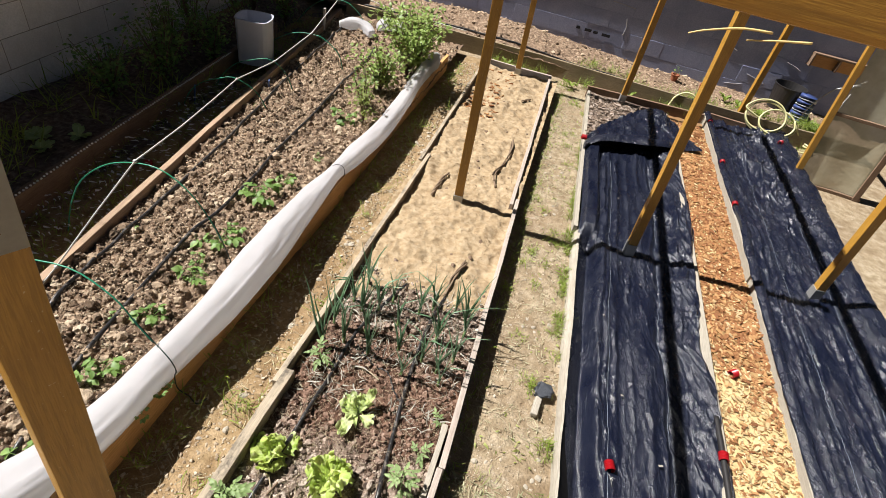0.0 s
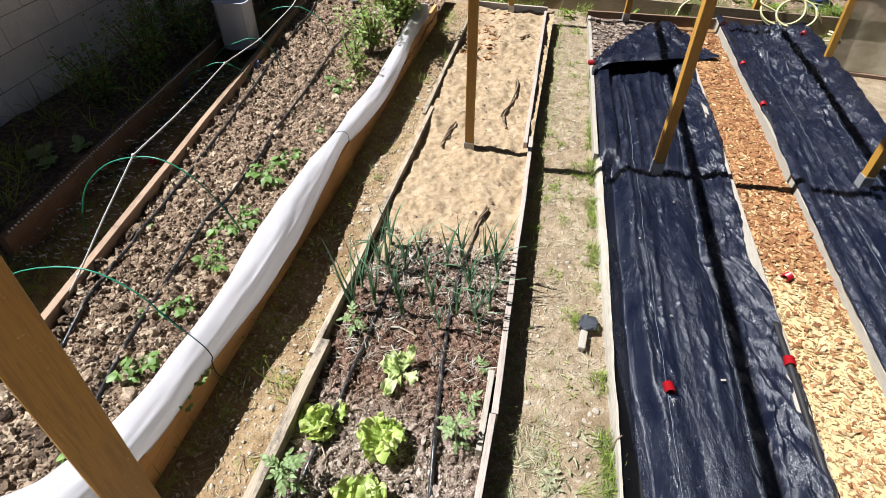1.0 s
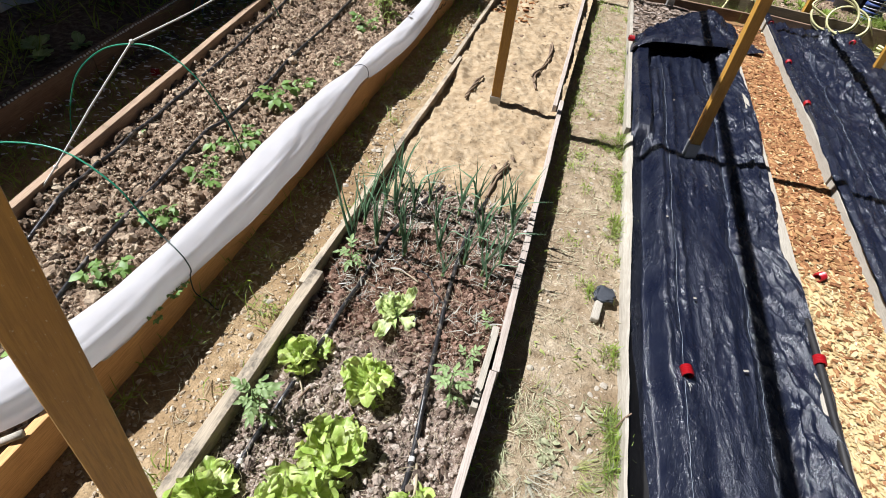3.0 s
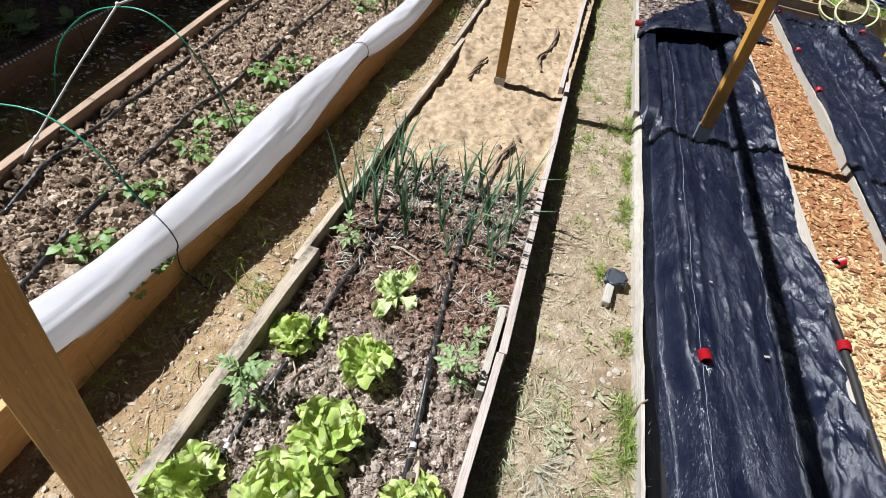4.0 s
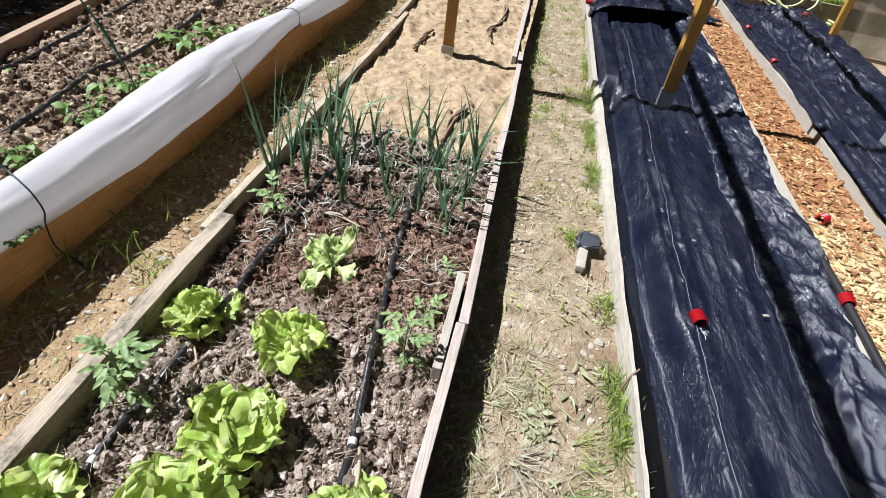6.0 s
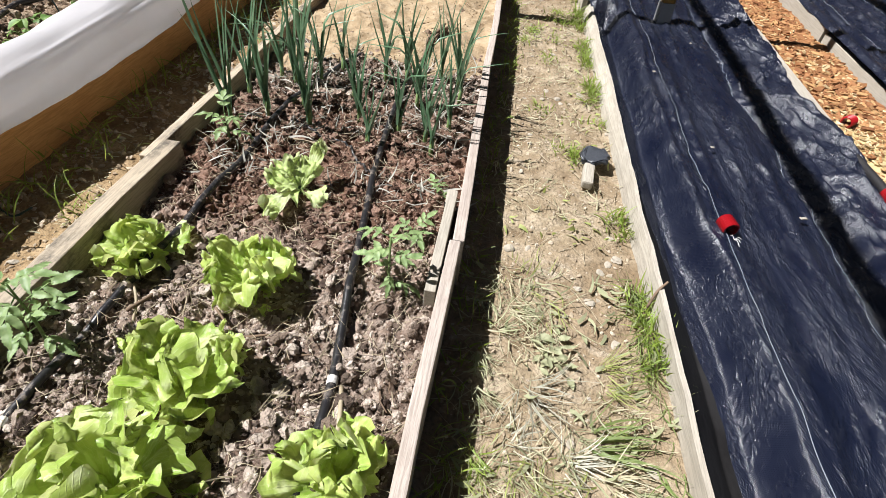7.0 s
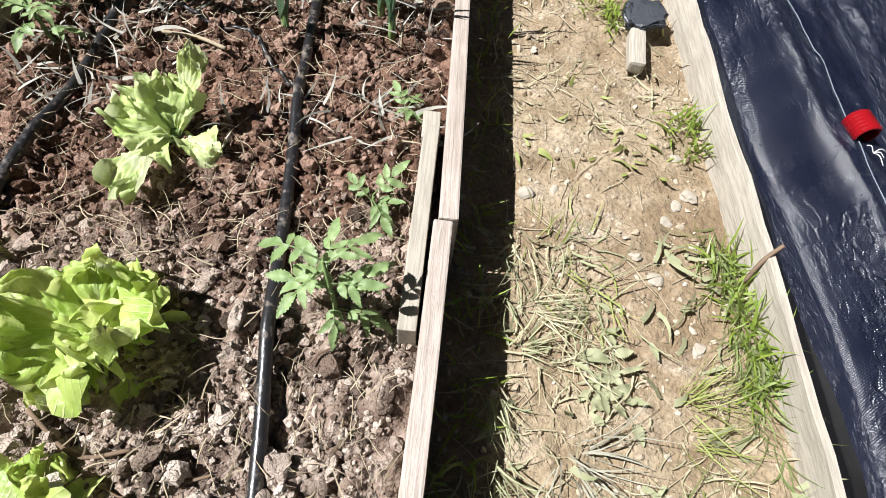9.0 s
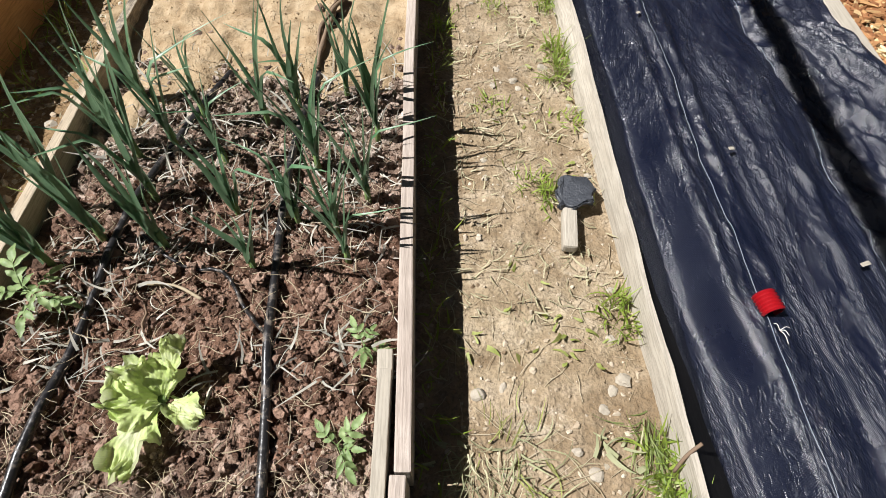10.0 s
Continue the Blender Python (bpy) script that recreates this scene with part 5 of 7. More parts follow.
chip_bed = tagged(field("chip_bed", np.arange(1.35, 1.80, 0.02), np.arange(-0.3, 2.5, 0.02), chip_z, mat_plain("chip_dust", (0.66, 0.5, 0.25), 0.9, 0.2, 0.5, 45, 0.6)), "fine yellow shavings covering the side path", "mulch", kind="structure")
tagged(field("bark_bed", np.arange(1.35, 1.80, 0.02), np.arange(2.42, 6.3, 0.02), chip_z, mat_plain("bark_dust", (0.3, 0.17, 0.075), 0.9, 0.2, 0.5, 45, 0.6)), "brown bark covering the side path", "mulch", kind="structure")
m_ = 11000
p = near_bias(m_, 1.37, 1.79, 0.9, 6.1, chip_z, 0.006, 1.2)
coarse = sstep(2.2, 2.75, p[:, 1] + 0.5 * (vnoise(p[:, 0], p[:, 1], 0.3, 95) - 0.5))
bark = RNG.uniform(0, 1, m_) < 0.17 + 0.52 * coarse + 0.25 * (vnoise(p[:, 0], p[:, 1], 0.25, 96) - 0.5)


def chip_sizes(n, big):
    s = RNG.uniform(0.4, 1.0, n) * big
    return np.stack([s * RNG.uniform(0.8, 1.5, n), s * RNG.uniform(0.2, 0.6, n), s * RNG.uniform(0.12, 0.3, n)], 1)


grown = (0.6 + 0.55 * coarse)[:, None]
scatter("yellow_chips", CHIP_V, CHIP_F, p[~bark], chip_sizes((~bark).sum(), 0.029) * grown[~bark], RNG, YELLOW_CHIP, tilt=0.75, jitter=0.16, label="pale yellow wood chips on the side path", category="wood chips", smooth=False)
scatter("bark_chips", CHIP_V, CHIP_F, p[bark], chip_sizes(bark.sum(), 0.042) * grown[bark] * np.array([1, 1, 1.5]), RNG, BARK_CHIP, tilt=0.75, jitter=0.17, label="red-brown bark chips on the side path", category="wood chips", smooth=False)
p = spots(1300, 0.46, 1.33, 4.92, 6.1, lambda x, y: 0.075 + 0.02 * fbm(x, y, 0.2, 97), 0.005)
p = p[p[:, 1] > 4.98 + 0.5 * (p[:, 0] - 0.44)]
scatter("bark_chips", CHIP_V, CHIP_F, p, chip_sizes(len(p), 0.05), RNG, mat_chip("grey_chip", (0.0, (0.16, 0.12, 0.09)), (0.6, (0.36, 0.29, 0.23)), (1.0, (0.55, 0.47, 0.4))), tilt=0.35, jitter=0.07, label="greyish mulch at the end of the bed", category="mulch", smooth=False)
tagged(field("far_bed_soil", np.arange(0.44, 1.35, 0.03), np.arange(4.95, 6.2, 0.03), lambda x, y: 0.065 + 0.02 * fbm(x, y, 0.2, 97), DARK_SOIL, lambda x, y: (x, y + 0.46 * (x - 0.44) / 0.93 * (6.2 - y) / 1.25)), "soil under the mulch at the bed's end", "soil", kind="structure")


tagged(field("back_bed_soil", np.arange(-3.7, 3.7, 0.03), np.arange(6.52, 7.6, 0.03), back_z, WARM_SOIL), "heaped tan earth under the back wall", "soil", kind="structure")
p = spots(1400, -2.6, 3.4, 6.56, 7.5, back_z)
scatter("back_bed_clods", *CRUMB, p, sizes(1400, 0.006, 0.03, 0.7, 2.6), RNG, WARM_CLOD, smooth=False, label="stones and clods in the bed under the wall", category="stones")
tagged(field("left_bed_soil", np.arange(-3.7, -2.6, 0.03), np.arange(0.8, 6.5, 0.03), lambda x, y: 0.08 * (1 - sstep(-2.78 - 0.12 * (y - 2.2), -2.70 - 0.12 * (y - 2.2), x)) + 0.03 * fbm(x, y, 0.15, 111) - 0.005, DARK_SOIL), "soil of the shaded bed, its shade darkened into the colour", "soil", kind="structure")

# ---- lettuces, leeks and seedlings ----
for x, y, size, count, seed, flop, label in (
        (-0.588, 1.015, 0.098, 9, 1, 0.0, "small bright green lettuce beside the drip hose"),
        (-0.335, 0.995, 0.120, 9, 2, 0.08, "bright green loose-leaf lettuce on dry soil"),
        (-0.340, 0.74, 0.138, 9, 4, -0.1, "tall bright green loose-leaf lettuce"),
        (-0.345, 0.54, 0.160, 10, 5, 0.05, "broad bright green lettuce at the bed's start"),
        (-0.625, 0.48, 0.112, 8, 6, 0.0, "bright green lettuce beside the grey plank"),
        (-0.035, 0.62, 0.130, 8, 7, -0.15, "yellow-green lettuce growing over the drip hose")):
    lettuce(x, y, size, count, seed, label, flop)

wilted = thing("lettuce", "pale wilting lettuce with few leaves", "lettuce", pose(-0.340, 1.315, float(mid_z(-0.340, 1.315)) - 0.004), "lettuces in the middle bed")
for k, (way, rise, bend, length, width) in enumerate(((62, 0.95, 0.15, 0.135, 0.026), (-102, 0.5, 0.75, 0.135, 0.036), (150, 0.75, 0.7, 0.10, 0.045), (205, 0.9, 0.8, 0.09, 0.045), (105, 1.15, 0.4, 0.09, 0.04), (-25, 0.45, 0.7, 0.085, 0.028), (170, 1.2, 0.5, 0.085, 0.04))):
    part("leaf", lettuce_leaf(length, width, rise, bend, 0.011, 640 + k, WILTED), None, wilted, m=pose(0, 0, 0.01, 12 * math.sin(k * 2.3), 0, way))
part("stalk", mesh_np("stalk", *tube_np([(0, 0, -0.02), (0, 0, 0.01), (0, 0, 0.025)], (0.012, 0.011, 0.007), 7), STEM), None, wilted)

for k, (x, y, h, c) in enumerate((
        (-0.66, 1.60, 0.46, 6), (-0.57, 1.66, 0.34, 5), (-0.43, 1.64, 0.28, 4), (-0.235, 1.585, 0.26, 4), (-0.08, 1.69, 0.30, 6), (-0.02, 1.78, 0.30, 5),
        (-0.01, 1.97, 0.32, 5), (-0.57, 1.90, 0.34, 5), (-0.50, 1.78, 0.30, 4), (-0.44, 2.02, 0.30, 5), (-0.22, 2.08, 0.32, 5), (-0.14, 1.86, 0.32, 5),
        (-0.30, 1.73, 0.27, 4), (-0.62, 2.10, 0.34, 4), (-0.10, 2.12, 0.28, 4), (-0.17, 1.72, 0.26, 5), (-0.36, 1.88, 0.24, 4), (-0.05, 1.62, 0.24, 4), (-0.66, 1.74, 0.36, 5), (-0.64, 1.95, 0.36, 5), (-0.49, 1.93, 0.32, 5), (-0.03, 2.06, 0.32, 5), (-0.28, 2.0, 0.3, 5))):
    leek(x, y, h, c, 200 + 9 * k)

tomato_bank = [tomato_leaf(0.10, 300 + k) for k in range(5)]
for k, (x, y, h, lv, sc) in enumerate(((-0.615, 0.765, 0.17, 14, 0.78), (-0.050, 1.06, 0.17, 10, 0.70), (-0.62, 1.50, 0.08, 7, 0.7), (-0.03, 1.24, 0.04, 4, 0.6), (0.0, 1.42, 0.03, 4, 0.5))):
    small_plant("tomato_seedling", x, y, float(mid_z(x, y)), "grey-green tomato seedling in the bed", "seedling", tomato_bank, lv, h, 400 + k, sc, "seedlings in the middle bed")
MATT_LEAF = mat_leaf("matt_leaf", (0.26, 0.43, 0.13), (0.52, 0.64, 0.3), 0.6, 0.3, 30, None, 0.015)
round_bank = [lettuce_leaf(0.095, 0.036, 0.55, 0.75, 0.002, 510 + k, MATT_LEAF) for k in range(3)]
for k, (x, y, sc) in enumerate(((-0.335, 0.44, 1.0), (-0.215, 0.45, 0.95), (-0.105, 0.465, 0.9))):
    small_plant("leafy_plant", x, y, 0.115, "round-leaved green plant at the bed's start", "plant", round_bank, 6, 0.05, 520 + k, sc, stem=False)
BERRY = mat_leaf("berry_leaf", (0.12, 0.25, 0.05), (0.32, 0.47, 0.14), 0.5, 0.3)
berry_bank = [trifoliate_mesh(0.055 + 0.012 * (k % 3), 600 + k, BERRY) for k in range(4)]
for k, (x, y, s) in enumerate(((-1.43, 1.07, 1.1), (-1.37, 0.66, 0.9), (-1.46, 1.41, 0.9), (-1.46, 1.72, 1.0), (-1.52, 1.83, 0.6), (-1.53, 2.04, 1.2), (-1.48, 2.12, 0.8), (-1.58, 2.50, 1.3), (-1.50, 2.72, 1.0),
                               (-1.54, 3.79, 1.2), (-1.44, 3.10, 0.5), (-1.98, 1.9, 0.4), (-1.6, 1.35, 0.4))):
    small_plant("strawberry_plant", x, y, float(veil_z(x, y)), "low green strawberry plant in dry soil", "plant", berry_bank, 14 if s > 0.8 else 8, 0.03, 620 + k, s, "plants in the wide bed", False)


for k, (x, y, sc) in enumerate(((-1.13, 0.95, 0.5), (-1.13, 1.06, 0.55), (-1.13, 1.10, 0.45))):
    small_plant("leafy_weed", x, y, 0.165, "small leafy weed creeping up the orange plank", "weed", berry_bank, 6, 0.03, 660 + k, sc, "weeds on the plank", False)


def bush(name, x, y, z, height, spread, stems, per, seed, label, material, leaf=0.045):
    rng = random.Random(seed)
    t = thing(name, label, "bush", pose(x, y, z))
    for s in range(stems):
        pieces = []
        a, r = rng.uniform(0, 6.28), rng.uniform(0.1, 1) * spread
        top = Vector((math.cos(a) * r, math.sin(a) * r * 1.3, height * rng.uniform(0.65, 1.05)))
        pts = [(top.x * q ** 1.4, top.y * q ** 1.4, top.z * q) for q in (0, 0.3, 0.6, 0.85, 1)]
        stem = part("stem", mesh_np("stem", *tube_np(pts, (0.005, 0.0045, 0.004, 0.003, 0.002), 5), TWIG), None, t)
        for k in range(per):
            q = rng.uniform(0.25, 1.02)
            c = (top.x * q ** 1.4 + rng.gauss(0, 0.045), top.y * q ** 1.4 + rng.gauss(0, 0.045), top.z * q + rng.gauss(0, 0.03))
            pieces.append(moved(leaflet_np(leaf * rng.uniform(0.5, 1.2), leaf * 0.3, 0.3, k), pose(*c, rng.uniform(-40, 40), rng.uniform(-50, 40), rng.uniform(0, 360))))
        part("foliage", mesh_np("foliage", *join_np(pieces), material), None, stem)
    return t


FRESH = mat_leaf("bush_leaf", (0.18, 0.32, 0.06), (0.5, 0.6, 0.2), 0.45, 0.35)
bush("flowering_bush", -1.43, 5.05, 0.10, 0.68, 0.42, 44, 46, 700, "loose leafy green bush growing beside the fleece", FRESH, 0.05)
bush("flowering_bush", -1.52, 4.55, 0.10, 0.46, 0.30, 22, 30, 705, "low leafy green bush beside the fleece", FRESH, 0.042)
bush("leggy_plant", -1.40, 3.85, 0.10, 0.46, 0.12, 7, 22, 701, "leggy reddish-stemmed green plant", mat_leaf("yellow_leaf", (0.17, 0.24, 0.05), (0.38, 0.43, 0.12), 0.5, 0.3), 0.04)
bush("leggy_plant", -1.52, 4.15, 0.10, 0.36, 0.14, 7, 18, 702, "leggy reddish-stemmed plant by the fleece", mat_leaf("fresh_leaf", (0.13, 0.24, 0.05), (0.3, 0.42, 0.12), 0.5, 0.3), 0.04)
for k, (x, y, h, sp) in enumerate(((-3.2, 3.15, 0.38, 0.22), (-3.1, 3.6, 0.45, 0.25), (-3.25, 3.9, 0.5, 0.25), (-3.05, 4.2, 0.42, 0.22), (-3.4, 4.4, 0.7, 0.35), (-3.3, 5.0, 0.75, 0.35), (-3.5, 5.6, 0.8, 0.35), (-3.1, 5.6, 0.5, 0.25))):
    bush("tall_weeds", x, y, 0.06, h * 1.15, sp, 18, 40, 710 + k, "tall green weeds against the shaded wall", BERRY, 0.035)
for k, (x, y) in enumerate(((-3.0, 2.30), (-3.12, 2.42), (-2.95, 2.55))):
    small_plant("leafy_plant", x, y, 0.08, "small broad-leaved plant in the shaded bed", "plant", round_bank, 6, 0.03, 730 + k, 1.0, stem=False)

# ---- fleece rolled up on the wide bed's edge ----
def fleece_roll(line, material, name, parent, label="", folds=1.0, seed=0, drop=0.0, outer=1.0):
    """A soft crumpled roll; line: rows of x, y, z of the middle, half width, half height; outer narrows the side towards the path."""
    pts = smooth_path(np.array(line) - np.array([0, 0, drop, 0, 0]), 220)
    sides = 40
    w = np.linspace(0, 2 * math.pi, sides, endpoint=False)
    t = np.gradient(pts[:, :2], axis=0)
    t /= np.linalg.norm(t, axis=1)[:, None]
    nx, ny = t[:, 1], -t[:, 0]
    s_len = np.concatenate([[0], np.cumsum(np.linalg.norm(np.diff(pts[:, :3], axis=0), axis=1))])
    S, W = np.meshgrid(s_len, w, indexing="ij")
    wr = 1 + folds * (0.16 * fbm(S * 0.5, W * 0.25, 0.22, 130 + seed, 3) + 0.09 * fbm(S * 0.35, W * 0.4, 0.10, 133 + seed, 3))
    hang = 1 + 0.10 * np.exp(-((W - 5.6) / 0.45) ** 2) * (0.4 + 0.8 * vnoise(S, W * 0, 0.7, 137))
    rad = wr * hang
    c, h = np.sign(np.cos(W)) * np.abs(np.cos(W)) ** 0.72, np.sign(np.sin(W)) * np.abs(np.sin(W)) ** 0.72
    a, b = pts[:, 3:4] * c * rad * np.where(c > 0, outer, 0.35 + 0.65 * outer), pts[:, 4:5] * h * rad
    v = np.stack([pts[:, 0:1] + nx[:, None] * a, pts[:, 1:2] + ny[:, None] * a, pts[:, 2:3] + b], 2).reshape(-1, 3)
    f = []
    for i in range(len(pts) - 1):
        for k in range(sides):
            f.append([i * sides + k, (i + 1) * sides + k, (i + 1) * sides + (k + 1) % sides, i * sides + (k + 1) % sides])
    f.append(list(range(sides)))
    f.append([(len(pts) - 1) * sides + k for k in range(sides)][::-1])
    return part(name, mesh_np(name, v, f, material), None, parent, label)


veil = thing("garden_fleece", "white garden fleece rolled up along the wide bed's edge", "fleece")
fleece_roll([(-1.66, 0.33, 0.15, 0.12, 0.06), (-1.44, 0.42, 0.19, 0.125, 0.07), (-1.28, 0.55, 0.235, 0.12, 0.078), (-1.205, 0.8, 0.25, 0.095, 0.075), (-1.19, 1.15, 0.245, 0.082, 0.068), (-1.165, 1.55, 0.255, 0.10, 0.08),
             (-1.17, 1.9, 0.26, 0.108, 0.085), (-1.195, 2.3, 0.255, 0.10, 0.078), (-1.205, 2.65, 0.25, 0.075, 0.062), (-1.205, 2.92, 0.245, 0.052, 0.052), (-1.185, 3.2, 0.25, 0.08, 0.06), (-1.165, 3.7, 0.25, 0.088, 0.06),
             (-1.19, 4.2, 0.25, 0.08, 0.056), (-1.22, 4.6, 0.26, 0.072, 0.055), (-1.225, 5.0, 0.29, 0.075, 0.065), (-1.23, 5.3, 0.29, 0.085, 0.08), (-1.25, 5.42, 0.26, 0.05, 0.05)], FLEECE, "fleece_sheet", veil, drop=0.045, outer=0.72)


def ring(x, y, z, a, b, n=26):
    return [(x + a * math.cos(q), y + 0.012 * math.sin(2 * q), z + b * math.sin(q)) for q in np.linspace(0, 2 * math.pi, n)]


part("tie", mesh_np("tie", *tube_np(ring(-1.20, 2.92, 0.20, 0.052, 0.06), 0.002, 6), WIRE), None, veil, "thin black tie")
far_veil = thing("garden_fleece", "white fleece heaped at the bed's far end", "fleece")
fleece_roll([(-2.52, 5.78, 0.16, 0.04, 0.03), (-2.4, 5.86, 0.18, 0.06, 0.06), (-2.25, 5.88, 0.17, 0.065, 0.055), (-2.12, 5.78, 0.15, 0.045, 0.04)], FLEECE, "fleece_sheet", far_veil, "", 1.6, 5)
fleece_roll([(-2.14, 6.02, 0.16, 0.04, 0.04), (-2.08, 6.1, 0.19, 0.075, 0.06), (-1.92, 6.12, 0.19, 0.065, 0.055), (-1.75, 6.08, 0.17, 0.05, 0.045)], FLEECE, "fleece_sheet", far_veil, "", 1.6, 9)

# ---- hoops and rope over the wide bed ----
HOOPS = (
    [(-2.28, 1.05, 0.0), (-2.15, 1.1, 0.32), (-1.90, 1.16, 0.51), (-1.60, 1.2, 0.57), (-1.40, 1.2, 0.49), (-1.30, 1.19, 0.37), (-1.235, 1.185, 0.292), (-1.18, 1.165, 0.280), (-1.14, 1.155, 0.248), (-1.122, 1.15, 0.20), (-1.138, 1.15, 0.15), (-1.138, 1.15, 0.06), (-1.10, 1.16, 0.012), (-1.04, 1.14, 0.010), (-1.02, 1.18, 0.012)],
    [(-2.36, 1.82, 0.0), (-2.27, 1.82, 0.22), (-2.14, 1.82, 0.43), (-1.95, 1.82, 0.59), (-1.76, 1.82, 0.665), (-1.61, 1.82, 0.67), (-1.475, 1.82, 0.585), (-1.38, 1.83, 0.42), (-1.335, 1.85, 0.22), (-1.32, 1.87, 0.05)],
    [(-2.82, 3.45, 0.0), (-2.74, 3.45, 0.14), (-2.62, 3.45, 0.25), (-2.47, 3.45, 0.325), (-2.36, 3.47, 0.36), (-2.27, 3.5, 0.33), (-2.20, 3.54, 0.26), (-2.17, 3.58, 0.17), (-2.16, 3.62, 0.08)],
    [(-2.83, 3.9, 0.0), (-2.74, 3.9, 0.14), (-2.60, 3.9, 0.27), (-2.46, 3.9, 0.335), (-2.34, 3.92, 0.375), (-2.26, 3.95, 0.35), (-2.20, 3.98, 0.28), (-2.17, 4.02, 0.18), (-2.16, 4.05, 0.08)],
    [(-2.94, 4.75, 0.0), (-2.80, 4.75, 0.15), (-2.62, 4.75, 0.28), (-2.48, 4.75, 0.34), (-2.33, 4.75, 0.36), (-2.22, 4.75, 0.35), (-2.06, 4.75, 0.25), (-2.0, 4.75, 0.10)],
    [(-3.12, 5.9, 0.0), (-2.98, 5.9, 0.18), (-2.80, 5.9, 0.32), (-2.6, 5.9, 0.375), (-2.45, 5.9, 0.36), (-2.3, 5.9, 0.25), (-2.24, 5.9, 0.10)])
DARK_TUBE = mat_plain("dark_green_wire", (0.02, 0.05, 0.04), 0.5)
for k, pts in enumerate(HOOPS):
    h = thing("tunnel_hoop", "thin green plastic tunnel hoop over the bed", "hoop", group="hoops over the wide bed")
    line = smooth_path(pts, 60)
    cut = 20 if k == 0 else 44
    v, f = tube_np(line[:cut + 6 if k < 2 else 60], 0.0034, 7)
    hoop_tube = part("hoop_tube", mesh_np("hoop_tube", v, f, GREEN_TUBE), None, h)
    end = line[cut:] + np.array([0.003, 0.003, 0])
    part("wire_wrap", mesh_np("wire_wrap", *tube_np(end, 0.0026, 6), DARK_TUBE), None, hoop_tube, "dark wire wound round the hoop's end")

rope = thing("rope", "white rope strung along the tops of the hoops", "rope")
knots = [(-2.06, 1.30, 0.06), (-1.97, 1.42, 0.22), (-1.87, 1.60, 0.44), (-1.765, 1.82, 0.675), (-1.93, 2.35, 0.57), (-2.14, 2.95, 0.45), (-2.30, 3.45, 0.37), (-2.24, 3.9, 0.385), (-2.34, 4.75, 0.37), (-2.60, 5.9, 0.385), (-2.70, 6.45, 0.36)]
strand = np.vstack([np.linspace(knots[k], knots[k + 1], 12, endpoint=False) for k in range(len(knots) - 1)] + [[knots[-1]]])
main_strand = part("strand", mesh_np("strand", *tube_np(strand, 0.0042, 7), ROPE), None, rope)
for q in (knots[1], knots[3], knots[6], knots[7], knots[8]):
    part("knot", mesh_np("knot", ICO[2][0] * np.array([0.010, 0.009, 0.010]) + np.array(q), ICO[2][1], ROPE), None, main_strand, "white rope knot")
part("strand", mesh_np("strand", *tube_np(smooth_path([(-2.70, 6.45, 0.36), (-2.3, 6.5, 0.27), (-1.7, 6.54, 0.235), (-1.2, 6.56, 0.225)], 30), 0.005, 6), ROPE), None, rope)
stick = thing("stick", "pale stick wrapped with rope by the bed's corner", "stick")
part("shaft", mesh_np("shaft", *tube_np(smooth_path([(-1.52, 0.16, 0.05), (-1.34, 0.30, 0.13), (-1.155, 0.45, 0.20)], 20), 0.012, 7), PALE_WOOD), None, stick)
part("rope_wrap", mesh_np("rope_wrap", *tube_np([(-1.46 + 0.10 * q + 0.013 * math.cos(40 * q), 0.207 + 0.077 * q, 0.077 + 0.044 * q + 0.013 * math.sin(40 * q)) for q in np.linspace(0, 1, 90)], 0.0035, 5), ROPE), None, stick, "white rope winding")
stake = thing("garden_stake", "white painted stake at the bed's far corner", "stake", pose(-2.63, 5.62, 0.0))
part("shaft", box_bm(0.34, 0.035, 0.02, 0.003, 3, 0.004, 2), ROPE, stake, m=pose(0, 0, 0.0, 0, -88, 0))
blue = mat_plain("blue_plastic", (0.08, 0.13, 0.3), 0.5)
for x, y in ((-2.76, 3.52), (-2.36, 3.98)):
    st = thing("garden_stake", "short blue plastic stake on the shaded path", "stake", pose(x, y, 0))
    part("shaft", box_bm(0.16, 0.04, 0.012, 0.003, 2, 0.003, 2), blue, st, m=pose(0, 0, 0, 0, -84, 30))

# ---- drip hoses ----


def hose(points, zf, r, label, material=DUSTY_HOSE, lift=0.006, n=90, tags=()):
    q = smooth_path([(x, y, 0) for x, y in points], n)
    q[:, 2] = zf(q[:, 0], q[:, 1]) + lift
    for _ in range(6):
        q[1:-1, 2] = np.maximum(q[1:-1, 2], (q[:-2, 2] + q[2:, 2]) / 2)
    t = thing("drip_hose", label, "hose")
    pipe = part("pipe", mesh_np("pipe", *tube_np(q, r, 10), material), None, t)
    for y in tags:
        i = int(np.argmin(abs(q[:, 1] - y)))
        d = q[i + 1] - q[i]
        d /= np.linalg.norm(d)
        part("band", mesh_np("band", *tube_np([q[i], q[i] + d * 0.016], r + 0.0012, 10), ROPE), None, pipe, "white marker band")
    return t


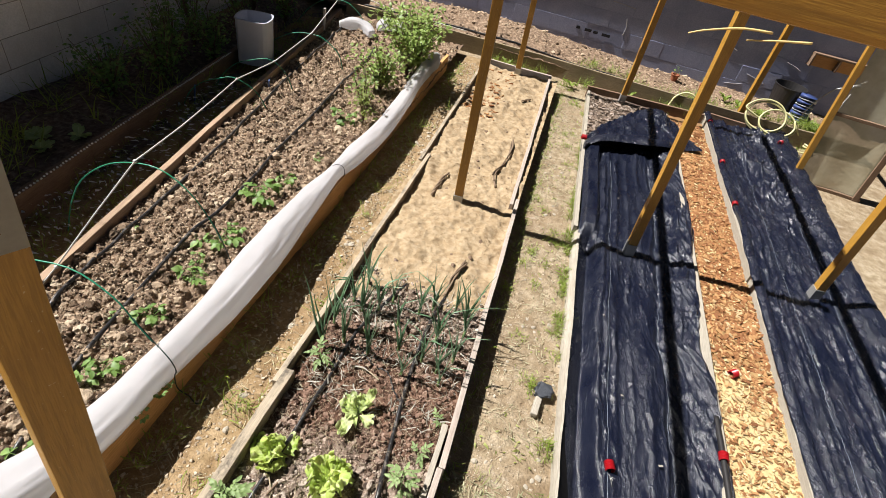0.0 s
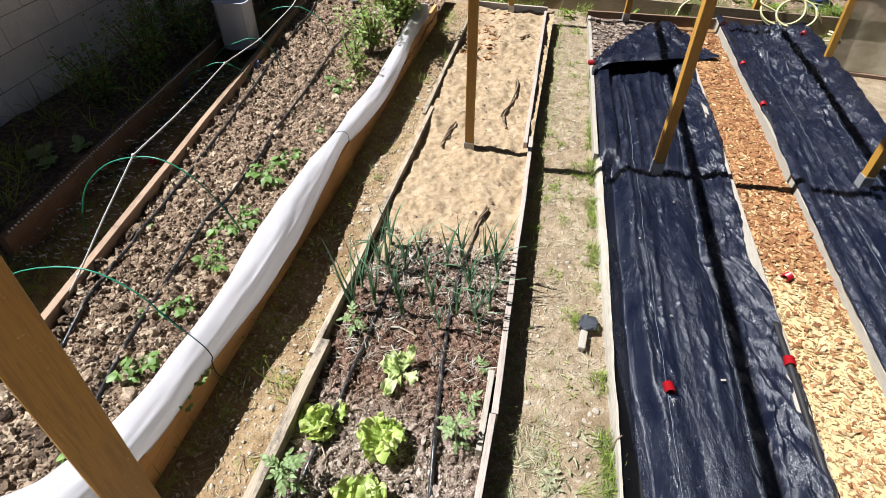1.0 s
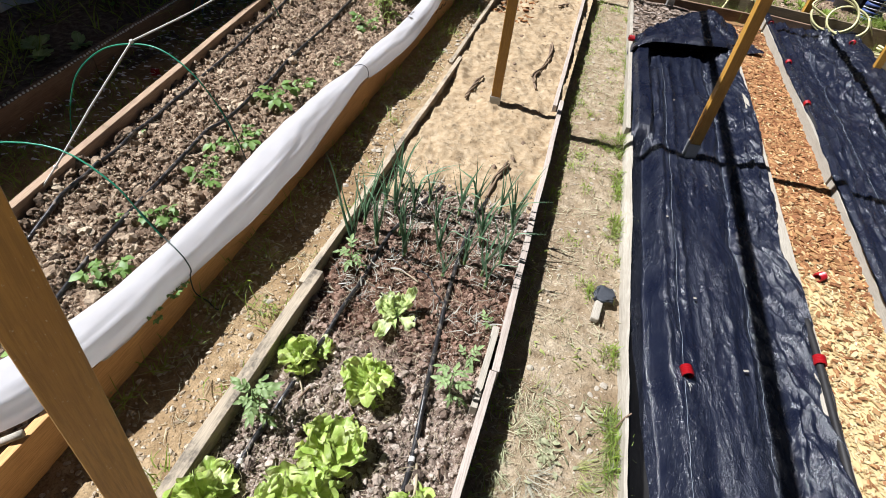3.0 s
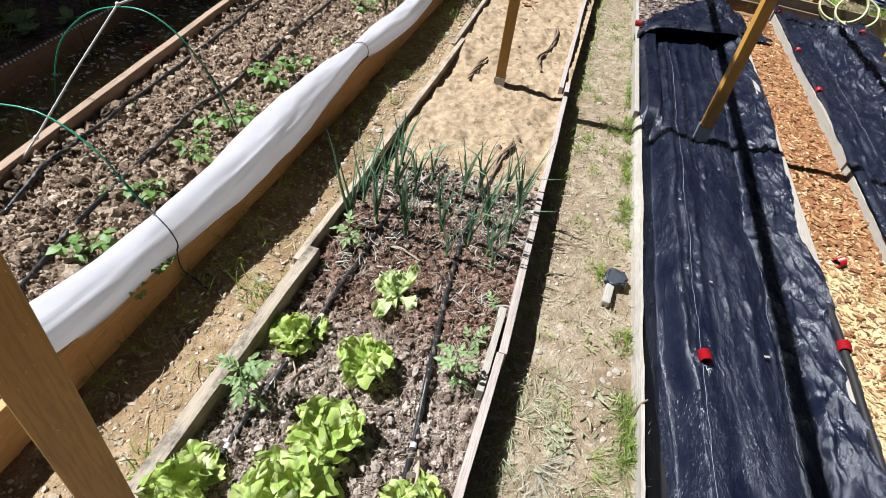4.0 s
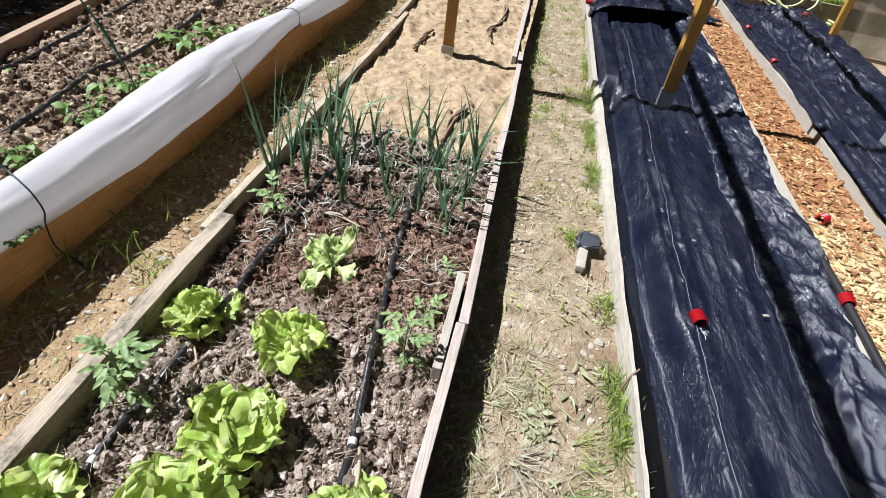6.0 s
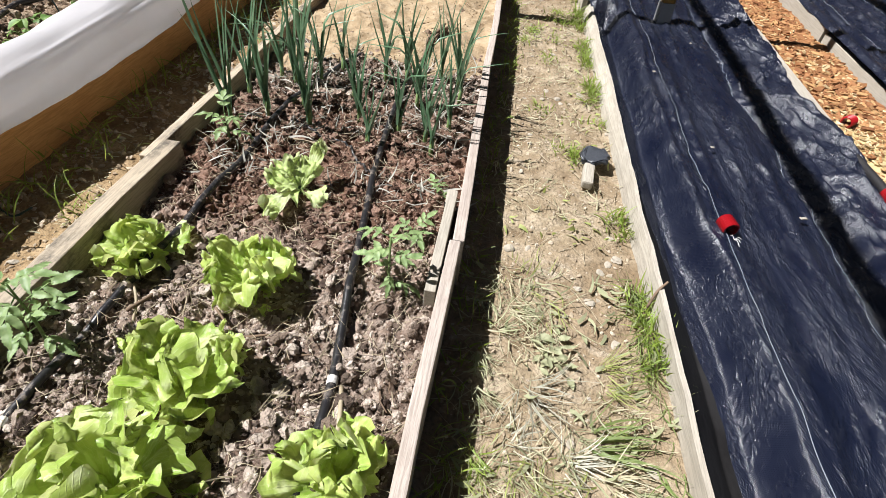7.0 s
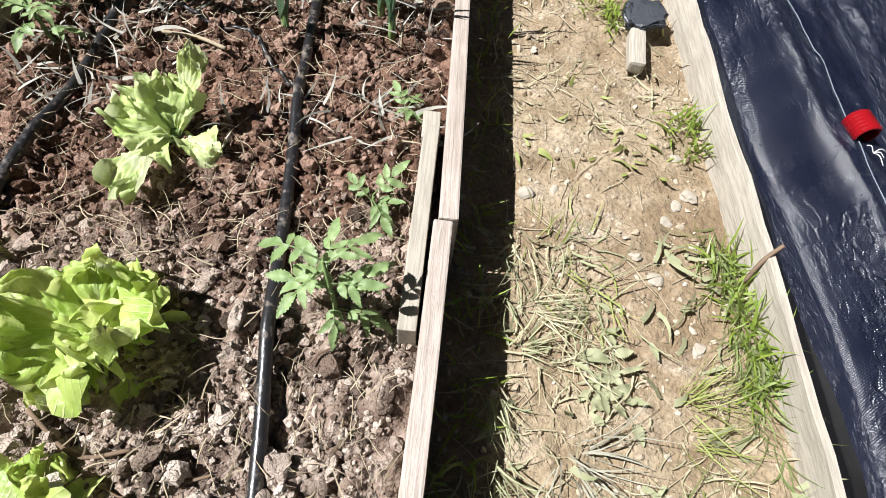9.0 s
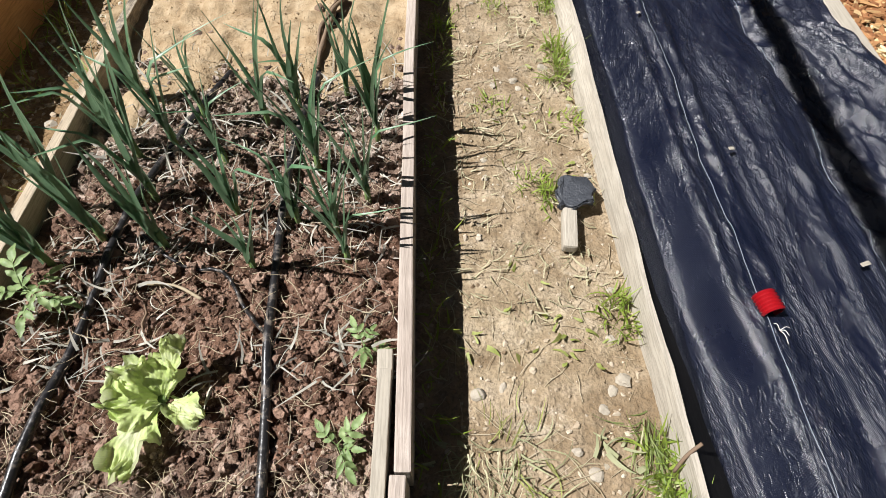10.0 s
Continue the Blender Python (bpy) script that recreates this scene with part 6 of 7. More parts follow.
hose([(-0.72, 0.10), (-0.60, 0.45), (-0.585, 0.73), (-0.57, 0.91), (-0.555, 1.16), (-0.545, 1.46), (-0.535, 1.75), (-0.47, 2.02), (-0.42, 2.2)], mid_z, 0.009, "black drip hose lying on the soil", tags=(0.61,))
hose([(-0.06, 0.2), (-0.085, 0.6), (-0.09, 0.77), (-0.125, 1.02), (-0.16, 1.29), (-0.185, 1.5), (-0.205, 1.8), (-0.20, 2.05), (-0.17, 2.3), (-0.15, 2.45)], mid_z, 0.0095, "black dusty drip hose along the lettuces", tags=(0.79,), lift=0.009)
hose([(-0.50, 1.68), (-0.40, 1.60), (-0.30, 1.58), (-0.24, 1.50), (-0.185, 1.44)], mid_z, 0.004, "thin black hose joining the drip lines", lift=0.004)
hose([(-1.40, 0.5), (-1.46, 0.69), (-1.56, 1.11), (-1.66, 1.78), (-1.67, 2.40), (-1.77, 3.36), (-1.84, 4.3), (-1.9, 4.94), (-1.95, 5.5)], veil_z, 0.010, "black drip hose on the cloddy soil", lift=0.008)
hose([(-1.86, 1.1), (-1.94, 1.50), (-1.99, 1.89), (-2.05, 2.46), (-2.17, 3.35), (-2.33, 4.38), (-2.45, 5.45), (-2.5, 5.9)], veil_z, 0.010, "black drip hose beside the brown board", lift=0.008)
hose([(-2.6, 6.68), (-1.4, 6.74), (0.2, 6.66), (1.6, 6.60)], back_z, 0.012, "black hose along the back bed", lift=0.01)

# ---- red clips ----


def clip_mesh(r, length):
    """An open ribbed clip, a C round the x axis."""
    prof, v, f = np.linspace(-1.0, math.pi + 1.0, 17), [], []
    rows = 13
    for i in range(rows):
        x = (i / (rows - 1) - 0.5) * length
        rr = r * (1.0 + (0.17 if i % 2 else 0.0))
        for q in prof:
            v.append((x, rr * math.cos(q), rr * math.sin(q)))
        for q in prof[::-1]:
            v.append((x, r * 0.84 * math.cos(q), r * 0.84 * math.sin(q)))
    k = len(prof) * 2
    for i in range(rows - 1):
        for j in range(k):
            f.append([i * k + j, i * k + (j + 1) % k, (i + 1) * k + (j + 1) % k, (i + 1) * k + j])
    f.append(list(range(k))[::-1])
    f.append([(rows - 1) * k + j for j in range(k)])
    return mesh_np("clip_body", v, f, RED, False)


CLIP = clip_mesh(0.021, 0.046)
for x, y, z, yaw, label in ((0.815, 1.525, 0.084, 102, "red ribbed plastic clip lying on the tarp"), (1.352, 1.765, 0.118, 88, "red ribbed plastic clip gripping the tarp's edge"),
                            (1.535, 2.42, 0.048, 40, "red plastic clip dropped on the wood chips"), (0.435, 4.66, 0.185, 10, "red plastic clip at the tarp's folded corner"),
                            (1.27, 5.72, 0.12, 30, "red plastic clip on the far tarp scrap"), (1.80, 5.15, 0.125, 85, "red plastic clip holding the outer tarp"),
                            (1.80, 4.36, 0.125, 85, "red plastic clip holding the outer tarp"), (1.80, 6.15, 0.125, 85, "red plastic clip holding the outer tarp"), (2.56, 6.10, 0.13, 60, "red plastic clip on the outer tarp's far corner"),
                            (-2.44, 2.58, 0.03, 30, "red plastic clip lying on the shaded path")):
    c = thing("tarp_clip", label, "clip", pose(x, y, z, 0, 0, yaw), "red clips")
    part("clip_body", CLIP, None, c)
rail = thing("tarp_pipe", "black pipe under the tarp's clipped edge", "pipe")
part("pipe", mesh_np("pipe", *tube_np(smooth_path([(1.352, 0.3, 0.108), (1.352, 1.2, 0.112), (1.352, 1.75, 0.114), (1.35, 2.0, 0.108)], 30), 0.0145, 9), BLACK_PE), None, rail)
rail = thing("tarp_pipe", "black pipe along the outer tarp's edge", "pipe")
part("pipe", mesh_np("pipe", *tube_np(smooth_path([(1.815, 3.9, 0.100), (1.80, 4.4, 0.108), (1.795, 5.4, 0.108), (1.79, 6.3, 0.105)], 30), 0.016, 9), BLACK_PE), None, rail)
for x, y, z, r in ((1.045, 1.615, 0.085, 20), (0.80, 3.9, 0.10, 70), (0.74, 2.5, 0.09, 40), (0.86, 1.95, 0.085, 10), (0.97, 2.9, 0.09, 50)):
    bit = thing("paper_scrap", "small whitish scrap on the black tarp", "scrap", pose(x, y, z, 0, 5, r))
    part("scrap", box_bm(0.024 if x == 1.045 else 0.014, 0.010, 0.003, 0.001, 2, 0.001), PALE_WOOD, bit)

knot = thing("thread_knot", "frayed pale knot of thread on the black tarp", "thread", pose(0.819, 1.466, 0.080))
for k, (dx, dy) in enumerate(((0.022, 0.004), (-0.008, 0.014), (0.014, -0.012), (0.006, -0.030))):
    part("strand", mesh_np("strand", *tube_np(smooth_path([(0, 0, 0.002), (dx * 0.5, dy * 0.5 + 0.003, 0.008), (dx, dy, 0.004)], 8), 0.0009, 5), ROPE), None, knot)

# ---- hatchet on the path ----
hat = thing("hatchet", "old hatchet with a black head and worn wooden handle", "hatchet", pose(0.444, 1.69, 0.020, 0, 0, 84) @ Matrix.Scale(0.88, 4))
bm = box_bm(0.13, 0.040, 0.034, 0.008, 3, 0.004, 4)
part("handle", bm, PALE_WOOD, hat, "worn pale wooden handle", pose(0, 0, -0.012))
bm = bmesh.new()
outline = [(0.115, 0.028), (0.125, -0.022), (0.15, -0.06), (0.20, -0.072), (0.232, -0.055), (0.238, -0.01), (0.225, 0.032), (0.17, 0.035)]
face = bm.faces.new([bm.verts.new((x, y, 0.012)) for x, y in outline])
ext = bmesh.ops.extrude_face_region(bm, geom=[face])
bmesh.ops.translate(bm, verts=[g for g in ext["geom"] if isinstance(g, bmesh.types.BMVert)], vec=(0, 0, 0.022))
bmesh.ops.recalc_face_normals(bm, faces=bm.faces[:])
bmesh.ops.bevel(bm, geom=bm.edges[:], offset=0.006, segments=3, affect="EDGES")
bmesh.ops.subdivide_edges(bm, edges=bm.edges[:], cuts=2, use_grid_fill=True)
lump = random.Random(8)
for v in bm.verts:
    v.co += Vector((lump.uniform(-1, 1), lump.uniform(-1, 1), lump.uniform(-1, 1))) * 0.0022 + Vector((0.005 * math.sin(v.co.y * 130), 0.006 * math.sin(v.co.x * 110 + 1), 0.006 * math.sin(v.co.x * 90 + v.co.y * 120)))
part("head", bm, mat_plain("black_iron", (0.05, 0.055, 0.065), 0.4, 0.5, 0.6, 60, 0.9), hat, "black pitted iron head", pose(0, 0, -0.004))

# short battens fixed inside the middle bed's plank
bat = thing("batten", "short pale batten fixed against the grey plank", "batten", pose(0.047, 1.03, 0.09, 0, 0, 90.0))
part("strip", box_bm(0.335, 0.024, 0.053, 0.002, 3, 0.001, 3), PALE_WOOD, bat)
bat = thing("batten", "small pale wooden block beside the batten", "batten", pose(0.046, 1.35, 0.08, 0, 0, 92))
part("strip", box_bm(0.055, 0.028, 0.052, 0.002), PALE_WOOD, bat)

# roots and sticks in the sawdust, larger twigs on the soil
for k, pts in enumerate(([(-0.17, 4.28), (-0.145, 4.1), (-0.155, 3.88), (-0.20, 3.62), (-0.16, 3.47)], [(-0.53, 3.46), (-0.55, 3.3), (-0.57, 3.13)], [(-0.15, 5.31), (-0.20, 5.27), (-0.24, 5.22)], [(-0.14, 2.52), (-0.175, 2.36), (-0.18, 2.2)])):
    t = thing("root_piece", "dark gnarled root lying in the sawdust", "root", group="roots in the sawdust")
    q = smooth_path([(x, y, float(saw_z(x, y)) + 0.010) for x, y in pts], 30)
    run = np.linspace(0, 1, 30)
    for strand in range(3):
        turn = 6 * run + 2.1 * strand + k
        off = np.stack([0.010 * np.cos(turn), 0.004 * np.sin(3 * turn), 0.006 * np.sin(turn) + 0.004], 1) * (0.5 + 0.8 * vnoise(run * 0 + strand, run, 0.2, 170 + k))[:, None]
        part("root_strand", mesh_np("root_strand", *tube_np((q + off)[strand * 2:30 - 3 * strand], (0.0075 - 0.0015 * strand) * (0.55 + 0.7 * vnoise(run * 0 + strand, run, 0.09, 180 + k))[strand * 2:30 - 3 * strand], 7), ROOT), None, t)
for k, (pts, r, material, label) in enumerate((([(-0.45, 1.55), (-0.385, 1.545), (-0.32, 1.51)], 0.0035, STRAW, "pale dry root lying on the soil"), ([(-0.045, 0.66), (-0.055, 0.73), (-0.075, 0.80)], 0.0045, STRAW, "pale dry stick beside the hose"),
                                        ([(-0.36, 0.90), (-0.30, 0.86), (-0.24, 0.87)], 0.0028, TWIG, "brown twig lying on the soil"), ([(-0.52, 0.86), (-0.515, 0.90), (-0.51, 0.93)], 0.0045, TWIG, "short brown twig stub on the soil"),
                                        ([(-0.60, 0.98), (-0.53, 0.90), (-0.50, 0.84)], 0.003, STRAW, "dry stalk across the drip hose"))):
    t = thing("dry_stick", label, "stick")
    part("stick", mesh_np("stick", *tube_np(smooth_path([(x, y, float(mid_z(x, y)) + 0.014) for x, y in pts], 14), r, 6), material), None, t)
t = thing("dry_stick", "dark twig leaning on the pale board", "stick")
part("stick", mesh_np("stick", *tube_np(smooth_path([(0.572, 1.215, 0.020), (0.585, 1.235, 0.058), (0.605, 1.25, 0.085)], 10), 0.0035, 6), TWIG), None, t)
p = spots(26, -0.76, -0.06, 2.4, 5.9, saw_z)
loose_pieces("bark_piece", pebble_bank(TWIG, 5, 0.15, 32), p, sizes(26, 0.008, 0.022, 0.45, 1.5), "dark lump of bark in the sawdust", "bark", "bark in the sawdust")
p = spots(120, -0.76, -0.4, 4.6, 5.95, saw_z, 0.005)
scatter("bark_bits", CHIP_V, CHIP_F, p, chip_sizes(120, 0.05), RNG, BARK_CHIP, tilt=0.4, jitter=0.08, label="brown bark bits on the sawdust", category="bark", smooth=False)

# ---- far corner: tarp scrap, hose, pots, bucket, framed panel ----
scrap = thing("tarp_scrap", "crumpled piece of black woven tarp", "tarp")


def scrap_place(u, w):
    half = 0.54 * (1 - w) ** 0.9 + 0.07
    x = 1.05 + 0.12 * w + (2 * u - 1) * half + 0.04 * fbm(u, w, 0.25, 143)
    return x, 4.80 + 0.46 * (x - 0.445) / 0.93 * (1 - w) + 1.18 * w + 0.04 * fbm(u, w, 0.25, 144)


def scrap_z(u, w):
    x, y = scrap_place(u, w)
    peak = 0.10 * np.exp(-((x - 1.17) / 0.10) ** 2 - ((y - 5.75) / 0.20) ** 2)
    return 0.115 - 0.06 * sstep(1.36, 1.46, x) + peak + 0.05 * np.abs(fbm(x, y, 0.2, 141)) + 0.02 * np.abs(fbm(x + 0.5 * y, y, 0.07, 142))


part("woven_sheet", field("scrap_flat", np.linspace(0, 1, 70), np.linspace(0, 1, 70), scrap_z, SHINY_TARP, scrap_place).data, None, scrap)
bpy.data.objects.remove(bpy.data.objects["scrap_flat"])

YELLOW = mat_plain("yellow_hose", (0.74, 0.7, 0.36), 0.5, 0.4, 0.2, 30, 0.1)
garden_hose = thing("garden_hose", "pale yellow garden hose lying in loose coils", "hose")
def hose_ring(x, y, z, rx, ry, rise, turns, start):
    """Turns of hose; rise tilts them up against the plank behind."""
    return [(x + rx * (1 + 0.06 * math.sin(1.3 * a)) * math.cos(a), y + ry * math.sin(a), z + rise * math.sin(a) + 0.004 * a) for a in np.arange(start, start + 6.28 * turns, 0.45)]


coil = hose_ring(2.40, 6.44, 0.21, 0.22, 0.09, 0.14, 2.1, 2.6) + hose_ring(2.54, 6.42, 0.18, 0.20, 0.09, 0.12, 1.6, 3.0) + [(2.92, 6.5, 0.05), (3.05, 6.55, 0.03)] + hose_ring(2.86, 6.38, 0.02, 0.15, 0.13, 0.01, 1.2, 0.6)
part("loop", mesh_np("loop", *tube_np(smooth_path(coil, 260), 0.0105, 8), YELLOW), None, garden_hose)
loop2 = [(1.30, 6.36, 0.03), (1.36, 6.42, 0.08), (1.40, 6.46, 0.18), (1.49, 6.47, 0.25), (1.60, 6.46, 0.24), (1.68, 6.44, 0.14), (1.66, 6.40, 0.05), (1.56, 6.36, 0.03)]
garden_hose2 = thing("garden_hose", "pale yellow hose looping over the plank edge", "hose")
part("loop", mesh_np("loop", *tube_np(smooth_path(loop2, 80), 0.0105, 8), YELLOW), None, garden_hose2)
cable = thing("cable", "thin black cable coiled on the ground", "cable")
part("loop", mesh_np("loop", *tube_np(smooth_path([(2.68 + 0.13 * math.cos(a), 6.05 + 0.14 * math.sin(a), 0.02 + 0.004 * a) for a in np.arange(0, 11, 0.5)], 100), 0.006, 6), BLACK_PE), None, cable)


def vessel(name, label, category, x, y, z, r0, r1, h, material, wall=0.006, rim=0.006, sides=28, square=0.0, lean=0.0):
    """An open round or squarish vessel with walls, floor and rim."""
    t = thing(name, label, category, pose(x, y, z, lean, 0, 15))
    w = np.linspace(0, 2 * math.pi, sides, endpoint=False)
    shape = 1 / np.maximum(np.abs(np.cos(w)), np.abs(np.sin(w))) ** square
    prof = [(r0, 0), (r0 + (r1 - r0) * 0.5, h * 0.5), (r1, h - 0.01), (r1 + rim, h - 0.008), (r1 + rim, h), (r1 - wall, h), (r0 + (r1 - r0) * 0.5 - wall, h * 0.5), (r0 - wall, 0.012)]
    v = np.array([(r * c * k, r * s * k, q) for r, q in prof for c, s, k in zip(np.cos(w), np.sin(w), shape)])
    f = [[i * sides + k, i * sides + (k + 1) % sides, (i + 1) * sides + (k + 1) % sides, (i + 1) * sides + k] for i in range(len(prof) - 1) for k in range(sides)]
    f += [list(range(sides))[::-1], [(len(prof) - 1) * sides + k for k in range(sides)]]
    part("shell", mesh_np("shell", v, f, material, False), None, t)
    return t


vessel("plastic_container", "whitish cut-open plastic container on the shaded path", "container", -2.74, 4.42, 0.10, 0.15, 0.155, 0.40, mat_plain("milky_plastic", (0.55, 0.58, 0.68), 0.4, 0.4, 0.12, 8, 0.05), square=0.55)
vessel("plant_pot", "large black plastic plant pot by the wall", "pot", 2.76, 7.22, 0.14, 0.14, 0.19, 0.30, BLACK_PE)
TERRACOTTA = mat_plain("terracotta", (0.4, 0.14, 0.07), 0.8)
for x, y in ((1.44, 7.2), (1.80, 7.14)):
    vessel("plant_pot", "small terracotta pot with a seedling", "pot", x, y, float(back_z(x, y)) - 0.01, 0.035, 0.05, 0.09, TERRACOTTA)
    small_plant("potted_seedling", x, y, float(back_z(x, y)) + 0.07, "small green seedling growing in the pot", "seedling", berry_bank, 7, 0.06, int(x * 50), 0.6)
for k, (x, y) in enumerate(((2.05, 6.95), (2.2, 6.85), (2.45, 6.75), (0.9, 6.42), (-0.6, 6.35), (0.2, 6.3), (3.0, 6.6), (3.1, 6.85))):
    small_plant("leafy_weed", x, y, 0.02 if y < 6.5 else 0.14, "bright green weed by the plank edging", "weed", [lettuce_leaf(0.08, 0.02, 0.8, 0.9, 0.003, 900, GRASS), lettuce_leaf(0.10, 0.018, 0.9, 1.0, 0.003, 901, GRASS)], 10, 0.03, 800 + k, 1.1, "weeds by the edging", False)
bag = thing("striped_bag", "blue and white striped bag beside the pot", "bag", pose(2.92, 6.98, 0.13, -8, 6, 20))
WHITE_P, BLUE_P = mat_plain("white_plastic", (0.75, 0.76, 0.78), 0.5), mat_plain("dark_blue_plastic", (0.04, 0.07, 0.22), 0.5)
for k in range(9):
    v, f = tube_np([(0, 0, 0.034 * k), (0.003 * (k % 2), 0.002, 0.034 * k + 0.017), (0, 0, 0.034 * (k + 1) - 0.0005)], (0.10, 0.104, 0.10), 18, True)
    part("band", mesh_np("band", v, f, WHITE_P if k % 2 else BLUE_P), None, bag, "white stripe" if k % 2 else "dark blue stripe")
tap = thing("standpipe", "grey metal standpipe with a brass-like tap", "tap", pose(3.02, 6.5, 0))
part("pipe", mesh_np("pipe", *tube_np([(0.0, 0, 0), (0.03, 0.02, 0.4), (0.08, 0.05, 0.78)], 0.013, 8), STEEL), None, tap)
tap_head = part("head", mesh_np("head", *tube_np([(0.02, 0.05, 0.74), (0.08, 0.05, 0.77), (0.15, 0.03, 0.76)], (0.02, 0.026, 0.018), 8), STEEL), None, tap)
part("lever", mesh_np("lever", *tube_np([(0.08, 0.05, 0.79), (0.12, 0.03, 0.84), (0.14, 0.0, 0.85)], 0.008, 6), ROPE), None, tap_head, "pale tap lever")
part("flexible_tube", mesh_np("flexible_tube", *tube_np(smooth_path([(0.02, 0.05, 0.74), (-0.1, 0.08, 0.66), (-0.2, 0.1, 0.45), (-0.22, 0.1, 0.3)], 24), 0.007, 6), STEEL), None, tap)
crate = thing("wooden_shelf", "small brown wooden shelf box on the dark wall", "shelf", pose(2.86, 7.44, 0.66))
part("shelf_top", box_bm(0.62, 0.10, 0.02, 0.002), BROWN_WOOD, crate, m=pose(0, 0, 0.14))
part("back_panel", box_bm(0.62, 0.02, 0.14, 0.002), ORANGE_WOOD, crate, m=pose(0, 0.03, 0))
part("side_panel", box_bm(0.02, 0.10, 0.14, 0.002), BROWN_WOOD, crate, m=pose(0, 0, 0))
part("side_panel", box_bm(0.02, 0.10, 0.14, 0.002), BROWN_WOOD, crate, m=pose(0.3, 0, 0))

panel = thing("framed_panel", "clouded plastic sheet in a stained wooden frame", "panel", pose(2.645, 5.5, 0.0, 0, 0, -4))
m = Nodes("clouded_sheet", 0.16, 0.6)
m.color(m.ramp(m.noise(3.5, 4), (0.3, (0.36, 0.34, 0.22)), (0.7, (0.60, 0.58, 0.44)))).set("Alpha", 0.82)
m.bump(m.noise(4, 3), 0.3, 0.03)
part("frame_post", box_bm(1.75, 0.055, 0.055, 0.004, 4, 0.003, 5), POST_WOOD, panel, m=pose(0, 0, 0, 0, -95, 0))
part("frame_post", box_bm(1.75, 0.055, 0.055, 0.004, 4, 0.003, 6), BROWN_WOOD, panel, m=pose(0.60, 0, 0, 0, -93, 0))
part("frame_rail", box_bm(0.62, 0.04, 0.03, 0.003), BROWN_WOOD, panel, m=pose(0, 0, 0.0))
part("frame_rail", box_bm(0.66, 0.04, 0.03, 0.003), BROWN_WOOD, panel, m=pose(-0.08, 0, 0.72))
sheet = bmesh.new()
bmesh.ops.create_grid(sheet, x_segments=14, y_segments=20, size=0.5)
for v in sheet.verts:
    q = v.co.y + 0.5
    v.co = Vector(((v.co.x + 0.5) * 0.6 - 0.13 * q, 0.012 * math.sin(9 * v.co.x + 4 * q), q * 1.7))
part("clouded_sheet", sheet, m.mat, panel, "clouded translucent plastic sheet", smooth=True)
# marks on the dark wall
CHALK = mat_plain("chalk_mark", (0.45, 0.45, 0.46), 0.9)
marks = thing("wall_marking", "faint pale scratches on the dark wall", "marking")
for a, b in (((0.66, 0.42), (0.64, 0.62)), ((2.66, 0.62), (2.85, 0.56)), ((1.9, 0.63), (2.05, 0.60)), ((2.3, 0.37), (2.55, 0.30)), ((2.1, 0.2), (2.3, 0.24)), ((0.4, 0.78), (0.7, 0.76))):
    part("scratch", mesh_np("scratch", *tube_np(smooth_path([(a[0], 7.477, a[1]), ((a[0] + b[0]) / 2 + 0.02, 7.477, (a[1] + b[1]) / 2), (b[0], 7.477, b[1])], 10), 0.0045, 5), CHALK), None, marks)
FAINT = mat_plain("faint_print", (0.03, 0.032, 0.04), 0.8)
stamp = thing("wall_print", "faint dark illegible printing on the wall", "marking")
for k, wd in enumerate((0.05, 0.09, 0.06, 0.11)):
    part("bar", box_bm(wd, 0.004, 0.035, 0.001), FAINT, stamp, m=pose(0.06 + 0.115 * k, 7.476, 0.36 - 0.004 * k))

p = spots(900, -0.68, 0.04, 1.35, 2.25, mid_z, 0.004)
p = p[vnoise(p[:, 0], p[:, 1], 0.2, 161) > 0.45]
blades("dry_weeds", p, RNG.uniform(0.02, 0.09, len(p)), RNG.uniform(0.0008, 0.0028, len(p)), RNG.uniform(0.0, 0.8, len(p)), mat_leaf("grey_dry_weed", (0.36, 0.34, 0.28), (0.6, 0.58, 0.5), 0.8, 0.1), RNG, "grey dried weeds among the leeks", "weeds", 0.5)
p = spots(900, -1.1, -0.76, 0.4, 6.2, ground_z, 0.004)
p = p[vnoise(p[:, 0], p[:, 1], 0.25, 163) > 0.45]
blades("dry_grass", p, RNG.uniform(0.02, 0.07, len(p)), RNG.uniform(0.0006, 0.002, len(p)), RNG.uniform(0.0, 0.35, len(p)), HAY, RNG, "dry grass on the path between the beds", "grass", 0.3)
p = spots(1500, 0.10, 0.54, 1.6, 6.2, ground_z, 0.004)
p = p[vnoise(p[:, 0], p[:, 1], 0.22, 165) > 0.42]
blades("dry_grass", p, RNG.uniform(0.02, 0.07, len(p)), RNG.uniform(0.0006, 0.002, len(p)), RNG.uniform(0.0, 0.4, len(p)), HAY, RNG, "dry grass scattered along the path", "grass", 0.3)

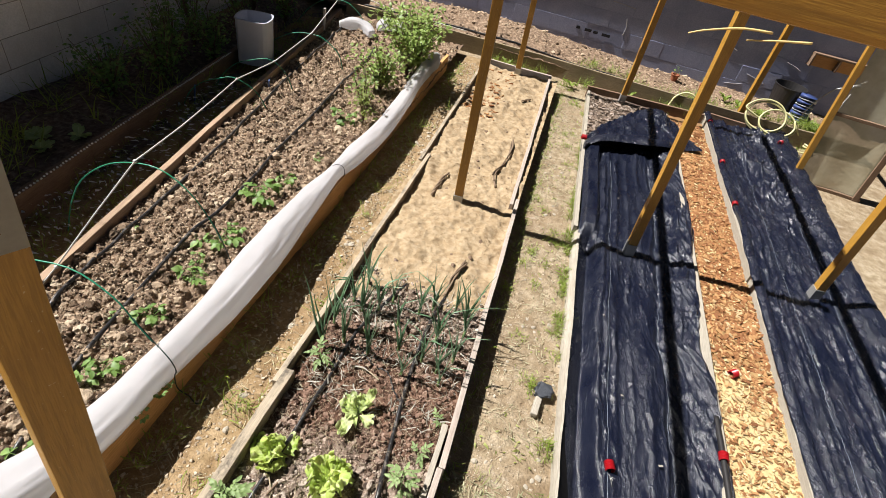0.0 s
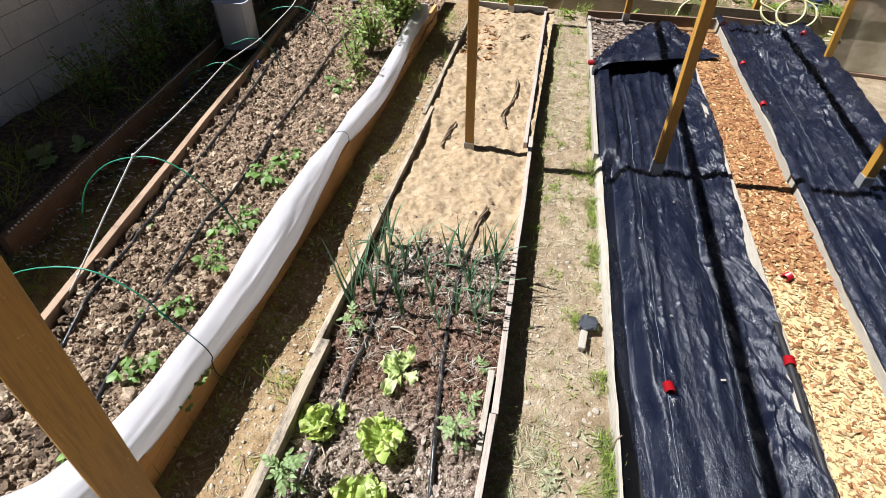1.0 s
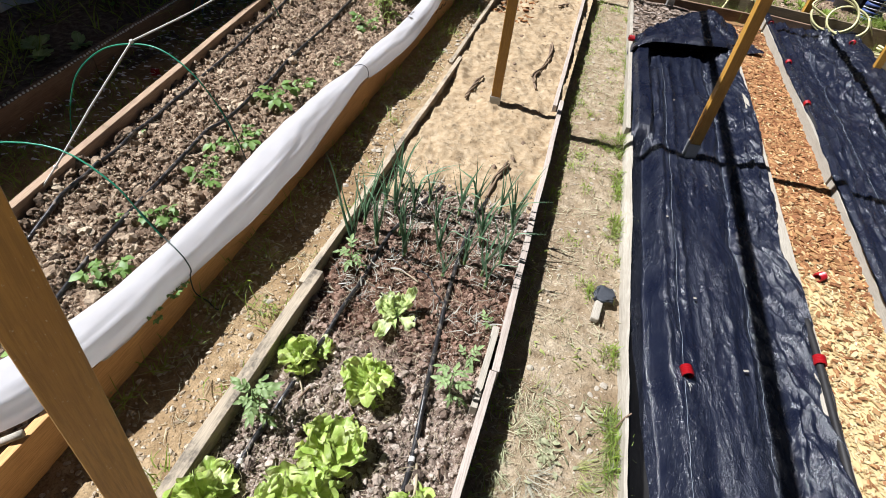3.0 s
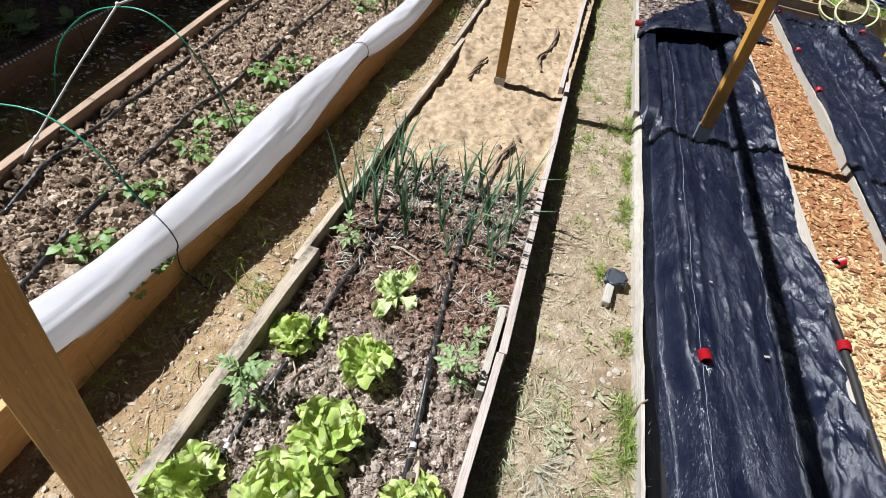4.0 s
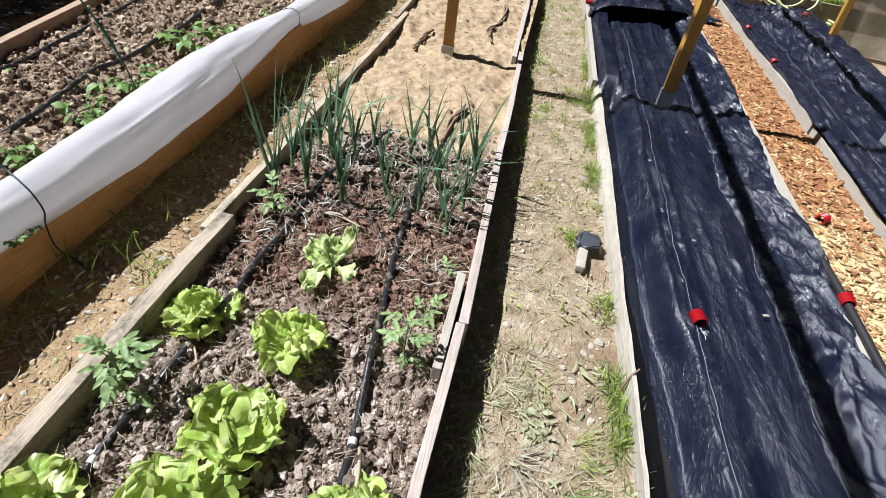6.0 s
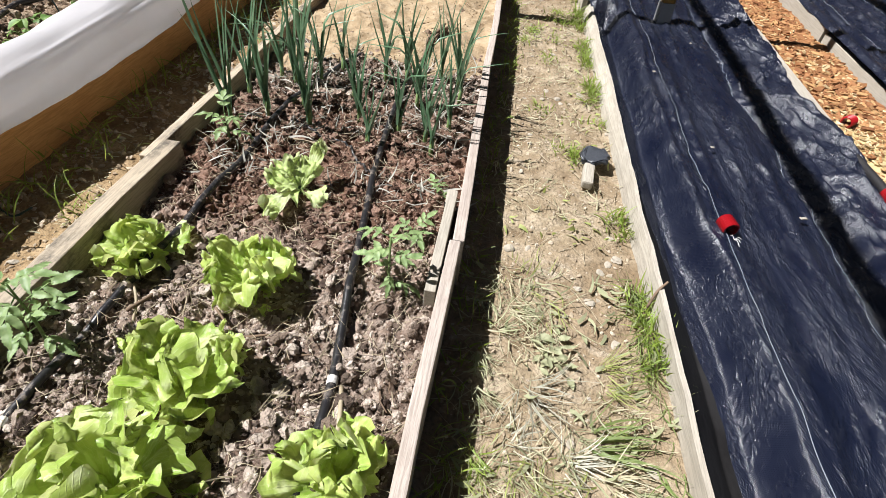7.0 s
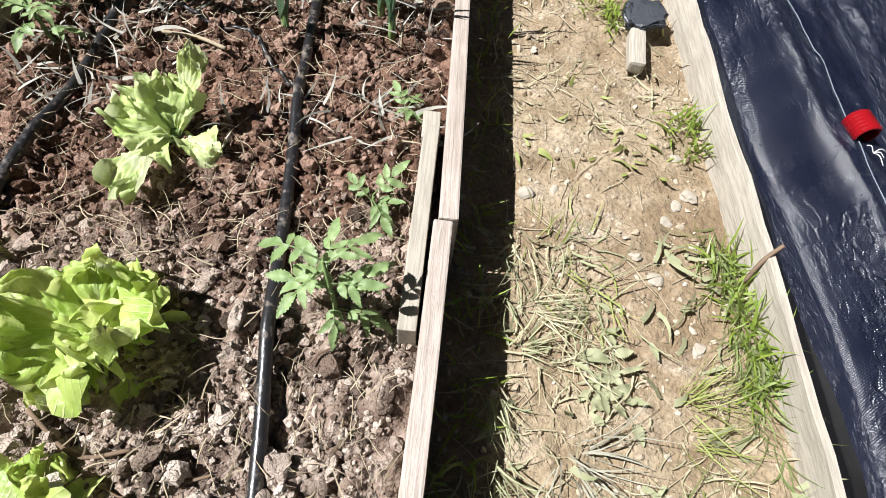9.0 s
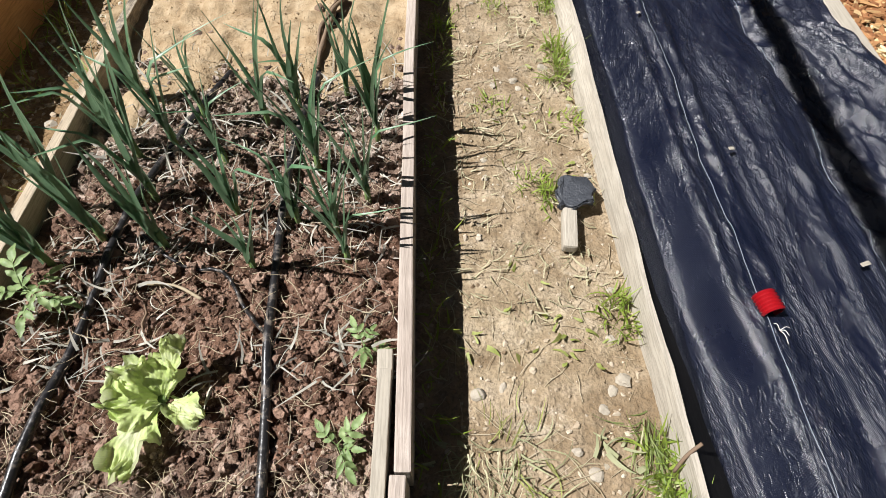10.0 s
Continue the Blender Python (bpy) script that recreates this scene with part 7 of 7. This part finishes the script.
# pale bits stand for light dashes on thin netting over shaded path and plank
NET = mat_plain("pale_net_light", (0.9, 0.88, 0.84), 0.4, 0.5, 0.2, 60, 0.1)
rows, cols = np.meshgrid(np.arange(1.55, 3.9, 0.034), np.arange(0.03, 0.55, 0.055), indexing="ij")
keep = RNG.uniform(0, 1, rows.shape) > 0.2
ny = rows[keep] + RNG.normal(0, 0.006, keep.sum())
nx = -2.66 - 0.125 * (ny - 1.9) + cols[keep] + RNG.normal(0, 0.010, keep.sum())
p = np.stack([nx, ny, ground_z(nx, ny) + 0.05 + RNG.uniform(0, 0.03, len(nx))], 1)
blades("net_threads", p, RNG.uniform(0.02, 0.05, len(p)), RNG.uniform(0.003, 0.0055, len(p)), RNG.uniform(-0.1, 0.2, len(p)), NET, RNG, "pale bits standing for light dashes on thin netting over the shaded path", "netting", 0.1, RNG.normal(0.1, 0.2, len(p)))
ny = np.arange(1.65, 4.3, 0.026)
nx = np.interp(ny, (1.6, 2.4, 5.3), (-2.62, -2.72, -3.05)) + 0.016 + RNG.normal(0, 0.002, len(ny))
scatter("net_knots", *ICO[1], np.stack([nx, ny, 0 * ny + 0.164], 1), np.full((len(ny), 3), 0.0075), RNG, NET, label="pale dots standing for light spots on thin netting along the dark plank", category="netting")

# the nearest wood chips, each a piece of its own on shared meshes
rng = np.random.RandomState(515)
CHIP_STOPS = ((0.0, (0.2, 0.08, 0.035)), (0.3, (0.4, 0.19, 0.08)), (0.55, (0.56, 0.36, 0.16)), (1.0, (0.74, 0.58, 0.34)))
LONE_CHIP = mat_chip("lone_wood_chip", *CHIP_STOPS, single=True)
chips = [mesh_np("wood_chip", (CHIP_V + rng.normal(0, 0.10, CHIP_V.shape)) * np.array([1.0, w, 0.2]), CHIP_F, LONE_CHIP, False) for w in (0.3, 0.4, 0.5, 0.6, 0.45, 0.7)]
turn = random.Random(516)
for k in range(300):
    x, y = turn.uniform(1.40, 1.77), turn.uniform(1.5, 3.2)
    size = turn.uniform(0.018, 0.034) * (1.0 if y < 2.4 else 1.35)
    part("wood_chip", chips[k % len(chips)], None, chip_bed, m=pose(x, y, float(chip_z(x, y)) + 0.012, turn.uniform(-25, 25), turn.uniform(-25, 25), turn.uniform(0, 360)) @ Matrix.Scale(size, 4))
